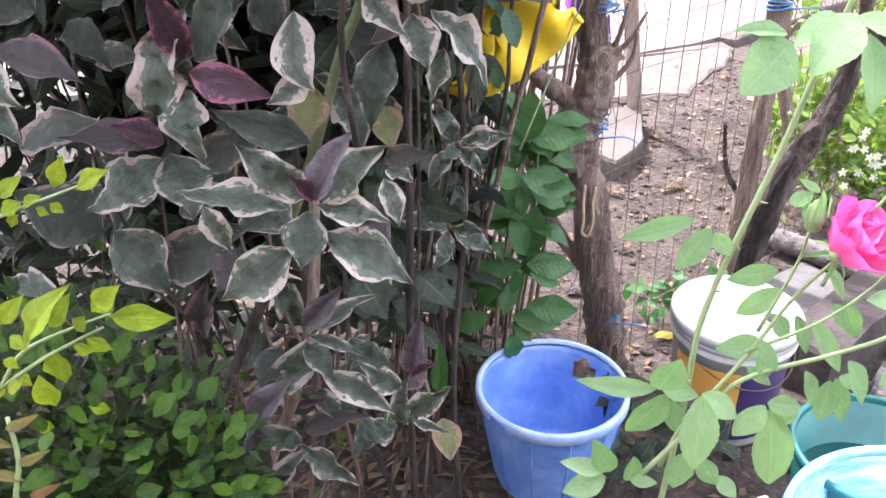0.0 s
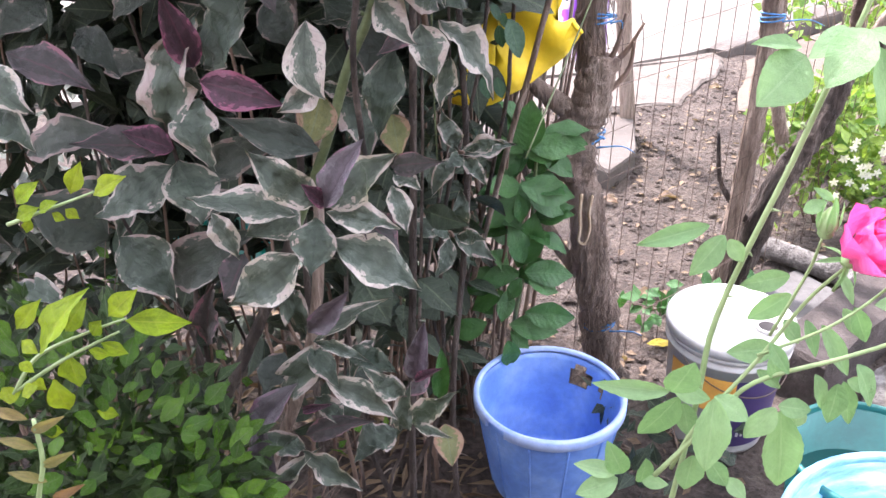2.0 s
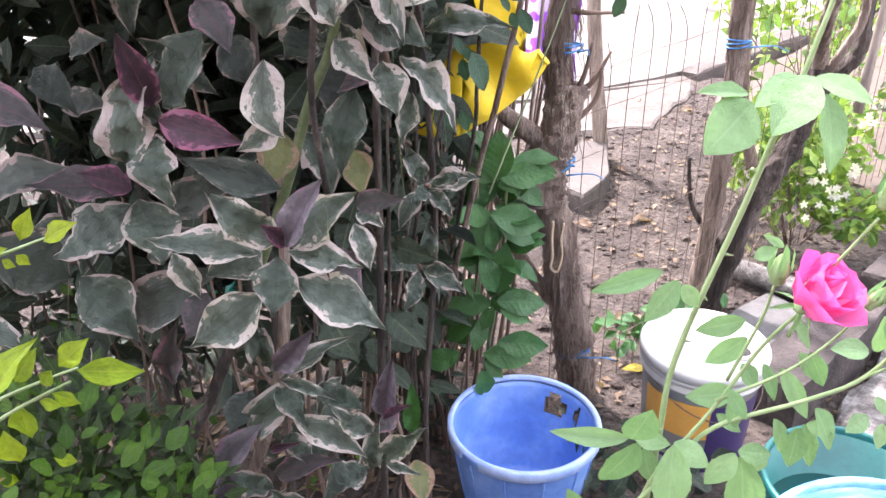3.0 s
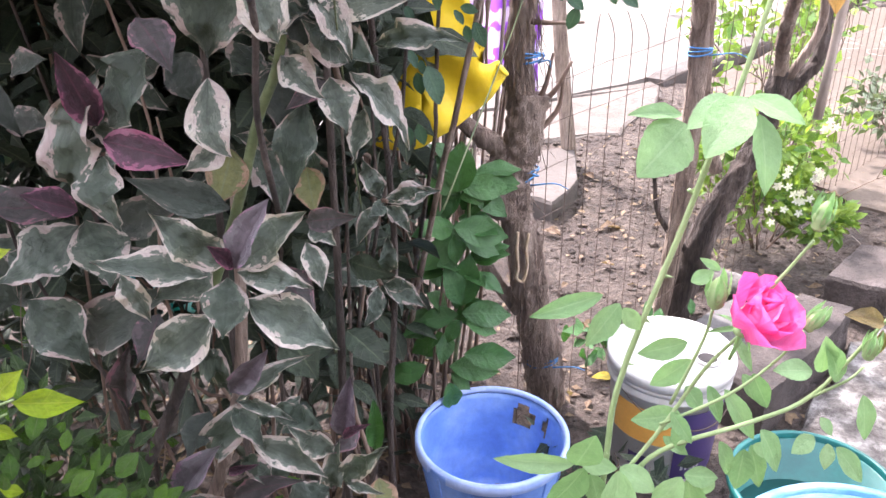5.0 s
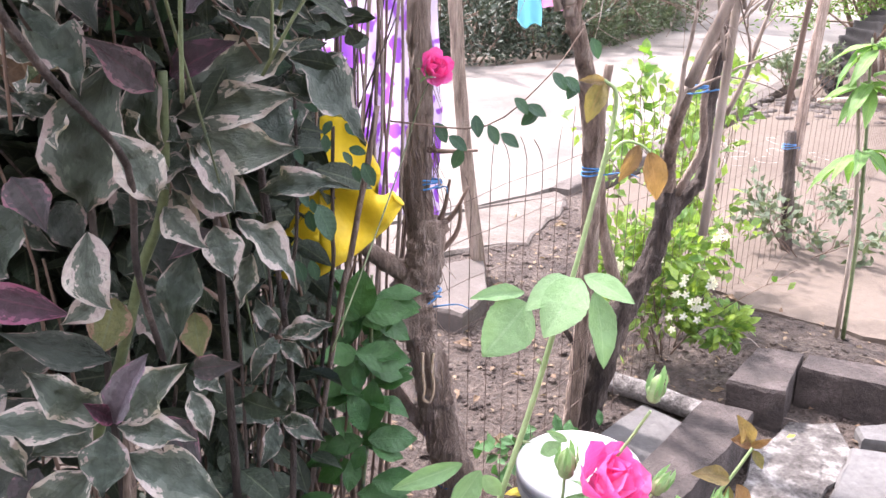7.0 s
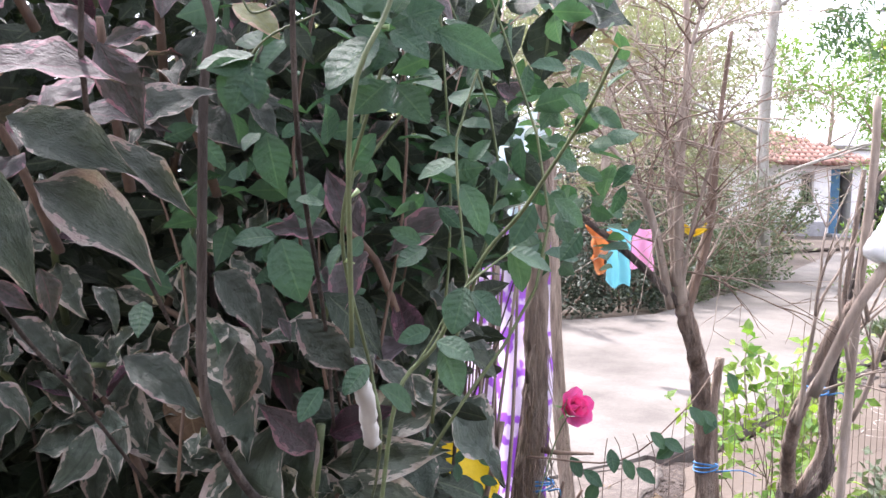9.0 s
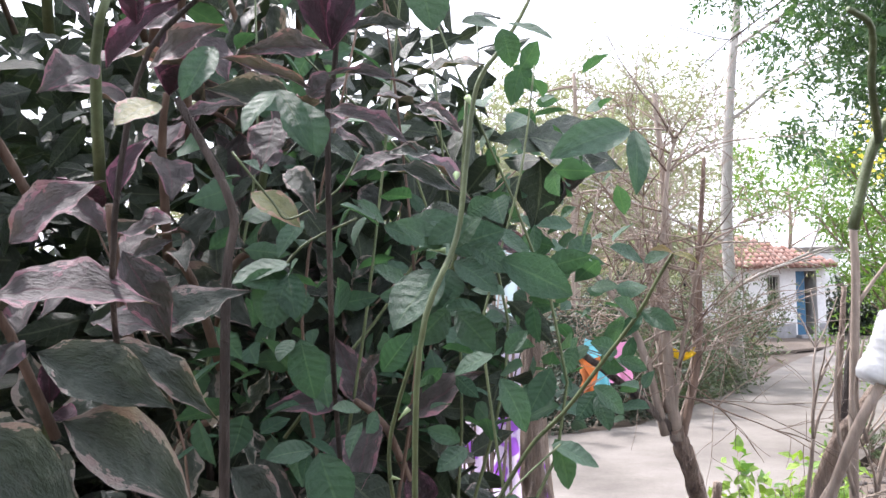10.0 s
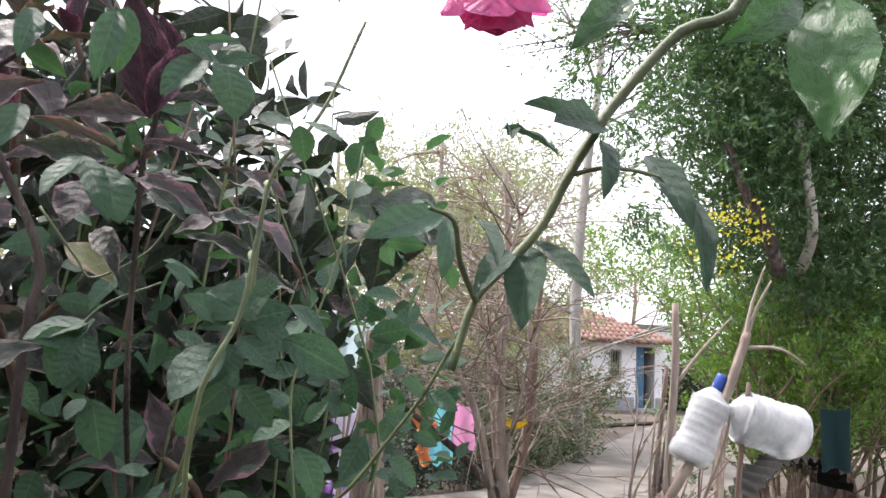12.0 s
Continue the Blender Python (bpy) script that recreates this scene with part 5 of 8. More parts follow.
ROS = [leaf_mesh("leaflet", ROSE_LEAF, 0.50, 0.44, 0.08 + 0.1 * k, 0.12, 0.012, 0.02, 20, 4, seed=k + 1, tip=0.9, wavy=0.012, root=0.7) for k in range(2)]
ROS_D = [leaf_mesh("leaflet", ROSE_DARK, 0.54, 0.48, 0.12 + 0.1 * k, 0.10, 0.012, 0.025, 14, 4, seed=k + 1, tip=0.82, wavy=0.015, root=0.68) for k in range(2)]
ROS_R = [leaf_mesh("leaflet", ROSE_RED, 0.42, 0.42, 0.3, 0.2, 0.02, 0.03, 10, 4, seed=3)]
SHR = [leaf_mesh("shrub_leaf", SHRUB_LEAF, 0.52, 0.5, 0.15, 0.12, 0.015, 0, 6, 2, seed=k) for k in range(2)]
MAN = [leaf_mesh("mango_leaf", MANGO, 0.24, 0.45, 0.3 + 0.2 * k, 0.2, 0.02, 0, 10, 4, seed=k) for k in range(2)]
DRY = [leaf_mesh("dry_leaf", DRYLEAF, 0.5, 0.5, 0.1 + 0.2 * k, 0.3, 0.06, 0, 7, 4, seed=k) for k in range(2)]
FALLEN = leaf_mesh("fallen_leaf", YELLOWLEAF, 0.45, 0.5, 0.05, 0.08, 0.03, 0, 6, 4, seed=4)
SIGHT = Vector((0.05, -0.78, 0.62))


def put(plant, shapes, base, way, length, face=SIGHT, tilt=0.0, wide=1.0, name="leaf"):
    return piece(name, rng.choice(shapes), plant, leaf_pose(base, way, length, face, tilt, wide))


def leaf(plant, shapes, base, tip, tilt=0.0, wide=1.0):
    """One leaf from base to tip."""
    a, b = Vector(base), Vector(tip)
    return put(plant, shapes, a, b - a, (b - a).length * 1.08, SIGHT, math.radians(tilt), wide)


def sprig(plant, at, way, size, pairs=4, shapes=None, young=True, gap=0.25, stem=None):
    """A shoot of the croton: crossed pairs of leaves, upright young ones at the end."""
    at, way = Vector(at), Vector(way).normalized()
    side = way.orthogonal().normalized()
    spin = rng.uniform(0, 3.14)
    for k in range(pairs):
        open_ = 0.35 + 0.28 * k
        p = at - way * (k * gap * size)
        for s in (0, math.pi):
            out = Matrix.Rotation(spin + k * 1.571 + s + rng.uniform(-0.25, 0.25), 3, way) @ side
            d = (way * math.cos(open_ + 0.3) + out * math.sin(open_ + 0.3) + Vector((0, 0, -0.08 * k))).normalized()
            pick = (CRO_Y if young and k == 0 else shapes or (CRO_P if rng.random() < 0.22 else CRO))
            put(plant, pick, p + out * 0.006, d, size * (0.62 + 0.13 * min(k, 3)) * rng.uniform(0.85, 1.12), way + UP * 0.2 + out * 0.1, rng.uniform(-0.3, 0.3))
    limb("twig", plant, [at, at - way * pairs * gap * size * 0.6, at - way * pairs * gap * size * 1.2 + Vector((0, 0.03, -0.05))], 0.0028, 0.0045, GREEN_STEM if rng.random() < 0.4 else TWIG, 6, 0.1, 2)


# ---- the croton hedge ----
def hedge_front(x):
    return 0.83 + 2.6 * max(0.0, x - 0.04)


def croton(x0, x1, n, low, high, label, seed, stems, inner=900):
    r = random.Random(seed)
    h = thing("croton_bush", ((x0 + x1) / 2, hedge_front((x0 + x1) / 2) + 0.35, G), label, "bush", "croton hedge")
    for k in range(stems):
        x = r.uniform(x0, x1)
        y = max(hedge_front(x) + r.uniform(0.2, 0.8), 1.44 + 0.3 * r.random() if x > -0.01 else 0)
        z = r.uniform(0.9, high)
        lean = r.gauss(0, 0.09)
        limb("stem", h, [(x, y, G - 0.02), (x + lean * 0.2 + r.gauss(0, 0.02), y - 0.01, 0.28), (x + lean * 0.4 + r.gauss(0, 0.03), y - 0.02, 0.5), (x + lean * 0.6 + r.gauss(0, 0.03), y - 0.03, z * 0.6), (x + lean * 0.8 + r.gauss(0, 0.04), y - 0.04, z * 0.8), (x + lean + r.gauss(0, 0.05), y - 0.06, z)], r.uniform(0.0025, 0.0065), 0.002, r.choice((BARK_DARK, TWIG, TWIG)), 7, 0.2, 3)
    m = 0
    while m < n:
        x = r.uniform(x0, x1)
        d = abs(r.gauss(0.16, 0.2)) + 0.17
        z = r.triangular(low, high, low + (high - low) * 0.6)
        out = Vector((r.gauss(0.1, 0.5), -0.9, r.uniform(0.0, 0.9)))
        k = 3 if r.random() < 0.6 else 4
        # deeper leaves take the dark green, shade put into their colour
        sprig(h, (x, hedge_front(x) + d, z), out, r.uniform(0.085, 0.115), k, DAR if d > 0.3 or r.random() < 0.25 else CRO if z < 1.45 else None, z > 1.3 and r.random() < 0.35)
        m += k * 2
    # near-black leaf fill painting the dark gaps of the hedge
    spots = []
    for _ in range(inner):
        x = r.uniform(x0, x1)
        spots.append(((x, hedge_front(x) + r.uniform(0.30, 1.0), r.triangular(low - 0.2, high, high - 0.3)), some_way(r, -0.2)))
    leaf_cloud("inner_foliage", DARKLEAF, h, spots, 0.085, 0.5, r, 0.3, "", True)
    # low dark leaf fill added to cover bright ground behind the stems
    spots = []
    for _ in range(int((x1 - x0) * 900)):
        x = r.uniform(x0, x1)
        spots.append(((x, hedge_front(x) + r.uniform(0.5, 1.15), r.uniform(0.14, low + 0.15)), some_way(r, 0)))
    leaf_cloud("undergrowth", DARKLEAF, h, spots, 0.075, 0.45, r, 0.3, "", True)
    return h


H1 = croton(-0.62, -0.20, 180, 0.72, 1.65, "variegated croton bush with grey-green cream-edged leaves", 1, 20, 2600)
H2 = croton(-0.22, 0.05, 130, 0.62, 1.65, "variegated croton bush with pink-flushed leaves and bare stems", 2, 24, 1600)
croton(0.0, 0.09, 34, 1.2, 1.6, "thin end of the croton hedge with many bare stems", 3, 12, 120)
croton(-1.5, -0.6, 200, 0.5, 1.9, "dark shaded croton bush within the hedge", 4, 22, 3000)
for pts, a, b in (([(-0.36, 1.0, G), (-0.30, 0.95, 0.40), (-0.22, 0.93, 0.62), (-0.17, 0.93, 0.82), (-0.15, 0.95, 1.1)], 0.016, 0.010), ([(-0.05, 1.05, G), (-0.045, 1.0, 0.5), (-0.03, 0.97, 0.9), (-0.02, 0.95, 1.25)], 0.009, 0.007), ([(0.03, 1.15, G), (0.02, 1.12, 0.5), (0.045, 1.08, 0.9), (0.03, 1.0, 1.3)], 0.008, 0.006), ([(-0.22, 1.05, G), (-0.2, 1.0, 0.8), (-0.17, 0.96, 1.3), (-0.17, 0.9, 1.6)], 0.008, 0.005)):
    limb("stem", H2, pts, a * 0.8, b * 0.7, BARK if a > 0.01 else BARK_DARK, 9, 0.2, 5)
limb("stem", H2, [(-0.426, 0.97, 0.30), (-0.426, 0.96, 0.434), (-0.314, 0.93, 0.66), (-0.232, 0.9, 0.83), (-0.178, 0.87, 0.958)], 0.011, 0.008, BARK_DARK, 9, 0.2, 5)
limb("cane", H2, [(-0.178, 0.87, 0.958), (-0.139, 0.85, 1.049), (-0.107, 0.83, 1.131), (-0.083, 0.82, 1.201), (-0.046, 0.80, 1.286), (-0.03, 0.79, 1.42)], 0.0072, 0.005, GREEN_STEM, 9, 0.1, 5, label="thick green young cane")

# the hedge's crown, near the eye once the walk has risen
H5 = thing("croton_bush", (-0.1, 0.5, 1.2), "tall croton shoots with purple young leaves and twining stems", "bush", "croton hedge")
for pts, a, b in (([(-0.067, 0.80, 1.10), (-0.060, 0.72, 1.24), (-0.040, 0.66, 1.36), (-0.045, 0.52, 1.46), (-0.053, 0.46, 1.53), (-0.052, 0.45, 1.617), (-0.050, 0.45, 1.72), (-0.047, 0.45, 1.76), (-0.076, 0.45, 1.82)], 0.005, 0.003), ([(-0.02, 0.85, 1.35), (0.0, 0.6, 1.55), (0.012, 0.4, 1.68), (0.015, 0.36, 1.794), (0.018, 0.36, 1.81), (0.022, 0.36, 1.86)], 0.0022, 0.0016), ([(-0.12, 0.8, 1.4), (-0.1, 0.5, 1.6), (-0.08, 0.36, 1.7), (-0.06, 0.33, 1.8), (-0.03, 0.33, 1.84)], 0.0022, 0.0014), ([(-0.2, 0.85, 1.3), (-0.16, 0.55, 1.5), (-0.13, 0.36, 1.62), (-0.12, 0.33, 1.72)], 0.0022, 0.0014)):
    limb("stem", H5, pts, a * 0.75, b * 0.8, BARK_DARK, 8, 0.15, 5)
kr = random.Random(51)
for _ in range(40):
    x = kr.uniform(-0.6, 0.05)
    sprig(H5, (x, kr.uniform(0.6, 1.0), kr.uniform(1.6, 2.25)), (kr.gauss(0.1, 0.4), -0.6, kr.uniform(0.2, 1.2)), kr.uniform(0.085, 0.11), 3, CRO_P if kr.random() < 0.4 else CRO_D, kr.random() < 0.5)
# dark leaf fill painting the shade within the crown
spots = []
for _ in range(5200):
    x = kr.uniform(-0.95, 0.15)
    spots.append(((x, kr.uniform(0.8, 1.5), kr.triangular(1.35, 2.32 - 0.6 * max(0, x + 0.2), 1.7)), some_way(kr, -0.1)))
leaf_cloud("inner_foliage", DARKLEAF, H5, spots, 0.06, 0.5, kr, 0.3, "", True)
for _ in range(16):
    sprig(H5, (kr.uniform(-0.5, -0.06), kr.uniform(0.5, 0.75), kr.uniform(1.72, 2.05)), (kr.gauss(0.1, 0.5), -0.5, kr.uniform(0.3, 1.2)), kr.uniform(0.08, 0.10), 3, CRO_P, kr.random() < 0.6)

# pale shoots on the upper front of the hedge
for _ in range(15):
    x = kr.uniform(-0.6, 0.0)
    sprig(H2 if x > -0.22 else H1, (x, hedge_front(x) - kr.uniform(0.0, 0.08), kr.uniform(1.32, 1.62)), (kr.gauss(0.15, 0.5), -0.7, kr.uniform(0.2, 0.9)), kr.uniform(0.09, 0.115), 3, CRO_L if kr.random() < 0.6 else CRO, kr.random() < 0.3)

# glossy-leaved sapling in front of the trunk
S1 = thing("glossy_sapling", (0.17, 1.46, G), "young sapling with glossy bright green leaves", "sapling")
sr = random.Random(91)
for cx, cz, n in ((0.16, 0.86, 13), (0.16, 0.66, 13), (0.13, 0.52, 9), (0.15, 0.76, 6)):
    for _ in range(n):
        d = some_way(sr, 0.1)
        put(S1, GLO, (cx + d.x * 0.02, 1.46 + d.y * 0.02, cz + d.z * 0.03), (d.x, -abs(d.y) * 0.6, d.z * 0.7 + 0.1), sr.uniform(0.07, 0.10), SIGHT + UP * 0.5, sr.uniform(-0.4, 0.4))
limb("stem", S1, [(0.13, 1.5, G), (0.14, 1.47, 0.4), (0.165, 1.45, 0.62), (0.17, 1.44, 0.8), (0.175, 1.43, 0.93)], 0.006, 0.003, GREEN_STEM, 7, 0.1)

# ---- roses ----
R1 = thing("rose_bush", (0.22, 0.37, 0.3), "young pink rose bush with light green stems, buds and leaves", "rose")
R2 = thing("climbing_rose", (0.05, 0.44, 0.9), "climbing rose with dark green leaves over the hedge", "rose")
for pts, a, b in (
        ([(0.20, 0.40, G), (0.215, 0.38, 0.8), (0.227, 0.37, 1.084), (0.231, 0.37, 1.176), (0.258, 0.37, 1.286), (0.270, 0.37, 1.338), (0.278, 0.37, 1.367), (0.287, 0.37, 1.412), (0.294, 0.37, 1.450), (0.295, 0.37, 1.470), (0.288, 0.37, 1.477)], 0.0036, 0.0016),
        ([(0.290, 0.37, 1.430), (0.300, 0.37, 1.443), (0.310, 0.37, 1.442), (0.317, 0.37, 1.437)], 0.0015, 0.0010),
        ([(0.215, 0.36, 1.05), (0.224, 0.35, 1.098), (0.255, 0.35, 1.155), (0.275, 0.345, 1.205), (0.286, 0.327, 1.243)], 0.0026, 0.0018),
        ([(0.258, 0.345, 1.18), (0.27, 0.34, 1.23), (0.269, 0.33, 1.258)], 0.0018, 0.0014),
        ([(0.285, 0.335, 1.22), (0.294, 0.33, 1.26), (0.306, 0.325, 1.288), (0.312, 0.32, 1.305)], 0.0018, 0.0014),
        ([(0.202, 0.352, 1.05), (0.233, 0.35, 1.102), (0.257, 0.35, 1.138), (0.312, 0.35, 1.161), (0.346, 0.35, 1.181), (0.376, 0.35, 1.229), (0.392, 0.35, 1.258)], 0.003, 0.0016),
        ([(0.255, 0.35, 1.16), (0.29, 0.34, 1.19), (0.315, 0.34, 1.215), (0.322, 0.33, 1.242)], 0.0018, 0.0012),
        ([(0.346, 0.35, 1.18), (0.36, 0.34, 1.20), (0.368, 0.34, 1.21)], 0.0015, 0.0012)):
    limb("stem", R1, pts, a * 0.66, b * 0.6, ROSE_STEM, 8, 0.06, 5)
for pts, a, b in (
        ([(0.0, 1.1, 0.9), (0.01, 0.85, 1.25), (0.051, 0.46, 1.50), (0.049, 0.42, 1.559), (0.040, 0.36, 1.629), (0.045, 0.33, 1.666), (0.061, 0.30, 1.711), (0.068, 0.29, 1.727), (0.072, 0.28, 1.78)], 0.0024, 0.0014),
        ([(0.05, 0.47, 1.45), (0.061, 0.46, 1.537), (0.083, 0.45, 1.570), (0.096, 0.44, 1.598), (0.111, 0.42, 1.629), (0.126, 0.40, 1.650), (0.139, 0.375, 1.675), (0.150, 0.35, 1.698), (0.156, 0.335, 1.715), (0.159, 0.325, 1.724)], 0.0030, 0.0014),
        ([(0.125, 0.41, 1.632), (0.096, 0.4, 1.609), (0.081, 0.4, 1.582), (0.06, 0.4, 1.55)], 0.0012, 0.0009),
        ([(0.05, 0.3, 1.60), (0.053, 0.26, 1.691), (0.066, 0.26, 1.728), (0.070, 0.26, 1.754), (0.074, 0.26, 1.779), (0.084, 0.26, 1.794), (0.093, 0.26, 1.81), (0.104, 0.26, 1.84)], 0.0022, 0.0013),
        ([(-0.032, 0.38, 1.778), (-0.014, 0.38, 1.755), (-0.005, 0.38, 1.746), (0.018, 0.38, 1.76), (0.029, 0.38, 1.779)], 0.0013, 0.001),
        ([(-0.016, 0.37, 1.71), (0.001, 0.37, 1.732), (0.027, 0.37, 1.745)], 0.0013, 0.001),
        ([(0.106, 0.5, 1.58), (0.095, 0.5, 1.676), (0.099, 0.5, 1.708), (0.12, 0.5, 1.78), (0.131, 0.5, 1.85)], 0.002, 0.0012),
        ([(0.12, 0.8, 1.1), (0.20, 0.95, 1.25), (0.235, 1.0, 1.337), (0.252, 1.0, 1.375)], 0.0022, 0.0016)):
    limb("stem", R2, pts, a * 0.5, b * 0.5, GREEN_STEM, 8, 0.08, 5)
for pts, a, b in (
        ([(0.101, 0.075, 1.717), (0.104, 0.075, 1.727), (0.109, 0.075, 1.733), (0.114, 0.075, 1.739), (0.118, 0.075, 1.747), (0.122, 0.075, 1.754), (0.126, 0.075, 1.760), (0.135, 0.073, 1.771), (0.145, 0.07, 1.778), (0.157, 0.075, 1.82), (0.16, 0.12, 1.95), (0.15, 0.3, 2.12), (0.10, 0.6, 2.2)], 0.0006, 0.0012),
        ([(0.104, 0.074, 1.727), (0.100, 0.068, 1.732), (0.098, 0.064, 1.737), (0.094, 0.061, 1.738)], 0.0005, 0.0003),
        ([(0.118, 0.075, 1.747), (0.122, 0.073, 1.748), (0.127, 0.072, 1.748), (0.131, 0.071, 1.747)], 0.0004, 0.0003),
        ([(0.1035, 0.066, 1.7765), (0.106, 0.07, 1.79), (0.12, 0.09, 1.86), (0.155, 0.11, 1.94)], 0.0004, 0.0008)):
    limb("stem", R2, pts, a, b, GREEN_STEM, 7, 0.08, 4)
tr = random.Random(19)
for line, host in (([(0.227, 0.37, 1.084), (0.231, 0.37, 1.176), (0.252, 0.37, 1.256), (0.261, 0.37, 1.326)], R1), ([(0.04, 0.36, 1.629), (0.061, 0.30, 1.711), (0.072, 0.28, 1.78)], R2)):
    for p in curve_points(line, 5)[::2]:
        d = some_way(tr, -0.3)
        bm = bmesh.new()
        tube(bm, [p, p + d * 0.006 + Vector((0, 0, -0.001))], 0.0014, 0.0002, 5, 2, 0)
        part("thorn", bm, ROSE_STEM, host)

# white wrapping round the climbing rose's cane
w = thing("cane_wrap", (0.048, 0.42, 1.54), "crumpled white plastic wrapped round a rose cane", "wrapping")
bm = bmesh.new()
tube(bm, [(0.0495, 0.424, 1.520), (0.0485, 0.418, 1.530), (0.0475, 0.413, 1.542), (0.0455, 0.407, 1.553), (0.043, 0.402, 1.562)], 0.0042, 0.0052, 14, 3, 0.6, 4)
part("plastic", bm, WHITE_PLASTIC, w)

PET = [leaf_mesh("petal", PETAL, 1.0, 0.62, -(0.30 + 0.25 * k), 0.25, 0.05, 0, 8, 6, k, 0, 0.5) for k in range(3)]


def rose(at, way, size, label):
    """Petals in spirals round a heart, the outer ones open."""
    f = thing("rose_blossom", at, label, "flower", "rose blossoms")
    way, at = Vector(way).normalized(), Vector(at)
    side = way.orthogonal().normalized()
    r = random.Random(int(at.x * 1000))
    for ring, (n, open_, length) in enumerate(((4, 0.10, 0.8), (5, 0.28, 0.95), (6, 0.55, 1.0), (6, 0.95, 0.95))):
        for i in range(n):
            out = Matrix.Rotation(2 * math.pi * (i + 0.5 * ring) / n + r.uniform(-0.2, 0.2), 3, way) @ side
            o = open_ + r.uniform(-0.08, 0.08)
            put(f, [PET[2 - min(2, ring)]], at + out * 0.06 * size * (1 + ring), way * math.cos(o) + out * math.sin(o), size * length * 0.62, -out + way * 0.5, r.uniform(-0.2, 0.2), 0.95, "petal")
    bm = bmesh.new()
    bmesh.ops.create_icosphere(bm, subdivisions=2, radius=0.13 * size)
    bmesh.ops.translate(bm, verts=bm.verts, vec=at - way * 0.08 * size)
    part("hip", bm, ROSE_STEM, f, "green base of the flower")
    for i in range(5):
        out = Matrix.Rotation(2 * math.pi * i / 5, 3, way) @ side
        put(f, ROS, at - way * 0.08 * size, out * 0.9 - way * 0.45, size * 0.5, way, 0, 0.35, "sepal")


def bud(at, way, size):
    b = thing("rose_bud", at, "closed green rose bud", "bud", "rose buds")
    way, at = Vector(way).normalized(), Vector(at)
    q = way.to_track_quat("Z", "Y").to_matrix()
    bm = bmesh.new()
    lathe(bm, [(0, -0.62), (0.22, -0.6), (0.33, -0.45), (0.30, -0.3), (0.42, -0.05), (0.40, 0.2), (0.26, 0.5), (0.1, 0.75), (0, 0.85)], (0, 0, 0), 14)
    for v in bm.verts:
        v.co = at + (q @ (v.co * size))
    part("body", bm, ROSE_STEM, b)
    for i in range(5):
        a = 2 * math.pi * i / 5
        out = q @ Vector((math.cos(a), math.sin(a), 0))
        put(b, ROS, at + out * 0.33 * size - way * 0.3 * size, way + out * 0.12, size * 1.5, out, 0, 0.42, "sepal")


rose((0.287, 0.325, 1.249), (0.42, -0.42, 0.78), 0.040, "bright pink half-open rose blossom")
rose((0.250, 0.985, 1.385), (0.3, -0.7, 0.35), 0.038, "small deep pink rose blossom over the fence")
rose((0.103, 0.066, 1.7745), (0.1, 0.3, -0.7), 0.0135, "deep pink nodding rose blossom on the climber")
bud((0.268, 0.325, 1.270), (-0.05, -0.1, 1), 0.014)
bud((0.3135, 0.32, 1.318), (0.1, -0.1, 1), 0.012)
bud((0.324, 0.325, 1.252), (0.5, 0, 0.8), 0.011)
bud((0.369, 0.34, 1.222), (0.1, 0, 1), 0.011)

# thicket of the climbing rose behind its front shoots
spots = []
for _ in range(900):
    x = tr.uniform(-0.12, 0.28)
    y = tr.uniform(0.52, 1.15) + max(0, x) * 0.8
    z = tr.triangular(1.35, 2.0, 1.65)
    if x > 0.02 + 0.07 * y and z < 1.56 + 0.1 * (1 - y) or y < 0.85 and z < 1.56:
        continue
    spots.append(((x, y, z), some_way(tr, -0.2)))
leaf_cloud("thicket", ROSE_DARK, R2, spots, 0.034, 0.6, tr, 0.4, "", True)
for k in range(24):
    x, y, z = tr.uniform(-0.15, 0.12), tr.uniform(0.6, 1.2), tr.uniform(1.3, 1.6)
    limb("stem", R2, [(x, y, z), (x + tr.gauss(0.03, 0.05), y, z + 0.2), (x + tr.gauss(0.03, 0.05), y + tr.gauss(0, 0.05), z + tr.uniform(0.35, 0.6))], 0.0018, 0.0009, GREEN_STEM if k % 2 else TWIG, 5, 0.1)
# a thin leafy spray over the road
limb("stem", R2, [(0.20, 1.0, 1.32), (0.33, 1.05, 1.30), (0.42, 1.08, 1.36), (0.47, 1.1, 1.42)], 0.0014, 0.0007, TWIG, 5, 0.1)
for k in range(13):
    t = k / 12
    p = Vector((0.26 + 0.22 * t, 1.03 + 0.06 * t, 1.31 + 0.1 * t * t - 0.02 * (k % 3)))
    put(R2, ROS_D, p, (tr.gauss(0.2, 0.5), -0.2, -0.8 + 0.5 * (k % 2)), 0.032)

# ---- leaves that can be told apart ----
leaf(S1, GLO, (0.148, 1.423, 0.844), (0.155, 1.419, 0.941), -17, 1.2)
leaf(S1, GLO, (0.154, 1.429, 0.849), (0.246, 1.425, 0.857), 10, 1)
leaf(S1, GLO, (0.144, 1.452, 0.827), (0.091, 1.439, 0.883), 0, 1)
leaf(S1, GLO, (0.143, 1.467, 0.813), (0.107, 1.46, 0.779), -19, 1)
leaf(S1, GLO, (0.152, 1.433, 0.828), (0.211, 1.43, 0.835), -4, 1)
leaf(S1, GLO, (0.138, 1.391, 0.787), (0.242, 1.389, 0.764), 4, 1)
leaf(S1, GLO, (0.137, 1.403, 0.76), (0.148, 1.401, 0.694), -5, 0.8)
leaf(S1, GLO, (0.158, 1.431, 0.736), (0.233, 1.43, 0.71), -10, 1)
leaf(S1, GLO, (0.146, 1.499, 0.698), (0.092, 1.496, 0.752), 13, 1)
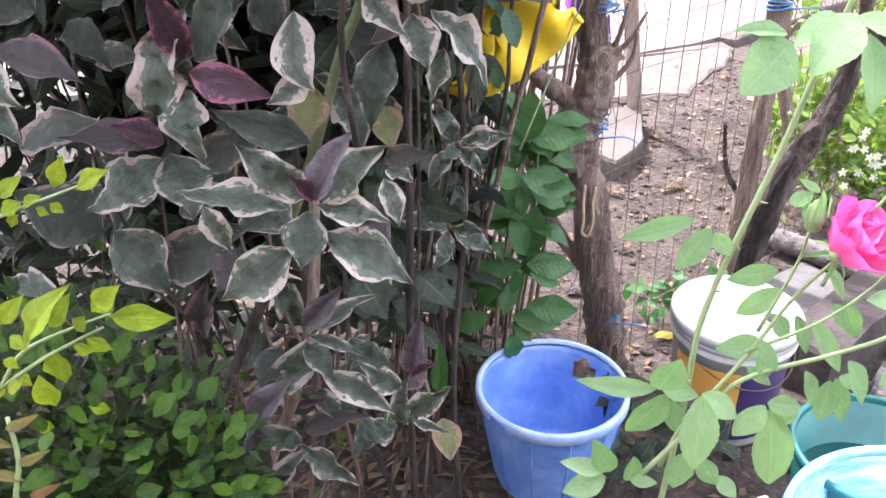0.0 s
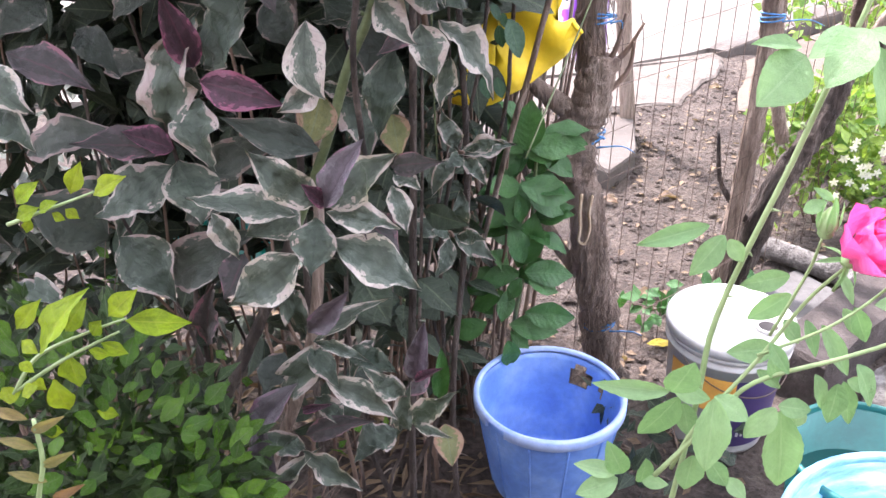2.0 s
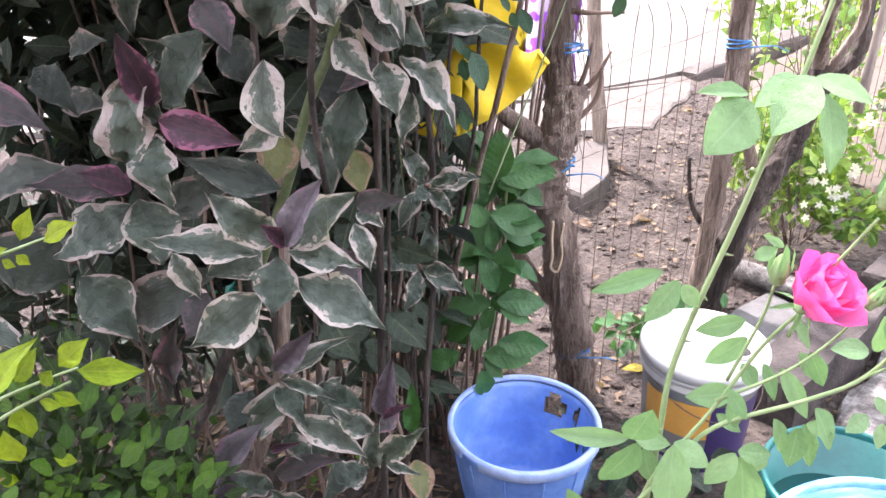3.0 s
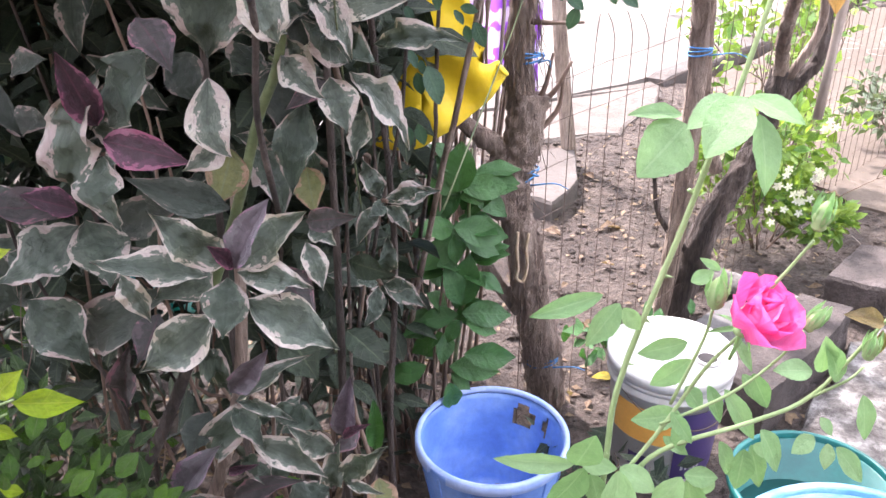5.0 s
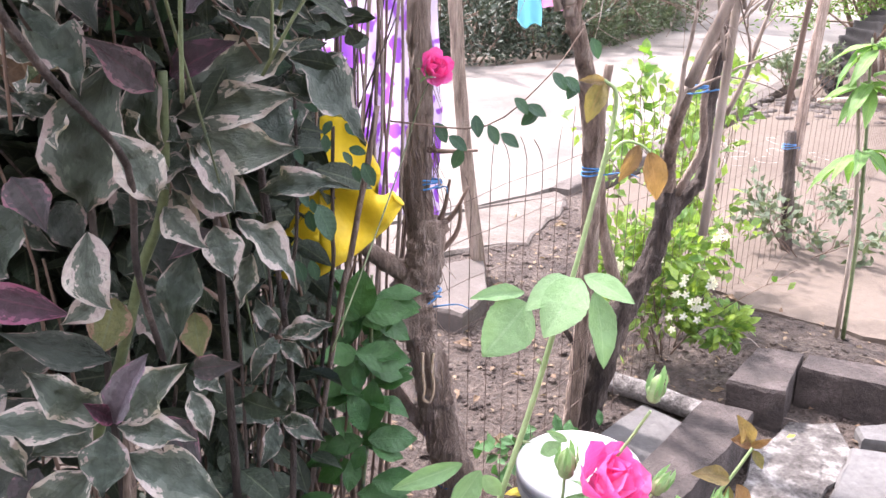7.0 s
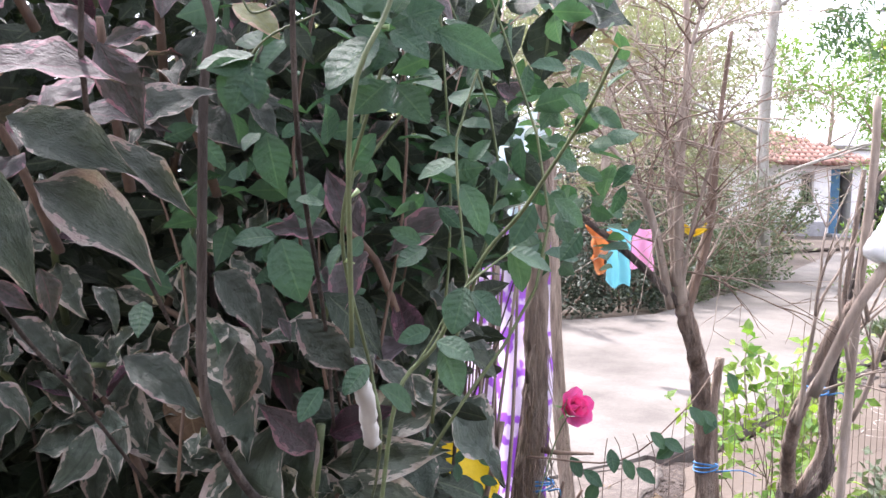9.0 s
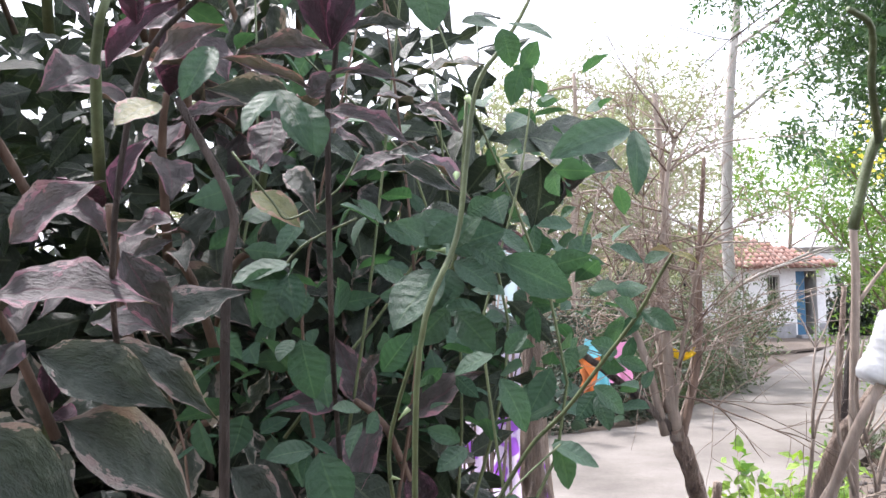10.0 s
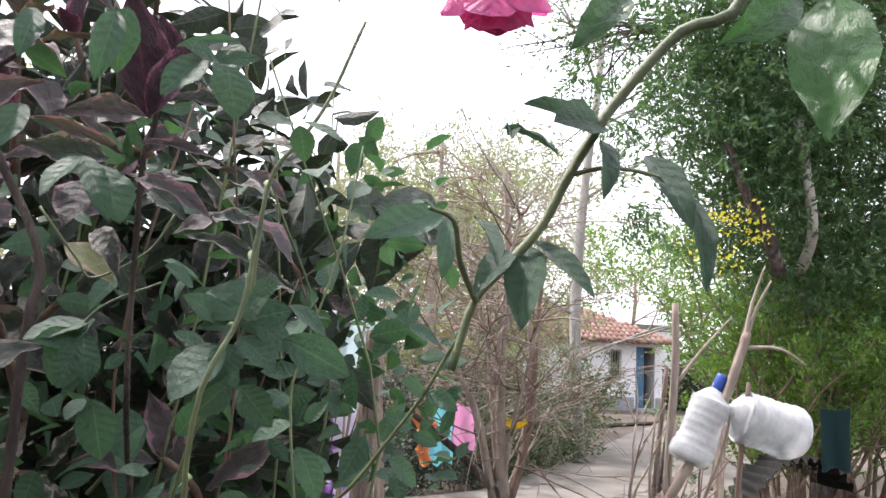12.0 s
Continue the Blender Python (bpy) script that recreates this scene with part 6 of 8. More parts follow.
leaf(S1, GLO, (0.153, 1.41, 0.6), (0.13, 1.4, 0.684), 15, 1)
leaf(S1, GLO, (0.156, 1.416, 0.593), (0.17, 1.413, 0.703), -17, 1)
leaf(S1, GLO, (0.156, 1.415, 0.575), (0.255, 1.409, 0.575), 1, 1)
leaf(S1, GLO, (0.149, 1.437, 0.559), (0.07, 1.43, 0.55), 0, 1)
leaf(S1, GLO, (0.15, 1.415, 0.561), (0.124, 1.401, 0.513), 12, 1)
leaf(S1, GLO, (0.164, 1.403, 0.561), (0.227, 1.393, 0.544), -11, 1)
leaf(S1, GLO, (0.161, 1.433, 0.461), (0.267, 1.431, 0.449), 12, 1)
leaf(S1, GLO, (0.129, 1.445, 0.42), (0.233, 1.436, 0.414), -18, 1)
leaf(S1, GLO, (0.133, 1.449, 0.398), (0.176, 1.436, 0.364), -2, 1)
leaf(S1, GLO, (0.127, 1.423, 0.393), (0.145, 1.421, 0.311), -7, 1)
leaf(S1, GLO, (0.081, 1.394, 0.46), (-0.001, 1.391, 0.424), -14, 1)
leaf(S1, GLO, (0.149, 1.465, 0.768), (0.228, 1.461, 0.755), 4, 1)
leaf(S1, GLO, (0.082, 1.462, 0.665), (0.124, 1.458, 0.615), -17, 1)
leaf(S1, GLO, (0.109, 1.468, 0.467), (0.06, 1.467, 0.429), -15, 1)
leaf(S1, GLO, (0.188, 1.469, 0.637), (0.16, 1.458, 0.588), 6, 1)
leaf(H5, CRO_D, (-0.092, 0.311, 1.69), (-0.041, 0.303, 1.674), 10, 1)
leaf(H5, CRO_D, (-0.085, 0.318, 1.663), (-0.027, 0.312, 1.646), 18, 1.1)
leaf(H5, CRO_D, (-0.095, 0.262, 1.669), (-0.048, 0.255, 1.642), 12, 1.1)
leaf(H5, CRO_P, (-0.126, 0.347, 1.712), (-0.061, 0.332, 1.727), -7, 1)
leaf(H5, CRO_D, (-0.08, 0.413, 1.691), (-0.041, 0.411, 1.725), 2, 1.1)
leaf(H5, CRO_P, (-0.088, 0.395, 1.733), (-0.065, 0.386, 1.691), -1, 1)
leaf(H5, CRO_P, (-0.107, 0.321, 1.733), (-0.079, 0.309, 1.763), 5, 1.3)
leaf(H5, CRO_Y, (0.018, 0.348, 1.817), (0.009, 0.332, 1.868), 5, 1.05)
leaf(H5, CRO_Y, (0.019, 0.337, 1.815), (0.039, 0.323, 1.853), 15, 0.81)
leaf(H5, CRO_D, (0.021, 0.351, 1.825), (0.053, 0.329, 1.829), -1, 0.62)
leaf(H5, CRO_P, (0.016, 0.362, 1.821), (-0.015, 0.338, 1.821), -7, 0.84)
leaf(H5, CRO_P, (0.01, 0.341, 1.798), (-0.025, 0.319, 1.812), -16, 0.35)
leaf(H5, CRO_D, (-0.002, 0.372, 1.802), (-0.029, 0.348, 1.803), -13, 1.07)
leaf(H5, CRO_P, (0.017, 0.331, 1.802), (0.055, 0.309, 1.801), 19, 0.37)
leaf(H5, CRO_D, (0.054, 0.372, 1.811), (0.082, 0.348, 1.815), -24, 0.65)
leaf(H5, CRO_P, (0.018, 0.32, 1.784), (0.053, 0.3, 1.777), -3, 0.71)
leaf(H5, CRO_P, (-0.007, 0.351, 1.788), (-0.012, 0.329, 1.766), 8, 1.33)
leaf(H5, CRO_D, (0.035, 0.372, 1.768), (0.082, 0.348, 1.761), 5, 0.45)
leaf(H5, CRO_D, (-0.036, 0.372, 1.86), (-0.059, 0.348, 1.851), 14, 1.46)
leaf(H5, CRO_P, (-0.033, 0.341, 1.844), (-0.011, 0.319, 1.84), -19, 0.55)
leaf(H5, CRO_Y, (-0.066, 0.348, 1.829), (-0.062, 0.332, 1.851), -3, 1.24)
leaf(H5, CRO_P, (-0.071, 0.382, 1.819), (-0.036, 0.358, 1.833), 11, 0.94)
leaf(H5, CRO_Y, (-0.086, 0.368, 1.815), (-0.056, 0.352, 1.846), 15, 0.73)
leaf(H5, CRO_D, (0.015, 0.372, 1.849), (0.035, 0.348, 1.848), 20, 1.19)
leaf(H5, CRO_Y, (0.026, 0.358, 1.842), (0.021, 0.342, 1.862), -22, 1.39)
leaf(H5, CRO_D, (-0.005, 0.372, 1.768), (0.01, 0.348, 1.757), 22, 0.90)
leaf(H5, YEL, (-0.046, 0.31, 1.786), (-0.055, 0.29, 1.778), 0, 1.30)
leaf(R2, ROS_D, (0.011, 0.289, 1.844), (0.01, 0.271, 1.816), -14, 0.59)
leaf(R2, ROS_D, (0.002, 0.3, 1.788), (-0.009, 0.28, 1.774), 21, 0.67)
leaf(R2, ROS_D, (0.003, 0.295, 1.787), (0.016, 0.275, 1.766), 4, 0.51)
leaf(R2, ROS_D, (0.052, 0.289, 1.83), (0.032, 0.271, 1.814), 22, 0.51)
leaf(R2, ROS_D, (0.058, 0.289, 1.836), (0.052, 0.271, 1.816), 3, 0.71)
leaf(R2, ROS_D, (0.059, 0.289, 1.837), (0.038, 0.271, 1.829), -14, 0.32)
leaf(R2, ROS_D, (0.05, 0.3, 1.829), (0.062, 0.28, 1.812), -14, 0.68)
leaf(R2, ROS_D, (-0.029, 0.331, 1.814), (-0.036, 0.309, 1.793), -9, 0.72)
leaf(R2, ROS_D, (-0.055, 0.331, 1.852), (-0.053, 0.309, 1.83), -21, 0.60)
leaf(R2, ROS_D, (-0.029, 0.331, 1.856), (-0.027, 0.309, 1.834), -17, 0.59)
leaf(H5, DAR, (0.23, 1.03, 1.897), (0.172, 0.97, 1.897), -16, 1.24)
leaf(H5, DAR, (0.231, 1.03, 1.847), (0.278, 0.97, 1.871), 8, 1.18)
leaf(H5, CRO_P, (0.053, 0.413, 1.807), (0.036, 0.387, 1.809), 13, 1.06)
leaf(H5, CRO_D, (0.049, 0.434, 1.802), (0.071, 0.406, 1.809), -20, 0.87)
leaf(H5, CRO_P, (-0.11, 0.414, 1.698), (-0.058, 0.4, 1.7), -20, 1)
leaf(H5, CRO_D, (-0.117, 0.45, 1.687), (-0.052, 0.442, 1.655), -8, 0.7)
leaf(H5, CRO_P, (-0.136, 0.428, 1.615), (-0.121, 0.427, 1.587), -5, 1)
leaf(H5, CRO_D, (-0.137, 0.503, 1.595), (-0.109, 0.497, 1.576), -18, 1)
leaf(H5, CRO_D, (-0.062, 0.514, 1.604), (-0.019, 0.505, 1.577), 16, 1.2)
leaf(H5, CRO_D, (-0.12, 0.506, 1.548), (-0.061, 0.491, 1.528), 0, 1)
leaf(H5, CRO_D, (-0.094, 0.565, 1.561), (-0.106, 0.558, 1.532), 13, 1.3)
leaf(H5, CRO_D, (-0.048, 0.52, 1.557), (-0.035, 0.517, 1.504), 7, 1.1)
leaf(H5, CRO_D, (-0.143, 0.493, 1.555), (-0.135, 0.485, 1.521), 18, 1)
leaf(H5, CRO_D, (-0.023, 0.603, 1.558), (0.021, 0.591, 1.517), 20, 1.2)
leaf(H5, CRO_P, (0.052, 0.576, 1.81), (0.12, 0.575, 1.78), -17, 1)
leaf(H5, CRO_P, (0.047, 0.559, 1.804), (0.009, 0.547, 1.796), 14, 1)
leaf(H5, CRO_P, (0.019, 0.501, 1.82), (-0.008, 0.493, 1.811), 14, 1)
leaf(H5, CRO_P, (-0.026, 0.545, 1.569), (-0.012, 0.541, 1.556), -3, 1)
leaf(H5, DAR, (0.198, 1.006, 1.897), (0.317, 0.997, 1.874), -1, 1.7)
leaf(H5, DAR, (0.214, 1.011, 1.873), (0.215, 0.996, 1.783), -3, 1.4)
leaf(H5, CRO_P, (0.26, 0.997, 1.875), (0.251, 0.987, 1.816), -1, 1)
leaf(H5, CRO_P, (0.149, 0.952, 1.775), (0.188, 0.939, 1.75), 7, 1.3)
leaf(H5, CRO_D, (0.037, 0.605, 1.527), (0.076, 0.595, 1.499), -21, 1)
leaf(H5, YEL, (-0.045, 0.498, 1.773), (-0.014, 0.487, 1.757), -16, 1.3)
leaf(H5, DAR, (-0.019, 0.606, 1.83), (0.016, 0.605, 1.808), -17, 1)
leaf(H5, CRO_D, (-0.189, 0.504, 1.573), (-0.151, 0.493, 1.553), 20, 1)
leaf(H5, CRO_P, (-0.175, 0.45, 1.604), (-0.151, 0.449, 1.588), 18, 1)
leaf(H5, DAR, (-0.005, 0.626, 1.576), (0.049, 0.613, 1.534), 4, 1)
leaf(H5, CRO_D, (-0.18, 0.459, 1.541), (-0.149, 0.457, 1.528), -11, 1)
leaf(H5, CRO_P, (0.055, 0.509, 1.828), (0.086, 0.5, 1.814), -3, 1)
leaf(H5, CRO_D, (0.065, 0.476, 1.791), (0.04, 0.466, 1.796), 0, 1)
leaf(H5, DAR, (0.054, 0.502, 1.756), (0.092, 0.497, 1.762), 2, 1)
leaf(H5, CRO_P, (-0.078, 0.377, 1.729), (-0.06, 0.376, 1.737), 6, 1)
leaf(H5, DAR, (-0.013, 0.496, 1.762), (0.005, 0.495, 1.738), 8, 1)
leaf(R2, ROS_D, (0.062, 0.276, 1.717), (0.051, 0.261, 1.703), 13, 1.2)
leaf(R2, ROS_D, (0.061, 0.271, 1.718), (0.044, 0.258, 1.703), 16, 1.2)
leaf(R2, ROS_D, (0.062, 0.276, 1.726), (0.048, 0.267, 1.735), -4, 1)
leaf(R2, ROS_D, (0.065, 0.277, 1.726), (0.074, 0.27, 1.737), -16, 1.3)
leaf(R2, ROS_D, (0.065, 0.288, 1.726), (0.083, 0.282, 1.733), 21, 1.2)
leaf(R2, ROS_D, (0.066, 0.272, 1.721), (0.079, 0.261, 1.713), 1, 1)
leaf(R2, ROS_D, (0.085, 0.333, 1.736), (0.103, 0.33, 1.726), -16, 0.9)
leaf(R2, ROS_D, (0.059, 0.288, 1.705), (0.043, 0.276, 1.711), -13, 1)
leaf(R2, ROS_D, (-0.004, 0.37, 1.725), (-0.027, 0.357, 1.719), 21, 1)
leaf(R2, ROS_D, (-0.007, 0.368, 1.722), (-0.013, 0.355, 1.699), -5, 1.2)
leaf(R2, ROS_D, (-0.004, 0.362, 1.72), (-0, 0.35, 1.702), 9, 1)
leaf(R2, ROS_D, (-0.002, 0.387, 1.689), (0.005, 0.377, 1.664), 6, 1.1)
leaf(R2, ROS_D, (-0.006, 0.388, 1.689), (-0.011, 0.375, 1.683), 17, 1)
leaf(R2, ROS_D, (0.004, 0.381, 1.638), (-0.016, 0.375, 1.638), 3, 1)
leaf(R2, ROS_D, (0.007, 0.378, 1.637), (0.018, 0.366, 1.61), 9, 1.2)
leaf(R2, ROS_D, (0.002, 0.379, 1.637), (-0, 0.374, 1.627), 2, 1)
leaf(R2, ROS_D, (0.025, 0.398, 1.654), (0.014, 0.388, 1.657), 11, 1)
leaf(R2, ROS_D, (0.036, 0.406, 1.671), (0.049, 0.398, 1.689), 19, 1)
leaf(R2, ROS_D, (0.093, 0.42, 1.677), (0.072, 0.419, 1.671), 18, 1)
leaf(R2, ROS_D, (0.1, 0.426, 1.677), (0.109, 0.42, 1.689), -4, 1)
leaf(R2, ROS_D, (0.096, 0.418, 1.665), (0.111, 0.411, 1.641), -12, 1)
leaf(R2, ROS_D, (0.078, 0.413, 1.631), (0.063, 0.404, 1.623), 3, 1)
leaf(R2, ROS_D, (0.075, 0.421, 1.633), (0.059, 0.419, 1.64), -15, 1)
leaf(R2, ROS_D, (0.098, 0.384, 1.614), (0.092, 0.372, 1.594), 3, 1.2)
leaf(R2, ROS_D, (0.101, 0.381, 1.612), (0.118, 0.379, 1.598), -15, 1.2)
leaf(R2, ROS_D, (0.084, 0.364, 1.59), (0.102, 0.357, 1.586), -14, 1.2)
leaf(R2, ROS_D, (0.086, 0.364, 1.587), (0.097, 0.36, 1.566), -20, 1.2)
leaf(R2, ROS_D, (0.081, 0.363, 1.596), (0.067, 0.356, 1.592), -10, 1)
leaf(R2, ROS_D, (0.121, 0.414, 1.631), (0.145, 0.413, 1.622), -22, 1)
leaf(R2, ROS_D, (0.124, 0.42, 1.633), (0.133, 0.416, 1.609), -14, 1)
leaf(R2, ROS_D, (0.149, 0.44, 1.657), (0.168, 0.44, 1.644), -3, 1)
leaf(R2, ROS_D, (0.154, 0.455, 1.65), (0.159, 0.445, 1.634), -3, 1)
leaf(R2, ROS_D, (0.022, 0.418, 1.553), (0.011, 0.407, 1.538), 9, 1)
leaf(R2, ROS_D, (0.048, 0.405, 1.569), (0.037, 0.393, 1.557), 2, 1)
leaf(R2, ROS_D, (0.072, 0.39, 1.549), (0.061, 0.376, 1.565), 16, 1)
leaf(R2, ROS_D, (0.165, 0.392, 1.723), (0.149, 0.382, 1.731), 7, 1)
leaf(R2, ROS_D, (0.167, 0.397, 1.723), (0.176, 0.39, 1.728), 6, 1)
leaf(R2, ROS_D, (0.158, 0.42, 1.677), (0.144, 0.409, 1.683), -20, 1)
leaf(R2, ROS_D, (0.157, 0.412, 1.674), (0.17, 0.409, 1.669), 17, 1)
leaf(R2, ROS_D, (0.071, 0.269, 1.735), (0.057, 0.267, 1.728), -8, 1)
leaf(R2, ROS_D, (0.07, 0.261, 1.736), (0.078, 0.259, 1.741), 10, 1.4)
leaf(R2, ROS_D, (0.072, 0.283, 1.728), (0.053, 0.272, 1.735), 18, 1)
leaf(R2, ROS_D, (0.072, 0.272, 1.726), (0.085, 0.271, 1.718), 5, 1.2)
leaf(R2, ROS_D, (0.082, 0.272, 1.721), (0.106, 0.27, 1.71), 17, 1)
leaf(R2, ROS_D, (0.065, 0.273, 1.718), (0.06, 0.261, 1.708), -5, 1.3)
leaf(R2, ROS_D, (0.061, 0.272, 1.708), (0.046, 0.27, 1.707), 14, 1)
leaf(R2, ROS_D, (0.064, 0.286, 1.704), (0.052, 0.281, 1.693), -12, 1.3)
leaf(R2, ROS_D, (0.067, 0.286, 1.703), (0.079, 0.278, 1.69), 17, 1.1)
leaf(R2, ROS_D, (-0.005, 0.365, 1.717), (-0.02, 0.352, 1.718), -11, 1)
leaf(R2, ROS_D, (-0.005, 0.357, 1.715), (-0.01, 0.351, 1.697), -12, 1.2)
leaf(R2, ROS_D, (-0.005, 0.37, 1.717), (-0.001, 0.358, 1.726), -2, 1)
leaf(R2, ROS_D, (-0.002, 0.365, 1.715), (0.001, 0.356, 1.7), -18, 1)
leaf(R2, ROS_D, (0.002, 0.327, 1.79), (-0.01, 0.312, 1.787), -13, 1)
leaf(R2, ROS_D, (0.004, 0.322, 1.789), (0.016, 0.308, 1.767), -7, 1.1)
leaf(R2, ROS_D, (0.014, 0.295, 1.848), (0.01, 0.293, 1.823), 10, 1.1)
leaf(R2, ROS_D, (0.05, 0.256, 1.819), (0.035, 0.246, 1.805), 3, 1)
leaf(R2, ROS_D, (0.052, 0.26, 1.819), (0.043, 0.248, 1.82), -19, 1)
leaf(R2, ROS_D, (0.053, 0.254, 1.816), (0.066, 0.253, 1.82), 10, 1)
leaf(R2, ROS_D, (0.055, 0.268, 1.82), (0.06, 0.258, 1.8), -10, 1.2)
leaf(R2, ROS_D, (0.08, 0.246, 1.795), (0.069, 0.238, 1.795), 3, 1)
leaf(R2, ROS_D, (0.083, 0.25, 1.797), (0.096, 0.24, 1.791), -17, 0.7)
leaf(R2, ROS_D, (0.082, 0.252, 1.796), (0.085, 0.25, 1.784), 7, 1.2)
leaf(R2, ROS_D, (0.038, 0.409, 1.746), (0.027, 0.396, 1.756), 4, 1)
leaf(R2, ROS_D, (0.038, 0.407, 1.744), (0.058, 0.406, 1.736), 9, 1)
leaf(R2, ROS_D, (0.048, 0.353, 1.74), (0.074, 0.348, 1.742), -8, 1)
leaf(R2, ROS_D, (0.05, 0.372, 1.713), (0.036, 0.365, 1.723), 11, 1)
leaf(R2, ROS_D, (0.053, 0.354, 1.714), (0.064, 0.341, 1.702), 9, 1)
leaf(R1, ROS, (0.214, 0.361, 1.249), (0.173, 0.355, 1.238), -11, 0.54)
leaf(R1, ROS, (0.226, 0.367, 1.239), (0.207, 0.356, 1.217), -12, 0.97)
leaf(R1, ROS, (0.227, 0.362, 1.239), (0.238, 0.361, 1.224), 17, 1.07)
leaf(R1, ROS, (0.267, 0.357, 1.217), (0.239, 0.355, 1.21), -22, 0.90)
leaf(R1, ROS, (0.275, 0.369, 1.196), (0.252, 0.369, 1.174), -9, 0.87)
leaf(R1, ROS, (0.274, 0.369, 1.152), (0.243, 0.366, 1.15), -12, 0.99)
leaf(R1, ROS, (0.259, 0.345, 1.174), (0.27, 0.332, 1.16), 12, 0.78)
leaf(R1, ROS, (0.287, 0.366, 1.178), (0.296, 0.357, 1.156), -11, 0.78)
leaf(R1, ROS, (0.299, 0.368, 1.173), (0.32, 0.358, 1.141), 2, 0.62)
leaf(R1, ROS, (0.292, 0.345, 1.15), (0.303, 0.34, 1.125), -12, 0.77)
leaf(R1, ROS, (0.323, 0.368, 1.127), (0.334, 0.364, 1.093), -1, 0.71)
leaf(R1, ROS, (0.317, 0.346, 1.158), (0.333, 0.337, 1.132), -22, 1.01)
leaf(R1, ROS, (0.204, 0.356, 1.123), (0.154, 0.346, 1.135), -18, 0.48)
leaf(R1, ROS, (0.203, 0.346, 1.131), (0.211, 0.334, 1.161), 8, 1.25)
leaf(R1, ROS, (0.208, 0.359, 1.122), (0.232, 0.357, 1.117), 8, 0.95)
leaf(R1, ROS, (0.212, 0.36, 1.116), (0.191, 0.359, 1.076), -21, 0.96)
leaf(R1, ROS, (0.218, 0.368, 1.104), (0.225, 0.363, 1.079), 3, 1.04)
leaf(R1, ROS, (0.228, 0.336, 1.135), (0.229, 0.325, 1.082), 1, 0.85)
leaf(R1, ROS, (0.232, 0.348, 1.127), (0.252, 0.336, 1.118), 6, 1.22)
leaf(R1, ROS, (0.269, 0.337, 1.128), (0.253, 0.334, 1.104), -10, 1.15)
leaf(R1, ROS, (0.271, 0.339, 1.128), (0.292, 0.336, 1.127), 7, 1.17)
leaf(R1, ROS, (0.277, 0.347, 1.118), (0.291, 0.342, 1.043), 11, 0.65)
leaf(R1, ROS, (0.176, 0.36, 1.043), (0.148, 0.354, 1.057), 15, 0.75)
leaf(R1, ROS, (0.178, 0.36, 1.038), (0.149, 0.349, 1.031), -4, 1.07)
leaf(R1, ROS, (0.181, 0.36, 1.043), (0.168, 0.347, 1.077), -17, 0.82)
leaf(R1, ROS, (0.195, 0.36, 1.037), (0.212, 0.353, 1.04), 1, 0.97)
leaf(R1, ROS, (0.195, 0.36, 1.035), (0.196, 0.355, 1.06), 22, 1.08)
leaf(R1, ROS, (0.229, 0.36, 1.063), (0.227, 0.356, 1.033), -2, 1.25)
leaf(R1, ROS, (0.241, 0.36, 1.059), (0.253, 0.349, 1.044), 18, 1.24)
leaf(R1, ROS, (0.256, 0.36, 1.042), (0.268, 0.35, 1.033), 8, 1.25)
leaf(R1, ROS, (0.303, 0.341, 1.205), (0.316, 0.34, 1.18), 16, 0.76)
leaf(R1, ROS, (0.266, 0.354, 1.161), (0.271, 0.348, 1.14), -7, 1.11)
leaf(R1, ROS, (0.271, 0.361, 1.181), (0.282, 0.356, 1.167), -6, 1.25)
leaf(R1, ROS, (0.295, 0.351, 1.115), (0.285, 0.345, 1.104), -19, 1.25)
leaf(R1, ROS, (0.264, 0.369, 1.134), (0.279, 0.36, 1.126), 9, 0.83)
leaf(R1, ROS, (0.253, 0.325, 1.278), (0.264, 0.325, 1.284), 4, 1.21)
leaf(R1, ROS, (0.27, 0.325, 1.28), (0.268, 0.325, 1.268), -13, 1.22)
leaf(R1, ROS, (0.268, 0.325, 1.285), (0.257, 0.325, 1.292), -13, 0.68)
leaf(R2, ROS_R, (0.159, 0.325, 1.724), (0.150, 0.318, 1.728), 10, 0.8)
leaf(R2, ROS_R, (0.159, 0.325, 1.724), (0.168, 0.318, 1.722), -10, 0.8)
leaf(R2, ROS_D, (0.151, 0.348, 1.70), (0.164, 0.34, 1.694), 12, 1.0)
leaf(R2, ROS_D, (0.150, 0.35, 1.698), (0.141, 0.34, 1.706), -12, 1.0)
leaf(R1, ROS_R, (0.316, 0.37, 1.438), (0.323, 0.362, 1.412), 8, 1.1)
leaf(R1, ROS_R, (0.310, 0.37, 1.442), (0.300, 0.362, 1.424), -8, 0.9)
leaf(R1, ROS_R, (0.288, 0.37, 1.477), (0.278, 0.362, 1.458), 10, 1.1)
leaf(R1, ROS_R, (0.289, 0.37, 1.476), (0.276, 0.362, 1.480), -10, 0.8)
leaf(R1, ROS_R, (0.388, 0.35, 1.256), (0.381, 0.342, 1.279), -1, 1.08)
leaf(R1, ROS_R, (0.389, 0.35, 1.257), (0.396, 0.342, 1.265), 14, 0.83)
leaf(R1, ROS_R, (0.391, 0.35, 1.254), (0.396, 0.342, 1.246), 4, 1.17)
leaf(R1, ROS_R, (0.379, 0.35, 1.234), (0.357, 0.342, 1.247), 12, 1.00)
leaf(R1, ROS_R, (0.384, 0.35, 1.23), (0.391, 0.342, 1.211), -10, 1.27)
leaf(R1, ROS_R, (0.379, 0.35, 1.229), (0.376, 0.342, 1.214), 1, 0.91)
leaf(R1, ROS_R, (0.389, 0.35, 1.26), (0.377, 0.342, 1.268), -1, 1.33)
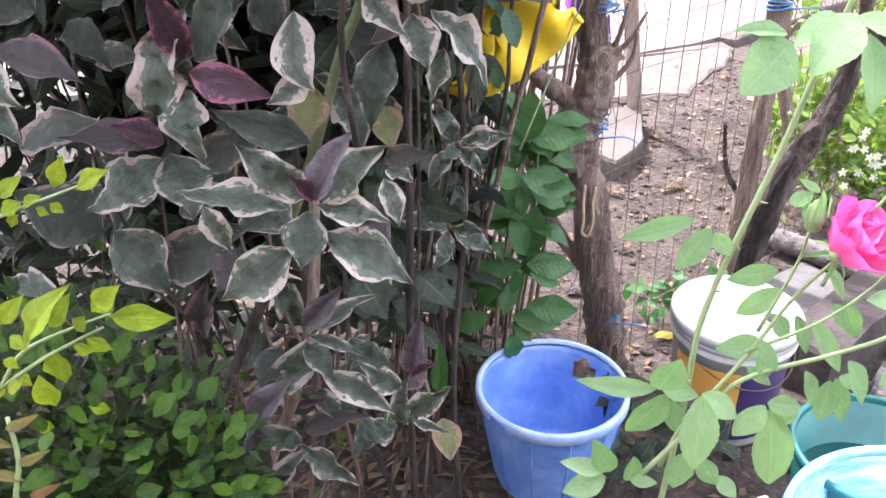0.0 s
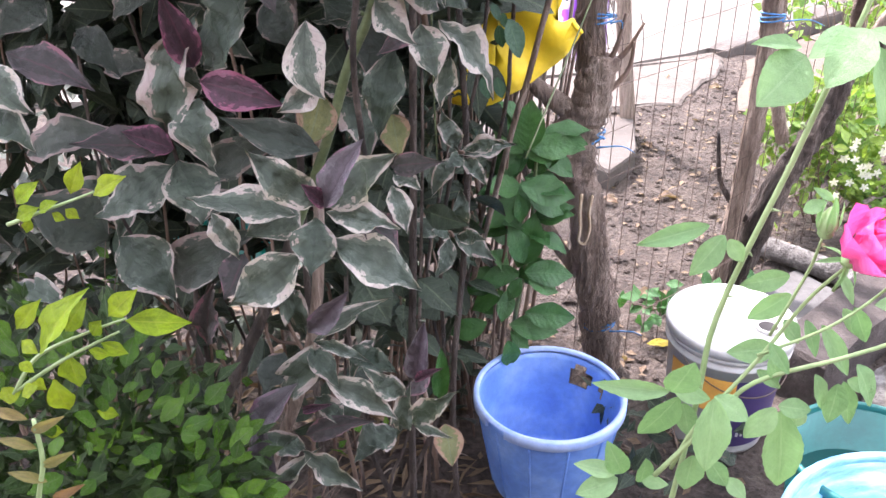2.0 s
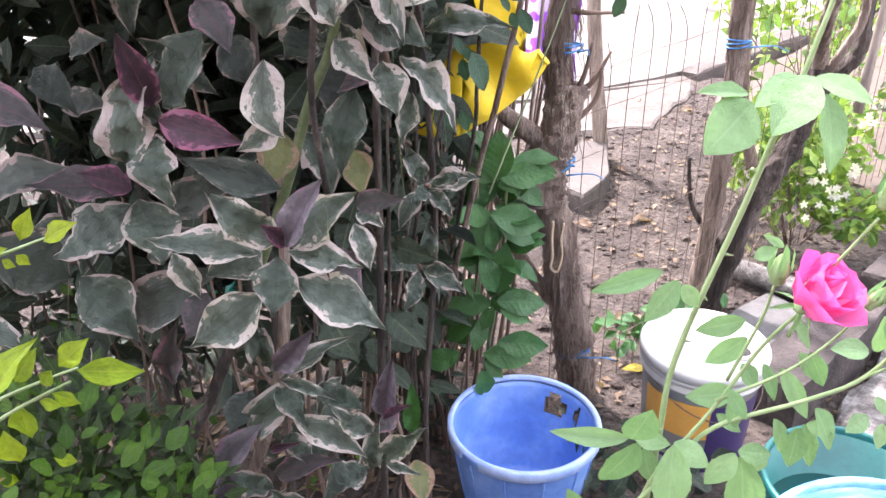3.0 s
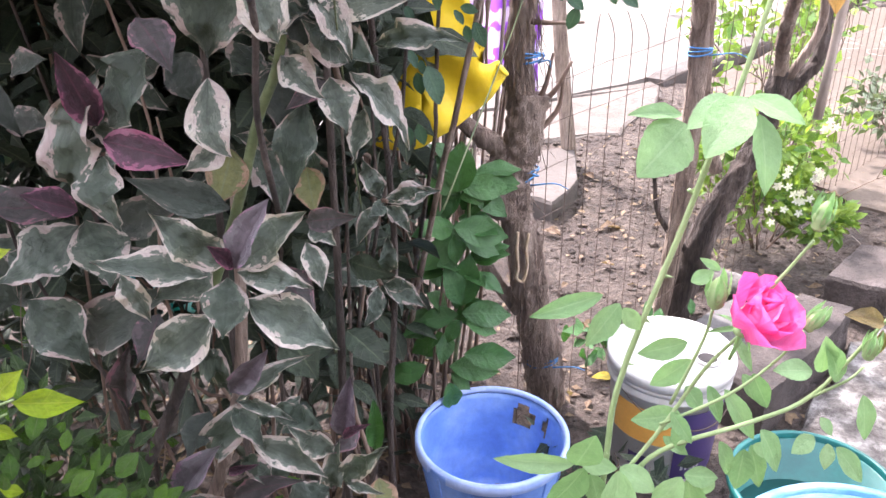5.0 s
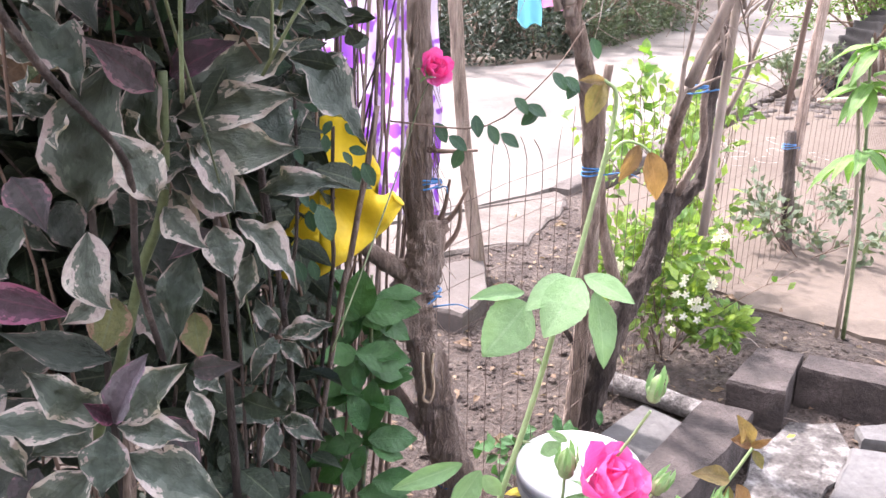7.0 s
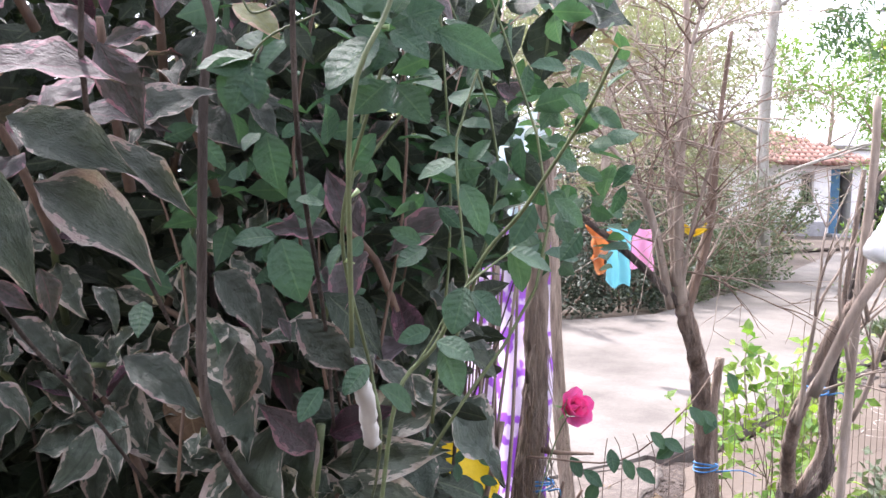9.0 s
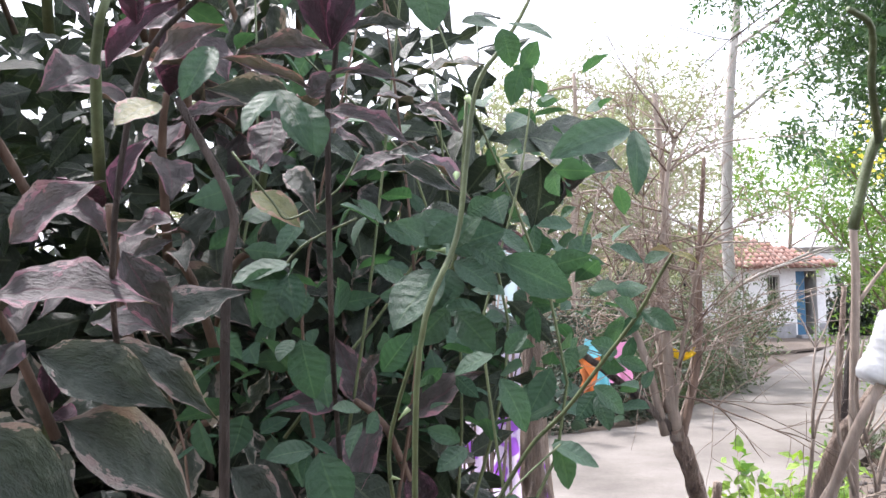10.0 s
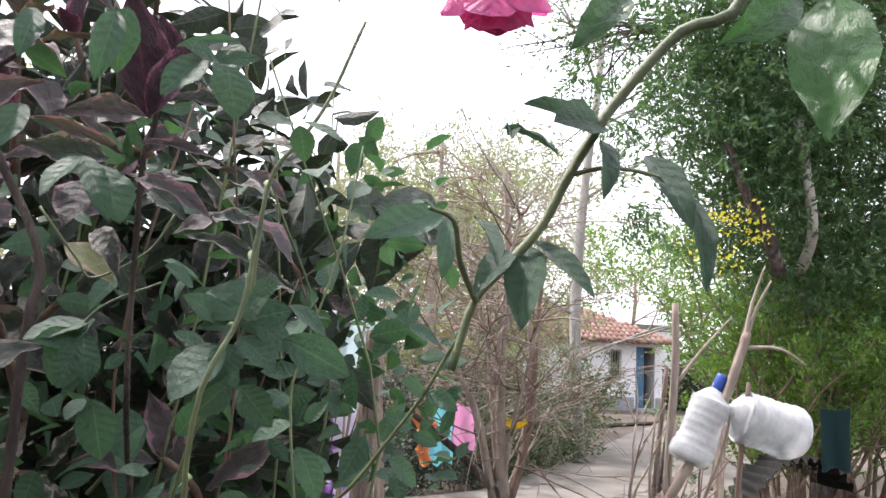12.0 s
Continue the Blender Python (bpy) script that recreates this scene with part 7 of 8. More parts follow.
leaf(R1, ROS, (0.343, 0.35, 1.2), (0.318, 0.342, 1.207), 15, 0.93)
leaf(R1, ROS, (0.349, 0.35, 1.199), (0.346, 0.342, 1.225), 0, 1.05)
leaf(R1, ROS, (0.361, 0.35, 1.192), (0.349, 0.342, 1.222), 7, 0.85)
leaf(R1, ROS, (0.354, 0.35, 1.149), (0.339, 0.342, 1.143), 8, 1.20)
leaf(R1, ROS, (0.364, 0.35, 1.143), (0.362, 0.342, 1.129), -5, 1.20)
leaf(R1, ROS, (0.37, 0.35, 1.14), (0.388, 0.342, 1.118), 0, 0.84)
leaf(R1, ROS, (0.355, 0.35, 1.164), (0.361, 0.342, 1.157), -7, 1.20)
leaf(R1, ROS, (0.378, 0.35, 1.181), (0.383, 0.342, 1.153), -6, 0.86)
leaf(R1, ROS, (0.316, 0.35, 1.142), (0.329, 0.342, 1.141), 0, 1.20)
leaf(R1, ROS, (0.311, 0.35, 1.139), (0.308, 0.342, 1.113), -3, 1.17)
leaf(R1, ROS, (0.301, 0.35, 1.198), (0.314, 0.342, 1.182), 13, 0.84)
leaf(R1, ROS, (0.292, 0.35, 1.225), (0.303, 0.342, 1.207), -11, 0.65)
leaf(H1, CRO_Y, (-0.259, 0.818, 1.198), (-0.269, 0.782, 1.282), 15, 1.02)
leaf(H1, CRO, (-0.253, 0.837, 1.19), (-0.184, 0.783, 1.286), -8, 1.14)
leaf(H1, CRO_Y, (-0.247, 0.797, 1.189), (-0.157, 0.763, 1.177), 23, 1.07)
leaf(H1, CRO, (-0.298, 0.816, 1.116), (-0.277, 0.764, 1.248), -2, 1.00)
leaf(H1, CRO, (-0.255, 0.806, 1.166), (-0.259, 0.754, 1.105), 20, 1.77)
leaf(H1, CRO_P, (-0.297, 0.806, 1.1), (-0.38, 0.754, 1.143), 23, 1.00)
leaf(H1, CRO_Y, (-0.285, 0.782, 1.113), (-0.321, 0.748, 1.146), 17, 1.39)
leaf(H1, CRO, (-0.313, 0.837, 1.066), (-0.395, 0.783, 1.028), 9, 1.55)
leaf(H1, CRO, (-0.3, 0.827, 1.078), (-0.266, 0.773, 1.025), -23, 1.83)
leaf(H1, CRO_D, (-0.286, 0.868, 1.042), (-0.183, 0.812, 1.105), 5, 0.83)
leaf(H2, CRO_D, (-0.111, 0.765, 1.121), (-0.194, 0.715, 1.17), -9, 0.80)
leaf(H1, CRO_D, (-0.442, 0.889, 0.933), (-0.5, 0.831, 1.024), 17, 1.62)
leaf(H1, CRO_L, (-0.458, 0.736, 1.223), (-0.404, 0.704, 1.192), -21, 1.46)
leaf(H1, CRO_L, (-0.47, 0.736, 1.176), (-0.405, 0.704, 1.153), -14, 1.10)
leaf(H1, CRO_P, (-0.481, 0.827, 1.21), (-0.37, 0.773, 1.193), -17, 0.82)
leaf(H1, CRO_D, (-0.443, 0.868, 1.261), (-0.47, 0.812, 1.244), -1, 1.76)
leaf(H1, CRO_D, (-0.433, 0.909, 1.215), (-0.373, 0.851, 1.199), 6, 1.08)
leaf(H1, CRO_D, (-0.526, 0.889, 1.054), (-0.406, 0.831, 1.128), -9, 0.84)
leaf(H1, CRO_D, (-0.427, 0.95, 1.154), (-0.349, 0.89, 1.178), 0, 0.82)
leaf(H1, CRO_D, (-0.363, 0.868, 1.246), (-0.317, 0.812, 1.279), 10, 0.94)
leaf(H2, CRO_V, (-0.094, 0.69, 1.088), (-0.056, 0.66, 1.172), -18, 0.83)
leaf(H2, CRO_Y, (-0.095, 0.695, 1.088), (-0.106, 0.665, 1.123), 12, 1.00)
leaf(H2, CRO_L, (-0.094, 0.715, 1.075), (-0.022, 0.684, 1.149), -9, 1.00)
leaf(H2, CRO_L, (-0.106, 0.715, 1.078), (-0.167, 0.684, 1.147), -24, 1.06)
leaf(H2, CRO_L, (-0.136, 0.726, 1.058), (-0.23, 0.694, 1.115), 22, 0.82)
leaf(H2, CRO, (-0.144, 0.765, 1.063), (-0.183, 0.715, 1.034), -11, 1.85)
leaf(H2, CRO, (-0.113, 0.723, 1.058), (-0.115, 0.677, 1.015), 2, 1.78)
leaf(H2, CRO_L, (-0.096, 0.705, 1.074), (-0.02, 0.675, 1.083), -7, 0.97)
leaf(H2, CRO_P, (-0.068, 0.744, 1.059), (-0.004, 0.696, 1.033), -13, 1.10)
leaf(H2, CRO_L, (-0.092, 0.705, 1.041), (0.007, 0.675, 1.007), 0, 1.08)
leaf(H2, CRO_L, (-0.031, 0.756, 1.083), (-0.011, 0.724, 1.044), -14, 1.17)
leaf(H2, CRO_P, (-0.034, 0.785, 1.094), (0.015, 0.735, 1.121), 24, 0.80)
leaf(H2, CRO_L, (-0.032, 0.787, 1.082), (0, 0.753, 1.082), -20, 1.09)
leaf(H2, CRO_L, (-0.139, 0.736, 1.002), (-0.22, 0.704, 0.949), -16, 1.29)
leaf(H1, CRO_L, (-0.247, 0.767, 1.038), (-0.215, 0.733, 1), 15, 1.22)
leaf(H1, CRO, (-0.416, 0.868, 0.946), (-0.338, 0.812, 0.894), 15, 1.61)
leaf(H1, CRO_D, (-0.367, 0.889, 0.859), (-0.265, 0.831, 0.98), 4, 0.94)
leaf(H1, CRO_P, (-0.235, 0.827, 0.948), (-0.252, 0.773, 0.919), -16, 1.55)
leaf(H2, CRO_B, (-0.113, 0.756, 1.268), (-0.089, 0.724, 1.201), -16, 1.25)
leaf(H2, CRO_L, (-0.104, 0.767, 1.202), (-0.143, 0.733, 1.179), -24, 1.27)
leaf(H2, YEL, (-0.117, 0.827, 1.165), (-0.122, 0.773, 1.13), -24, 1.45)
leaf(H2, CRO, (-0.031, 0.827, 1.217), (-0.052, 0.773, 1.138), -11, 1.04)
leaf(H2, CRO, (-0.101, 0.858, 1.155), (-0.051, 0.802, 1.115), -11, 1.34)
leaf(H2, CRO_D, (-0.064, 0.889, 1.242), (-0.067, 0.831, 1.191), -14, 1.62)
leaf(H2, CRO_L, (-0.046, 0.797, 1.279), (-0.003, 0.763, 1.251), -14, 1.34)
leaf(H2, CRO_P, (-0.006, 0.827, 1.242), (-0.031, 0.773, 1.238), -6, 0.90)
leaf(H2, CRO_L, (0, 0.818, 1.249), (0.019, 0.782, 1.204), -4, 1.61)
leaf(H2, CRO_L, (0.017, 0.859, 1.242), (0.099, 0.821, 1.192), -12, 0.90)
leaf(H2, YEL, (-0.038, 0.847, 1.134), (-0.028, 0.793, 1.112), 10, 1.24)
leaf(H2, CRO_L, (0.031, 0.859, 1.2), (0.017, 0.821, 1.153), 19, 1.08)
leaf(H2, CRO_D, (-0.193, 0.909, 1.253), (-0.158, 0.851, 1.211), 16, 1.43)
leaf(H2, CRO, (-0.086, 0.868, 1.27), (-0.1, 0.812, 1.259), -11, 1.78)
leaf(H1, CRO_P, (-0.329, 0.889, 0.755), (-0.295, 0.831, 0.882), -13, 0.62)
leaf(H2, CRO_V, (-0.159, 0.818, 0.833), (-0.101, 0.782, 0.915), 20, 0.68)
leaf(H2, CRO_L, (-0.154, 0.828, 0.812), (-0.087, 0.792, 0.904), -12, 0.53)
leaf(H2, CRO, (-0.173, 0.858, 0.805), (-0.18, 0.802, 0.914), 0, 0.62)
leaf(H2, CRO_L, (-0.153, 0.818, 0.818), (-0.081, 0.782, 0.825), -5, 0.48)
leaf(H2, CRO, (-0.117, 0.847, 0.784), (-0.044, 0.793, 0.792), -23, 0.84)
leaf(H1, CRO, (-0.222, 0.868, 0.677), (-0.152, 0.812, 0.799), -1, 0.71)
leaf(H2, CRO, (-0.168, 0.847, 0.784), (-0.124, 0.793, 0.774), 2, 1.05)
leaf(H1, CRO_V, (-0.257, 0.818, 0.648), (-0.196, 0.782, 0.761), -14, 0.76)
leaf(H1, CRO, (-0.291, 0.858, 0.593), (-0.333, 0.802, 0.707), -15, 0.71)
leaf(H2, CRO_V, (-0.019, 0.838, 0.74), (-0.006, 0.802, 0.85), -8, 0.62)
leaf(H2, CRO_Y, (-0.017, 0.818, 0.756), (0.014, 0.782, 0.806), -20, 0.45)
leaf(H2, CRO_L, (-0.034, 0.828, 0.721), (-0.079, 0.792, 0.794), -3, 0.79)
leaf(H2, CRO_L, (-0.143, 0.818, 0.756), (-0.04, 0.782, 0.719), -5, 0.81)
leaf(H2, CRO_L, (-0.044, 0.838, 0.648), (-0.031, 0.802, 0.725), 14, 0.81)
leaf(H2, CRO_L, (-0.032, 0.838, 0.662), (0.037, 0.802, 0.745), 13, 0.73)
leaf(H2, CRO_L, (-0.021, 0.828, 0.667), (0.025, 0.792, 0.687), -24, 0.56)
leaf(H2, CRO, (-0.053, 0.868, 0.622), (-0.107, 0.812, 0.623), 14, 1.45)
leaf(H2, CRO_L, (-0.186, 0.818, 0.622), (-0.103, 0.782, 0.577), 19, 0.87)
leaf(H1, CRO_V, (-0.258, 0.797, 0.546), (-0.228, 0.763, 0.7), 21, 0.68)
leaf(H1, CRO_L, (-0.25, 0.807, 0.522), (-0.191, 0.773, 0.634), -3, 0.56)
leaf(H1, CRO_Y, (-0.26, 0.777, 0.544), (-0.199, 0.743, 0.629), -20, 0.68)
leaf(H1, CRO_Y, (-0.268, 0.787, 0.532), (-0.277, 0.753, 0.622), -5, 0.59)
leaf(H2, CRO, (-0.191, 0.847, 0.596), (-0.233, 0.793, 0.675), -2, 0.81)
leaf(H2, CRO_P, (-0.184, 0.837, 0.634), (-0.109, 0.783, 0.719), -5, 0.59)
leaf(H2, CRO_Y, (-0.185, 0.838, 0.68), (-0.146, 0.802, 0.719), 6, 0.44)
leaf(H1, CRO_D, (-0.222, 0.909, 0.73), (-0.252, 0.851, 0.703), 20, 1.69)
leaf(H1, DAR, (-0.479, 0.93, 0.765), (-0.461, 0.87, 0.688), -4, 1.04)
leaf(H2, DAR, (-0.026, 0.98, 0.822), (0.033, 0.92, 0.81), -13, 1.08)
leaf(H2, DAR, (-0.107, 0.95, 0.843), (-0.063, 0.89, 0.802), 6, 1.52)
leaf(H2, GLO, (0.002, 1.03, 0.549), (0.01, 0.97, 0.682), 6, 0.36)
leaf(H2, DAR, (-0.015, 0.98, 0.938), (0.045, 0.92, 0.947), 21, 0.84)
leaf(H2, YEL, (0.019, 0.889, 0.618), (0.034, 0.831, 0.598), -13, 1.38)
leaf(H1, CRO, (-0.555, 0.827, 0.895), (-0.472, 0.773, 0.906), -21, 0.87)
leaf(H1, CRO_D, (-0.568, 0.868, 0.925), (-0.561, 0.812, 0.982), -8, 1.67)
leaf(H2, CRO_L, (-0.135, 0.879, 0.846), (-0.144, 0.841, 0.805), -23, 0.98)
leaf(H2, CRO, (-0.082, 0.878, 0.78), (-0.115, 0.822, 0.771), 23, 1.03)
leaf(H1, CRO_D, (-0.338, 0.909, 0.952), (-0.259, 0.851, 1.025), -2, 0.84)
leaf(H2, CRO, (-0.169, 0.858, 0.69), (-0.125, 0.802, 0.696), 1, 0.99)
leaf(H2, CRO_P, (-0.001, 0.868, 0.729), (-0.029, 0.812, 0.722), -23, 0.91)
leaf(H2, CRO, (-0.103, 0.868, 0.684), (-0.136, 0.812, 0.682), 11, 1.21)
leaf(H2, CRO, (-0.106, 0.744, 1.293), (-0.074, 0.696, 1.433), 12, 1.19)
leaf(H2, CRO, (-0.055, 0.785, 1.323), (-0.047, 0.735, 1.433), -19, 0.84)
leaf(H2, CRO_L, (-0.028, 0.695, 1.317), (-0.048, 0.665, 1.388), 7, 1.27)
leaf(H2, CRO_L, (-0.095, 0.675, 1.541), (-0.078, 0.645, 1.49), 24, 1.80)
leaf(H2, CRO_L, (-0.093, 0.675, 1.541), (-0.109, 0.645, 1.532), -8, 1.38)
leaf(H2, CRO_D, (-0.117, 0.765, 1.524), (-0.068, 0.715, 1.475), -22, 1.12)
leaf(H2, CRO, (-0.127, 0.723, 1.488), (-0.072, 0.677, 1.433), -24, 1.16)
leaf(H2, CRO_P, (-0.029, 0.744, 1.409), (-0.061, 0.696, 1.461), -15, 1.05)
leaf(H2, CRO_Y, (-0.016, 0.756, 1.421), (0.042, 0.724, 1.456), 18, 1.00)
leaf(H2, CRO_L, (0.092, 0.818, 1.428), (0.047, 0.782, 1.49), 13, 0.61)
leaf(H2, CRO_L, (-0.024, 0.838, 1.38), (0.096, 0.802, 1.45), 6, 0.91)
leaf(H2, CRO_L, (-0.027, 0.818, 1.368), (0.09, 0.782, 1.396), 24, 0.86)
leaf(H2, CRO_L, (-0.012, 0.797, 1.359), (0.088, 0.763, 1.341), 23, 1.21)
leaf(H2, CRO_L, (-0.011, 0.787, 1.346), (0.04, 0.753, 1.302), -1, 1.04)
leaf(H2, CRO, (0.042, 0.868, 1.379), (0.087, 0.812, 1.34), -4, 1.37)
leaf(H2, CRO, (0.081, 0.95, 1.417), (0.183, 0.89, 1.356), -23, 1.11)
leaf(H2, CRO, (0.072, 0.97, 1.383), (0.124, 0.91, 1.374), -7, 0.92)
leaf(H2, CRO_L, (0.045, 0.879, 1.268), (0.127, 0.841, 1.3), 7, 0.80)
leaf(H2, CRO_V, (0.005, 0.756, 1.478), (0.05, 0.724, 1.521), -12, 1.25)
leaf(H2, CRO, (0.003, 0.682, 1.518), (-0.043, 0.638, 1.557), 22, 1.24)
leaf(H2, CRO_L, (0.045, 0.859, 1.489), (0.111, 0.821, 1.49), 2, 1.28)
leaf(H2, CRO_L, (-0.007, 0.715, 1.547), (0.032, 0.684, 1.508), 10, 1.30)
leaf(H2, CRO_Y, (0.058, 0.756, 1.509), (0.051, 0.724, 1.557), 10, 1.37)
leaf(H2, DRY, (-0.177, 0.827, 1.455), (-0.156, 0.773, 1.406), 19, 1.05)
leaf(H2, CRO_P, (-0.162, 0.723, 1.335), (-0.123, 0.677, 1.308), -18, 1.32)
leaf(H2, CRO, (0.019, 0.827, 1.262), (-0.01, 0.773, 1.317), -12, 1.16)
leaf(H2, CRO_D, (-0.153, 0.765, 1.383), (-0.161, 0.715, 1.41), 12, 1.60)
leaf(H2, CRO, (0.118, 0.93, 1.528), (0.075, 0.87, 1.558), 11, 1.25)
leaf(H2, CRO_D, (0.156, 1.08, 1.443), (0.114, 1.02, 1.47), 20, 0.99)
leaf(H2, CRO_D, (-0.109, 0.785, 1.556), (-0.059, 0.735, 1.529), 22, 1.16)
leaf(H2, CRO_D, (-0.034, 0.889, 1.254), (-0.042, 0.831, 1.324), -8, 1.12)
leaf(H2, CRO, (-0.084, 0.827, 1.414), (-0.102, 0.773, 1.451), 18, 1.16)
leaf(R1, ROS, (0.249, 0.357, 1.356), (0.224, 0.333, 1.339), -9, 1.39)
leaf(R1, ROS, (0.274, 0.362, 1.368), (0.247, 0.338, 1.365), 13, 0.82)
leaf(R1, ROS, (0.277, 0.351, 1.372), (0.254, 0.329, 1.352), 10, 1.21)
leaf(R1, ROS, (0.287, 0.357, 1.361), (0.292, 0.333, 1.328), -16, 0.83)
leaf(R1, ROS, (0.282, 0.362, 1.369), (0.302, 0.338, 1.364), -1, 0.79)
leaf(R1, ROS, (0.249, 0.367, 1.358), (0.218, 0.343, 1.368), 14, 0.46)
leaf(R2, ROS_D, (0.176, 0.450, 1.800), (0.132, 0.420, 1.788), -9, 0.71)
leaf(R2, ROS_D, (0.179, 0.450, 1.799), (0.174, 0.420, 1.767), -5, 0.52)
leaf(R2, ROS_D, (0.103, 0.073, 1.739), (0.104, 0.058, 1.734), -18, 0.35)
leaf(R2, ROS_D, (0.113, 0.078, 1.736), (0.107, 0.062, 1.727), 22, 0.53)
leaf(R2, ROS_D, (0.113, 0.077, 1.737), (0.117, 0.062, 1.73), 1, 0.41)
leaf(R2, ROS_D, (0.11, 0.078, 1.735), (0.102, 0.062, 1.731), 6, 0.36)
leaf(R2, ROS_D, (0.123, 0.077, 1.755), (0.109, 0.062, 1.755), -15, 0.35)
leaf(R2, ROS_D, (0.124, 0.077, 1.756), (0.113, 0.062, 1.753), -19, 0.60)
leaf(R2, ROS_D, (0.124, 0.078, 1.754), (0.121, 0.062, 1.745), -20, 0.35)
leaf(R2, ROS_D, (0.108, 0.078, 1.754), (0.112, 0.062, 1.749), -23, 0.26)
leaf(R2, ROS_D, (0.109, 0.078, 1.753), (0.106, 0.062, 1.752), 1, 0.23)
leaf(R2, ROS_D, (0.132, 0.078, 1.752), (0.132, 0.062, 1.742), 11, 0.48)
leaf(R2, ROS_D, (0.14, 0.078, 1.746), (0.135, 0.062, 1.732), -6, 0.30)
leaf(R2, GLO, (0.159, 0.068, 1.778), (0.147, 0.053, 1.755), 24, 0.75)
leaf(R2, GLO, (0.152, 0.067, 1.776), (0.136, 0.053, 1.766), -21, 0.50)
leaf(R2, GLO, (0.124, 0.068, 1.773), (0.112, 0.053, 1.762), -10, 0.41)
leaf(R2, ROS_D, (0.089, 1.05, 1.341), (0.105, 1.04, 1.327), 16, 1.0)
leaf(R2, ROS_D, (0.081, 1.05, 1.327), (0.067, 1.04, 1.313), 11, 1.0)
leaf(R2, ROS_D, (0.074, 1.05, 1.275), (0.083, 1.04, 1.257), -8, 1.0)
leaf(R2, ROS_D, (0.124, 1.05, 1.311), (0.112, 1.04, 1.297), 6, 1.0)
leaf(R2, ROS_D, (0.141, 1.05, 1.307), (0.157, 1.04, 1.294), 14, 1.0)
leaf(R2, ROS_D, (0.114, 1.05, 1.293), (0.116, 1.04, 1.272), -13, 1.0)
leaf(R2, ROS_D, (0.145, 1.05, 1.273), (0.166, 1.04, 1.27), 12, 1.0)
leaf(R2, ROS_D, (0.137, 1.05, 1.269), (0.149, 1.04, 1.254), -20, 1.0)
leaf(R2, ROS_D, (0.152, 1.05, 1.249), (0.157, 1.04, 1.23), 18, 1.0)
leaf(R2, ROS_D, (0.163, 1.05, 1.253), (0.177, 1.04, 1.224), 4, 1.0)
leaf(R2, ROS_D, (0.077, 1.05, 1.217), (0.087, 1.04, 1.197), -19, 1.0)
leaf(R2, ROS_D, (0.092, 1.05, 1.204), (0.094, 1.04, 1.188), 14, 1.0)
leaf(R2, ROS_D, (0.097, 1.05, 1.196), (0.123, 1.04, 1.148), -18, 1.0)
leaf(R2, ROS_D, (0.087, 1.05, 1.187), (0.092, 1.04, 1.16), 13, 1.0)
leaf(R2, ROS_D, (0.066, 1.05, 1.114), (0.076, 1.04, 1.087), 5, 1.0)
leaf(R2, ROS_D, (0.086, 1.05, 1.114), (0.094, 1.04, 1.088), 14, 1.0)

# ---- small-leaved shrubs ----
def small_shrub(name, at, reach, n, shapes, size, label, seed, cloud, cloud_mat, stems=14, tall=0.9):
    r = random.Random(seed)
    s = thing(name, at, label, "shrub")
    bm, tips = bmesh.new(), []
    for k in range(stems):
        a = r.uniform(0, 6.28)
        branching(bm, Vector(at) + Vector((math.cos(a), math.sin(a), 0)) * 0.05, (math.cos(a) * reach, math.sin(a) * reach, tall), tall * r.uniform(0.4, 0.6), 0.004, r, 2, tips, 0.8, 5, 0, 2)
    part("stem", bm, TWIG, s)
    for k in range(n):
        p, d = r.choice(tips)
        p = p + some_way(r, 0) * 0.02
        piece("leaf", r.choice(shapes), s, leaf_pose(p, d + some_way(r, 0.2), size * r.uniform(0.7, 1.25), SIGHT + UP * 0.6, r.uniform(-0.6, 0.6)))
    leaf_cloud("foliage", cloud_mat, s, [(r.choice(tips)[0] + some_way(r, 0) * r.uniform(0.01, 0.06), some_way(r, 0.1)) for _ in range(cloud)], size, 0.55, r, 0.5)
    return s


def clump(plant, shapes, centre, size3, n, size, r, face=None, up=0.3, name="leaf"):
    """Leaves set in an uneven cushion, most of them near its outside."""
    c = Vector(centre)
    for k in range(n):
        d = some_way(r, 0.1)
        q = r.uniform(0.45, 1.0) ** 0.5
        p = c + Vector((d.x * size3[0], d.y * size3[1], d.z * size3[2])) * q
        piece(name, r.choice(shapes), plant, leaf_pose(p, d + some_way(r, up) * 0.8, size * r.uniform(0.65, 1.25), face or (UP + d + SIGHT * 0.5), r.uniform(-0.5, 0.5)))


def cushion(plant, mat, centre, size3, n, size, r, name="foliage"):
    c = Vector(centre)
    spots = []
    for k in range(n):
        d = some_way(r, 0.0)
        q = r.uniform(0.1, 1.0) ** 0.5
        spots.append((c + Vector((d.x * size3[0], d.y * size3[1], d.z * size3[2])) * q, d + some_way(r, 0.3)))
    leaf_cloud(name, mat, plant, spots, size, 0.55, r, 0.5)


dr = random.Random(14)
DU = small_shrub("lime_green_shrub", (-0.46, 0.66, 0.10), 0.40, 20, DUR_G, 0.032, "small-leaved green shrub with bright lime shoots", 5, 300, DURANTA_G, 14, 0.75)
# inner leaves in the shade-toned green make the dark gaps
cushion(DU, SHADE_GREEN, (-0.45, 0.70, 0.60), (0.26, 0.12, 0.36), 2600, 0.034, dr)
clump(DU, DUR_G, (-0.42, 0.64, 0.70), (0.23, 0.10, 0.28), 300, 0.034, dr)
DU2 = small_shrub("lime_green_shrub", (-0.34, 0.68, 0.10), 0.30, 20, DUR_G, 0.032, "low small-leaved bright green shrub", 6, 200, DURANTA_G, 10, 0.5)
cushion(DU2, SHADE_GREEN, (-0.33, 0.68, 0.50), (0.16, 0.09, 0.28), 1500, 0.034, dr)
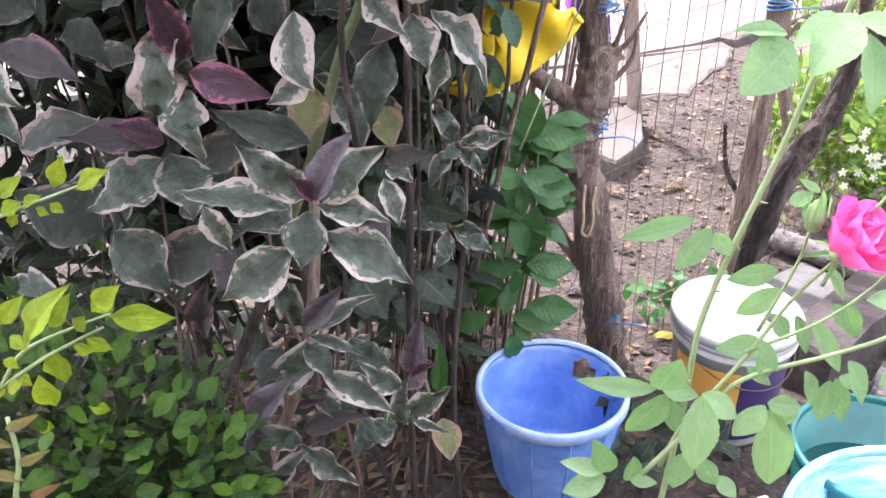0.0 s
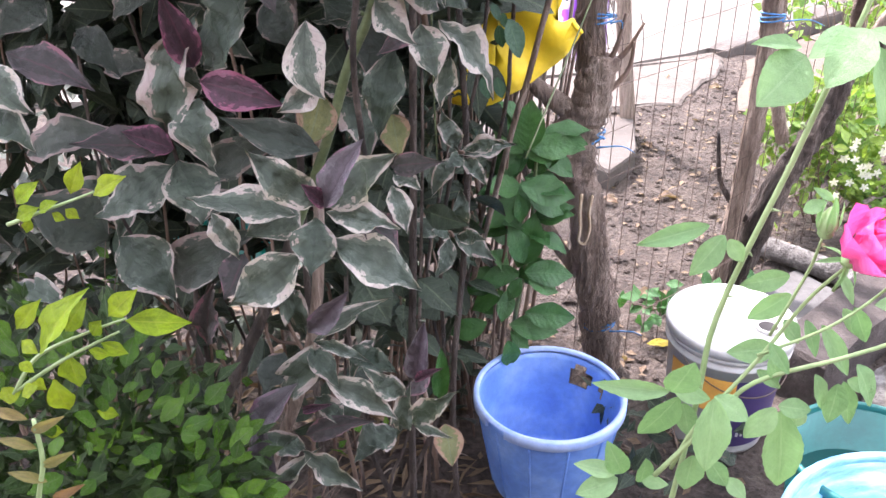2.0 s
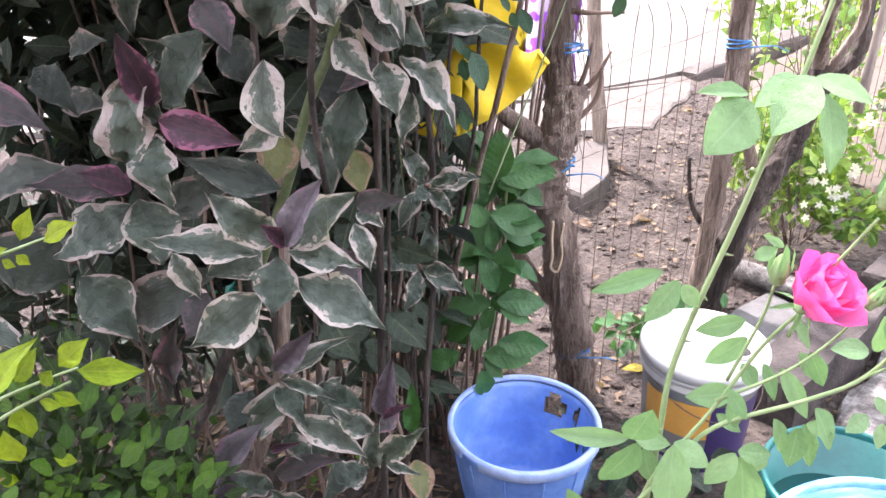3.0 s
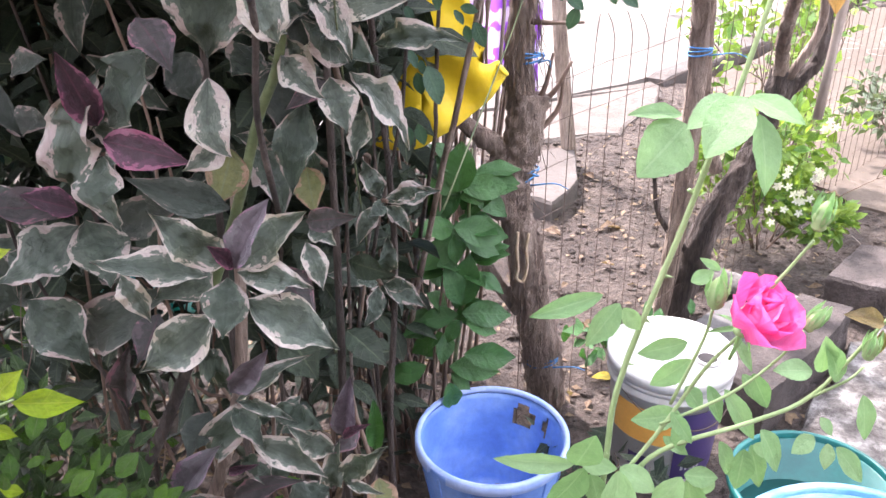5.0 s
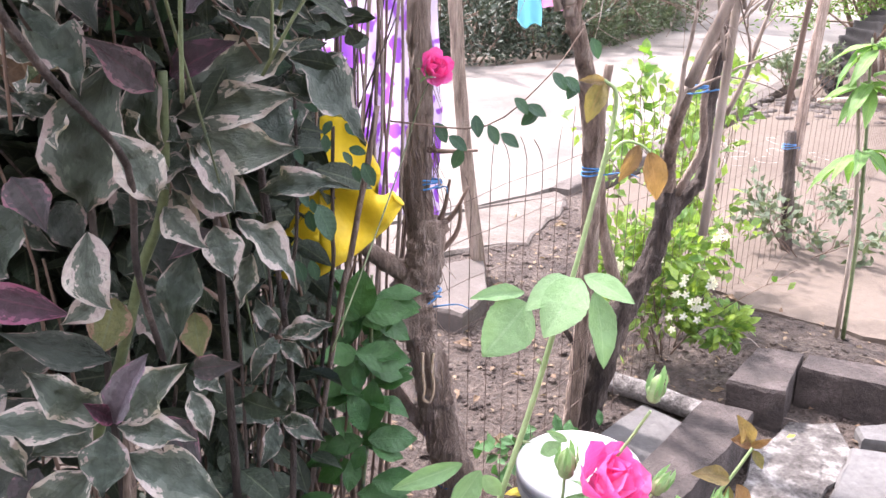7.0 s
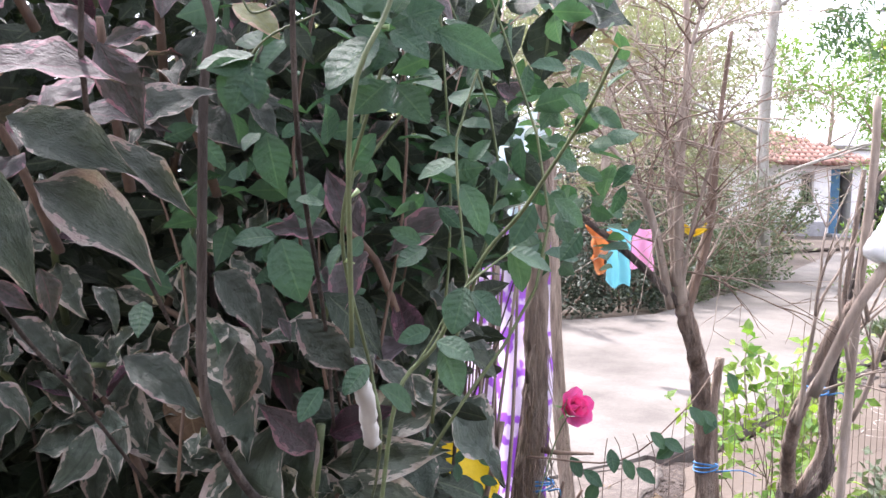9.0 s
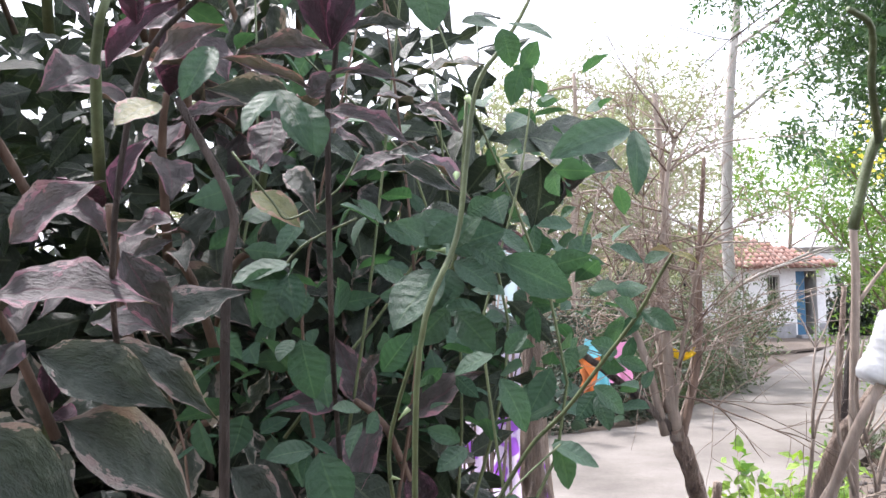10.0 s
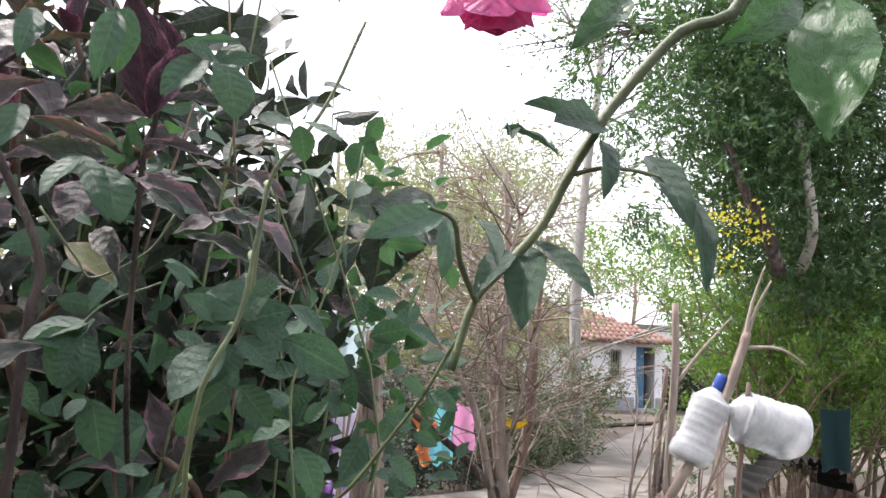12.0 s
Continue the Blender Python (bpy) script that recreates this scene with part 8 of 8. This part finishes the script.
clump(DU2, DUR_G, (-0.32, 0.63, 0.62), (0.15, 0.08, 0.22), 170, 0.034, dr)


for pts in ([(-0.351, 0.48, 0.998), (-0.317, 0.48, 1.042), (-0.262, 0.48, 1.071), (-0.229, 0.48, 1.085)], [(-0.35, 0.48, 1), (-0.302, 0.48, 1.034), (-0.265, 0.48, 1.056), (-0.238, 0.48, 1.071)], [(-0.359, 0.555, 1.133), (-0.327, 0.555, 1.146), (-0.296, 0.555, 1.158), (-0.271, 0.555, 1.168)]):
    limb("shoot", DU, pts, 0.0022, 0.0011, ROSE_STEM, 6, 0.05, 6)
leaf(DU, DUR, (-0.223, 0.467, 1.092), (-0.172, 0.462, 1.093), 9, 0.79)
leaf(DU, DUR, (-0.235, 0.464, 1.098), (-0.21, 0.459, 1.124), 13, 0.94)
leaf(DU, DUR, (-0.282, 0.474, 1.074), (-0.263, 0.469, 1.104), 12, 1.02)
leaf(DU, DUR, (-0.302, 0.462, 1.058), (-0.264, 0.457, 1.126), -25, 0.65)
leaf(DU, DUR, (-0.293, 0.487, 1.042), (-0.291, 0.482, 1.004), 5, 1.18)
leaf(DU, DUR, (-0.301, 0.468, 1.027), (-0.296, 0.463, 0.984), -11, 0.94)
leaf(DU, DUR, (-0.261, 0.466, 1.061), (-0.242, 0.461, 1.059), 20, 1.00)
leaf(DU, DUR, (-0.253, 0.474, 1.063), (-0.231, 0.469, 1.055), 10, 1.00)
leaf(DU, DUR, (-0.325, 0.474, 1.075), (-0.301, 0.469, 1.104), 15, 0.76)
leaf(DU, DUR, (-0.336, 0.486, 1.012), (-0.321, 0.481, 1.004), -11, 1.20)
leaf(DU, DUR, (-0.262, 0.479, 1.067), (-0.251, 0.474, 1.084), 8, 1.20)
leaf(DU, DUR, (-0.331, 0.472, 1.04), (-0.317, 0.466, 1.038), -25, 1.20)
leaf(DU, DUR, (-0.342, 0.48, 1.003), (-0.365, 0.475, 0.995), -21, 1.20)
leaf(DU, DUR, (-0.315, 0.465, 1.021), (-0.333, 0.46, 1.013), 12, 1.15)
leaf(DU, DUR, (-0.282, 0.536, 1.175), (-0.268, 0.531, 1.203), 24, 0.90)
leaf(DU, DUR, (-0.262, 0.536, 1.174), (-0.235, 0.531, 1.196), -8, 0.92)
leaf(DU, DUR, (-0.311, 0.549, 1.149), (-0.299, 0.544, 1.145), 21, 1.20)
leaf(DU, DUR, (-0.306, 0.563, 1.146), (-0.293, 0.557, 1.141), -1, 1.20)
leaf(DU, DUR, (-0.346, 0.556, 1.154), (-0.327, 0.551, 1.177), 2, 0.97)
leaf(DU, DUR, (-0.344, 0.547, 1.144), (-0.323, 0.542, 1.157), 11, 1.03)
leaf(DU, DUR, (-0.322, 0.548, 1.15), (-0.307, 0.543, 1.165), -17, 1.00)
leaf(DU, DUR, (-0.34, 0.561, 1.137), (-0.345, 0.556, 1.124), -19, 1.20)
for k in range(26):
    p = Vector((rng.uniform(-0.55, -0.3), rng.uniform(0.5, 0.62), rng.uniform(0.75, 1.0)))
    put(DU, DUR if k % 4 == 0 else DUR_G, p, some_way(rng, 0.3), 0.028)
limb("shoot", DU, [(-0.235, 0.31, 0.98), (-0.227, 0.30, 1.05), (-0.214, 0.30, 1.093), (-0.211, 0.30, 1.13)], 0.0024, 0.0014, ROSE_STEM, 6, 0.05)
for z, s in ((1.06, 1), (1.075, -1), (1.09, 1), (1.105, -1), (1.12, 1), (1.13, -1)):
    put(DU, ROS_R, (-0.215, 0.30, z), (s * 0.8, -0.2, 0.5), 0.028, SIGHT, 0.3, 0.6)

# ---- flowering shrub behind the fence, weeds and seedlings ----
WHITE = leaf_mesh("white_petal", WHITE_PETAL, 0.5, 0.6, 0.1, 0.1, 0.02, 0, 5, 2)


def white_flower_shrub():
    s = small_shrub("white_flowering_shrub", (1.24, 2.62, G), 0.22, 30, SHR, 0.05, "bright yellow-green shrub with small white flowers", 25, 60, SHRUB_LEAF, 8, 0.5)
    r = random.Random(3)
    for c, q, n in (((1.22, 2.55, 0.50), (0.15, 0.12, 0.16), 70), ((1.20, 2.50, 0.34), (0.14, 0.1, 0.12), 60), ((1.36, 2.46, 0.27), (0.12, 0.09, 0.07), 60), ((1.04, 2.60, 0.48), (0.09, 0.08, 0.16), 40)):
        cushion(s, SHRUB_LEAF, c, q, n * 4, 0.045, r)
        clump(s, SHR, c, q, n, 0.052, r)
    for cx, cy, cz in ((1.22, 2.38, 0.42), (1.26, 2.4, 0.38), (1.18, 2.4, 0.46), (1.30, 2.42, 0.45), (1.10, 2.45, 0.52), (1.02, 2.5, 0.5), (1.34, 2.45, 0.6), (1.2, 2.38, 0.34)):
        for k in range(4):
            c = Vector((cx + r.gauss(0, 0.02), cy - 0.02, cz + r.gauss(0, 0.02)))
            for i in range(5):
                a = 2 * math.pi * i / 5 + k
                put(s, [WHITE], c, (math.cos(a), -0.25, math.sin(a)), 0.016, (0, -1, 0.2), 0, 1, "petal")


white_flower_shrub()
small_shrub("light_green_shrub", (1.40, 3.05, G), 0.20, 230, SHR, 0.055, "pale yellow-green leafy shoots behind the fence", 27, 900, SHRUB_LEAF, 9, 0.9)
small_shrub("grey_weed", (2.22, 3.45, G), 0.4, 120, [leaf_mesh("weed_leaf", GREYLEAF, 0.35, 0.5, 0.2, 0.1, 0.02, 0.05, 6, 2)], 0.05, "grey-green weed at the foot of a fence post", 28, 350, GREYLEAF, 7, 0.42)
small_shrub("low_seedling", (0.66, 2.02, G), 0.5, 30, GLO, 0.05, "small green seedling on bare soil", 29, 20, GLOSSY, 3, 0.2)
small_shrub("low_weed", (0.47, 1.42, G), 0.25, 30, DAR, 0.06, "dark green weeds between the buckets", 30, 60, DARKLEAF, 5, 0.18)


def mango_sapling():
    m = thing("mango_sapling", (1.95, 2.63, G), "slender mango sapling tied to a stake", "sapling")
    limb("stem", m, [(1.95, 2.63, G), (1.952, 2.66, 0.5), (1.93, 2.68, 0.85), (1.915, 2.7, 1.05), (1.90, 2.7, 1.2)], 0.008, 0.004, GREEN_STEM, 7, 0.1)
    limb("stake", m, [(1.93, 2.64, G), (1.925, 2.66, 0.6), (1.86, 2.7, 1.15)], 0.008, 0.006, TWIG_PALE, 7, 0.1)
    r = random.Random(8)
    for z, n in ((0.80, 9), (1.05, 13), (1.18, 10)):
        for k in range(n):
            a = 6.28 * k / n + r.uniform(-0.2, 0.2)
            put(m, MAN, (1.93 - 0.03 * (z - 0.8), 2.69, z + r.uniform(-0.02, 0.02)), (math.cos(a), math.sin(a), r.uniform(-0.5, 0.35)), r.uniform(0.15, 0.22), UP, r.uniform(-0.3, 0.3))


mango_sapling()


# ---- cloths and washing ----
def hung_cloth(name, mat, a, b, drop, folds, depth, label, seed, taper=0.0, nx=26, nz=24):
    """A cloth gathered along a line from a to b, falling in folds."""
    t = thing(name, a, label, "cloth", "washing")
    ph = random.Random(seed).uniform(0, 6)
    a, b = Vector(a), Vector(b)
    bm = bmesh.new()
    out = (b - a).cross(UP).normalized()
    grid = []
    for j in range(nz + 1):
        v = j / nz
        row = []
        for i in range(nx + 1):
            u = i / nx
            p = a.lerp(b, 0.5 + (u - 0.5) * (1 - taper * v))
            p.z -= drop * v * (1 + 0.05 * math.sin(u * 7 + ph)) + 0.02 * math.sin(u * 3.1)
            p += out * depth * (0.3 + v) * math.sin(u * folds * 6.283 + ph + 0.8 * math.sin(v * 4))
            p.x += 0.02 * noise.noise((u * 3, v * 3, seed))
            row.append(bm.verts.new(p))
        grid.append(row)
    for p, q in zip(grid, grid[1:]):
        for i in range(nx):
            bm.faces.new((p[i], p[i + 1], q[i + 1], q[i]))
    bmesh.ops.solidify(bm, geom=bm.faces[:], thickness=0.0012)
    hem = [v.co.copy() for v in grid[-1]]
    part("cloth", bm, mat, t)
    bm = bmesh.new()
    tube(bm, hem, 0.0022, 0.0022, 5, 1, 0)
    part("hem", bm, mat, t, "rolled and stitched hem")


hung_cloth("purple_sari", PURPLE_CLOTH, (0.0, 1.95, 1.60), (0.345, 1.93, 1.57), 0.70, 5, 0.022, "purple and white printed cloth hung behind the stems", 1, -0.1, 40, 30)
hung_cloth("towel", TEAL_CLOTH, (1.40, 6.5, 1.32), (1.58, 6.5, 1.29), 0.45, 1.5, 0.02, "turquoise towel on a washing line", 2)
hung_cloth("towel", PINK_CLOTH, (1.60, 6.52, 1.31), (1.74, 6.5, 1.29), 0.32, 1.2, 0.02, "pink towel on a washing line", 3, -0.3)
hung_cloth("pale_cloth", PALE_CLOTH, (0.17, 2.0, 1.82), (0.34, 2.0, 1.84), 0.35, 3, 0.02, "pale blue cloth caught among the stems", 4)
hung_cloth("teal_cloth", TEAL_NET, (-0.75, 1.62, 1.25), (-0.25, 1.60, 1.28), 0.75, 5, 0.03, "teal printed cloth behind the hedge", 5)
hung_cloth("tarpaulin", TARP_GREEN, (4.768, 6.450, 1.367), (5.020, 6.400, 1.378), 0.507, 1.2, 0.02, "dark teal tarpaulin hung beneath the tree", 8, 0.05)
hung_cloth("orange_rag", ORANGE_CLOTH, (0.45, 2.0, 1.575), (0.50, 2.0, 1.55), 0.10, 1, 0.012, "small orange rag caught on a branch", 6, 0.3, 10, 10)
hung_cloth("yellow_rag", YELLOW_PLASTIC, (0.625, 1.878, 1.59), (0.692, 1.878, 1.575), 0.02, 1, 0.006, "scrap of yellow plastic caught on a twig", 7, 0.2, 10, 6)
bm = bmesh.new()
tube(bm, [(1.0, 6.55, 1.38), (1.5, 6.5, 1.31), (2.2, 6.45, 1.36)], 0.003, 0.003, 5, 6, 0)
solid("washing_line", bm, WIRE, "thin washing line between bushes", "line", smooth=True)


def yellow_scoop():
    """The cut half of a yellow plastic can, its mouth still on, hung among the stems."""
    t = thing("yellow_plastic", (0.10, 1.36, 0.95), "bright yellow half of a cut plastic can hung among stems", "plastic")
    rim = [(0.092, 1.238), (0.118, 1.247), (0.147, 1.249), (0.165, 1.221), (0.181, 1.186), (0.195, 1.157), (0.190, 1.137), (0.179, 1.126), (0.197, 1.114), (0.216, 1.119), (0.223, 1.105), (0.230, 1.090), (0.220, 1.075), (0.196, 1.040), (0.157, 1.010), (0.115, 0.985), (0.081, 0.963), (0.040, 0.962), (0.000, 0.971), (-0.021, 0.991), (-0.012, 1.015), (0.026, 1.053), (0.045, 1.086), (0.065, 1.110), (0.084, 1.147), (0.092, 1.192)]
    bm = bmesh.new()
    edge = curve_points([(x, 0, z) for x, z in rim + rim[:1]], 3)[:-1]
    bm.faces.new([bm.verts.new(p) for p in edge])
    bmesh.ops.triangulate(bm, faces=bm.faces[:])
    for _ in range(3):
        bmesh.ops.subdivide_edges(bm, edges=[e for e in bm.edges if e.calc_length() > 0.03 and not e.is_boundary], cuts=1)
        bmesh.ops.triangulate(bm, faces=bm.faces[:])
    bmesh.ops.beautify_fill(bm, faces=bm.faces[:], edges=bm.edges[:])
    for v in bm.verts:
        x, z = v.co.x - 0.12, v.co.z - 1.05
        across = 0.75 * x - 0.66 * z
        v.co.y = 1.345 + 3.2 * across * across + 0.012 * noise.noise((x * 14, z * 14, 3)) + 0.006 * math.sin(60 * (0.66 * x + 0.75 * z))
    back = bmesh.ops.extrude_face_region(bm, geom=bm.faces[:])
    for v in [g for g in back["geom"] if isinstance(g, bmesh.types.BMVert)]:
        v.co.y += 0.0025
    bmesh.ops.recalc_face_normals(bm, faces=bm.faces)
    part("sheet", bm, YELLOW_PLASTIC, t)
    bm = bmesh.new()
    tube(bm, [(0.193, 1.355, 1.080), (0.209, 1.355, 1.092), (0.224, 1.355, 1.104)], 0.0135, 0.012, 16, 2, 0.04)
    part("mouth", bm, YELLOW_PLASTIC, t, "short moulded mouth of the can")
    bm = bmesh.new()
    tube(bm, [(0.221, 1.355, 1.101), (0.225, 1.355, 1.105)], 0.0145, 0.0145, 16, 2, 0.04)
    part("lip", bm, YELLOW_PLASTIC, t, "raised rim round the mouth")


yellow_scoop()

# ---- bare stems at the hedge's thin end ----
lr = random.Random(101)
tw = thing("bare_shrub", (0.08, 1.55, G), "shrub of bare brown upright stems at the hedge end", "shrub")
for k in range(40):
    x, y = lr.uniform(-0.16, 0.08), lr.uniform(1.5, 1.92)
    z = lr.uniform(1.2, 2.2)
    top = lr.uniform(-0.05, 0.20) + 0.10 * (y - 1.3)
    limb("stem", tw, [(x, y, G), (x + top * 0.15 + lr.gauss(0, 0.015), y, 0.5), (x + top * 0.5 + lr.gauss(0, 0.02), y, 1.0), (x + top + lr.gauss(0, 0.02), y, z)], lr.uniform(0.0025, 0.0065), 0.0016, lr.choice((TWIG, BARK_DARK, BARK_DARK, TWIG_PALE)), 6, 0.15, 3)

for k in range(13):
    x, y = lr.uniform(0.08, 0.27), lr.uniform(1.78, 1.9)
    z = lr.uniform(1.5, 2.15)
    top = lr.gauss(0.05, 0.06)
    limb("stem", tw, [(x - 0.05, y + 0.05, G), (x - 0.02 + lr.gauss(0, 0.02), y, 0.6), (x + top * 0.5 + lr.gauss(0, 0.02), y, 1.1), (x + top + lr.gauss(0, 0.02), y, z)], lr.uniform(0.0035, 0.0075), 0.0025, lr.choice((TWIG, TWIG, TWIG_PALE)), 7, 0.25, 3)

for pts, a, m in (([(-0.02, 1.56, G), (0.045, 1.47, 0.5), (0.116, 1.300, 0.929), (0.136, 1.280, 1.019), (0.156, 1.260, 1.122), (0.175, 1.250, 1.214), (0.189, 1.250, 1.290)], 0.0062, BARK), ([(-0.06, 1.56, G), (0.03, 1.46, 0.5), (0.101, 1.310, 0.957), (0.109, 1.300, 1.063), (0.113, 1.300, 1.158), (0.118, 1.300, 1.248)], 0.0042, BARK_DARK)):
    limb("stem", tw, pts, a, a * 0.75, m, 9, 0.2, 5)

# ---- litter ----
lit = thing("leaf_litter", (0.9, 2.6, G), "scattered dry leaves and straw on soil", "litter", kind="stuff")
spots = []
for _ in range(1300):
    x, y = lr.uniform(-0.6, 2.2), lr.uniform(1.0, 4.2)
    spots.append(((x, y, ground_height(x, y) + 0.006), (lr.gauss(0, 1), lr.gauss(0, 1), lr.uniform(0, 0.3))))
leaf_cloud("dry_leaf", DRYLEAF, lit, spots, 0.032, 0.5, lr, 2.0)
spots = []
for _ in range(500):
    x, y = lr.uniform(-0.9, 0.2), lr.uniform(0.7, 2.0)
    spots.append(((x, y, ground_height(x, y) + 0.01), (lr.gauss(0, 1), lr.gauss(0, 1), lr.uniform(0, 0.4))))
leaf_cloud("straw", DRYLEAF, lit, spots, 0.09, 0.16, lr, 1.0)
peb = bmesh.new()
for _ in range(260):
    x, y = lr.uniform(0.3, 2.2), lr.uniform(1.5, 4.3)
    s = lr.uniform(0.002, 0.008)
    k = bmesh.ops.create_icosphere(peb, subdivisions=1, radius=s)
    for v in k["verts"]:
        v.co = Vector((v.co.x * 1.3, v.co.y, v.co.z * 0.7)) + Vector((x, y, ground_height(x, y) + s * 0.3))
tagged(part("pebble", peb, STONE, lit), kind="stuff")
verts, faces = [], []
ball = [(math.cos(a) * math.cos(e), math.sin(a) * math.cos(e), math.sin(e)) for e, m in ((-0.5, 5), (0.5, 5)) for a in [6.2832 * (i + (e > 0) * 0.5) / m for i in range(m)]] + [(0, 0, 1)]
for _ in range(2600):
    x, y = lr.uniform(0.1, 2.4), lr.uniform(1.35, 4.3)
    q = lr.uniform(0.005, 0.012) * (1.8 if lr.random() < 0.12 else 1)
    o, z = len(verts), ground_height(x, y) + q * 0.15
    verts += [Vector((x + vx * q * lr.uniform(0.7, 1.4), y + vy * q * lr.uniform(0.7, 1.4), z + vz * q * lr.uniform(0.5, 0.9))) for vx, vy, vz in ball]
    for i in range(5):
        j = (i + 1) % 5
        faces += [(o + i, o + j, o + 5 + i), (o + j, o + 5 + j, o + 5 + i), (o + 5 + i, o + 5 + j, o + 10)]
me = bpy.data.meshes.new("clod")
me.from_pydata([v - ORIGIN[lit.name] for v in verts], [], faces)
me.materials.append(SOIL)
clods = tagged(new("clod", me), "dry crumbled clods of earth", kind="stuff")
clods.parent = lit
for x, y, s, a in ((0.62, 2.02, 0.075, 0.2), (0.52, 1.82, 0.08, 0.1), (0.56, 2.05, 0.06, 2.0), (0.50, 2.3, 0.05, 1.0), (0.70, 2.45, 0.055, 2.6), (0.9, 2.75, 0.05, 0.4), (1.4, 1.98, 0.035, 0.3)):
    piece("fallen_leaf", FALLEN if s > 0.07 or s < 0.04 else DRY[0], lit, leaf_pose((x, y, max(ground_height(x, y), G + (0.018 if x > 1.3 else 0)) + 0.008), (math.cos(a), math.sin(a), 0.05), s, UP, 0.2, 0.8))
for k in range(30):
    x, y = lr.uniform(-0.4, 2.0), lr.uniform(1.3, 3.6)
    a = lr.uniform(0, 6.28)
    L = lr.uniform(0.04, 0.14)
    bm = bmesh.new()
    z = ground_height(x, y) + 0.008
    tube(bm, [(x, y, z), (x + L * 0.5 * math.cos(a), y + L * 0.5 * math.sin(a), z + 0.006), (x + L * math.cos(a + 0.2), y + L * math.sin(a + 0.2), z)], 0.0022, 0.0012, 5, 2, 0.1)
    part("stick", bm, TWIG_PALE, lit)

# larger curled leaves lying on the bed
for x, y, a, s in ((0.70, 2.75, 0.3, 0.10), (0.52, 2.06, 0.4, 0.10), (0.95, 4.1, 1.2, 0.09), (0.75, 3.2, 2.0, 0.09), (1.15, 4.0, 0.2, 0.08), (0.55, 2.7, 2.6, 0.08), (0.95, 3.0, 1.0, 0.07), (1.3, 3.0, 0.4, 0.08), (1.7, 3.0, 2.2, 0.07), (0.45, 2.35, 1.5, 0.07), (1.5, 2.7, 0.9, 0.06), (0.3, 2.2, 0.6, 0.07), (1.9, 3.2, 2.8, 0.07), (1.1, 2.6, 1.9, 0.06)):
    put(lit, DRY, (x, y, ground_height(x, y) + 0.012), (math.cos(a), math.sin(a), 0.12), s, UP, rng.uniform(-0.4, 0.4), 0.8, "dry_leaf")
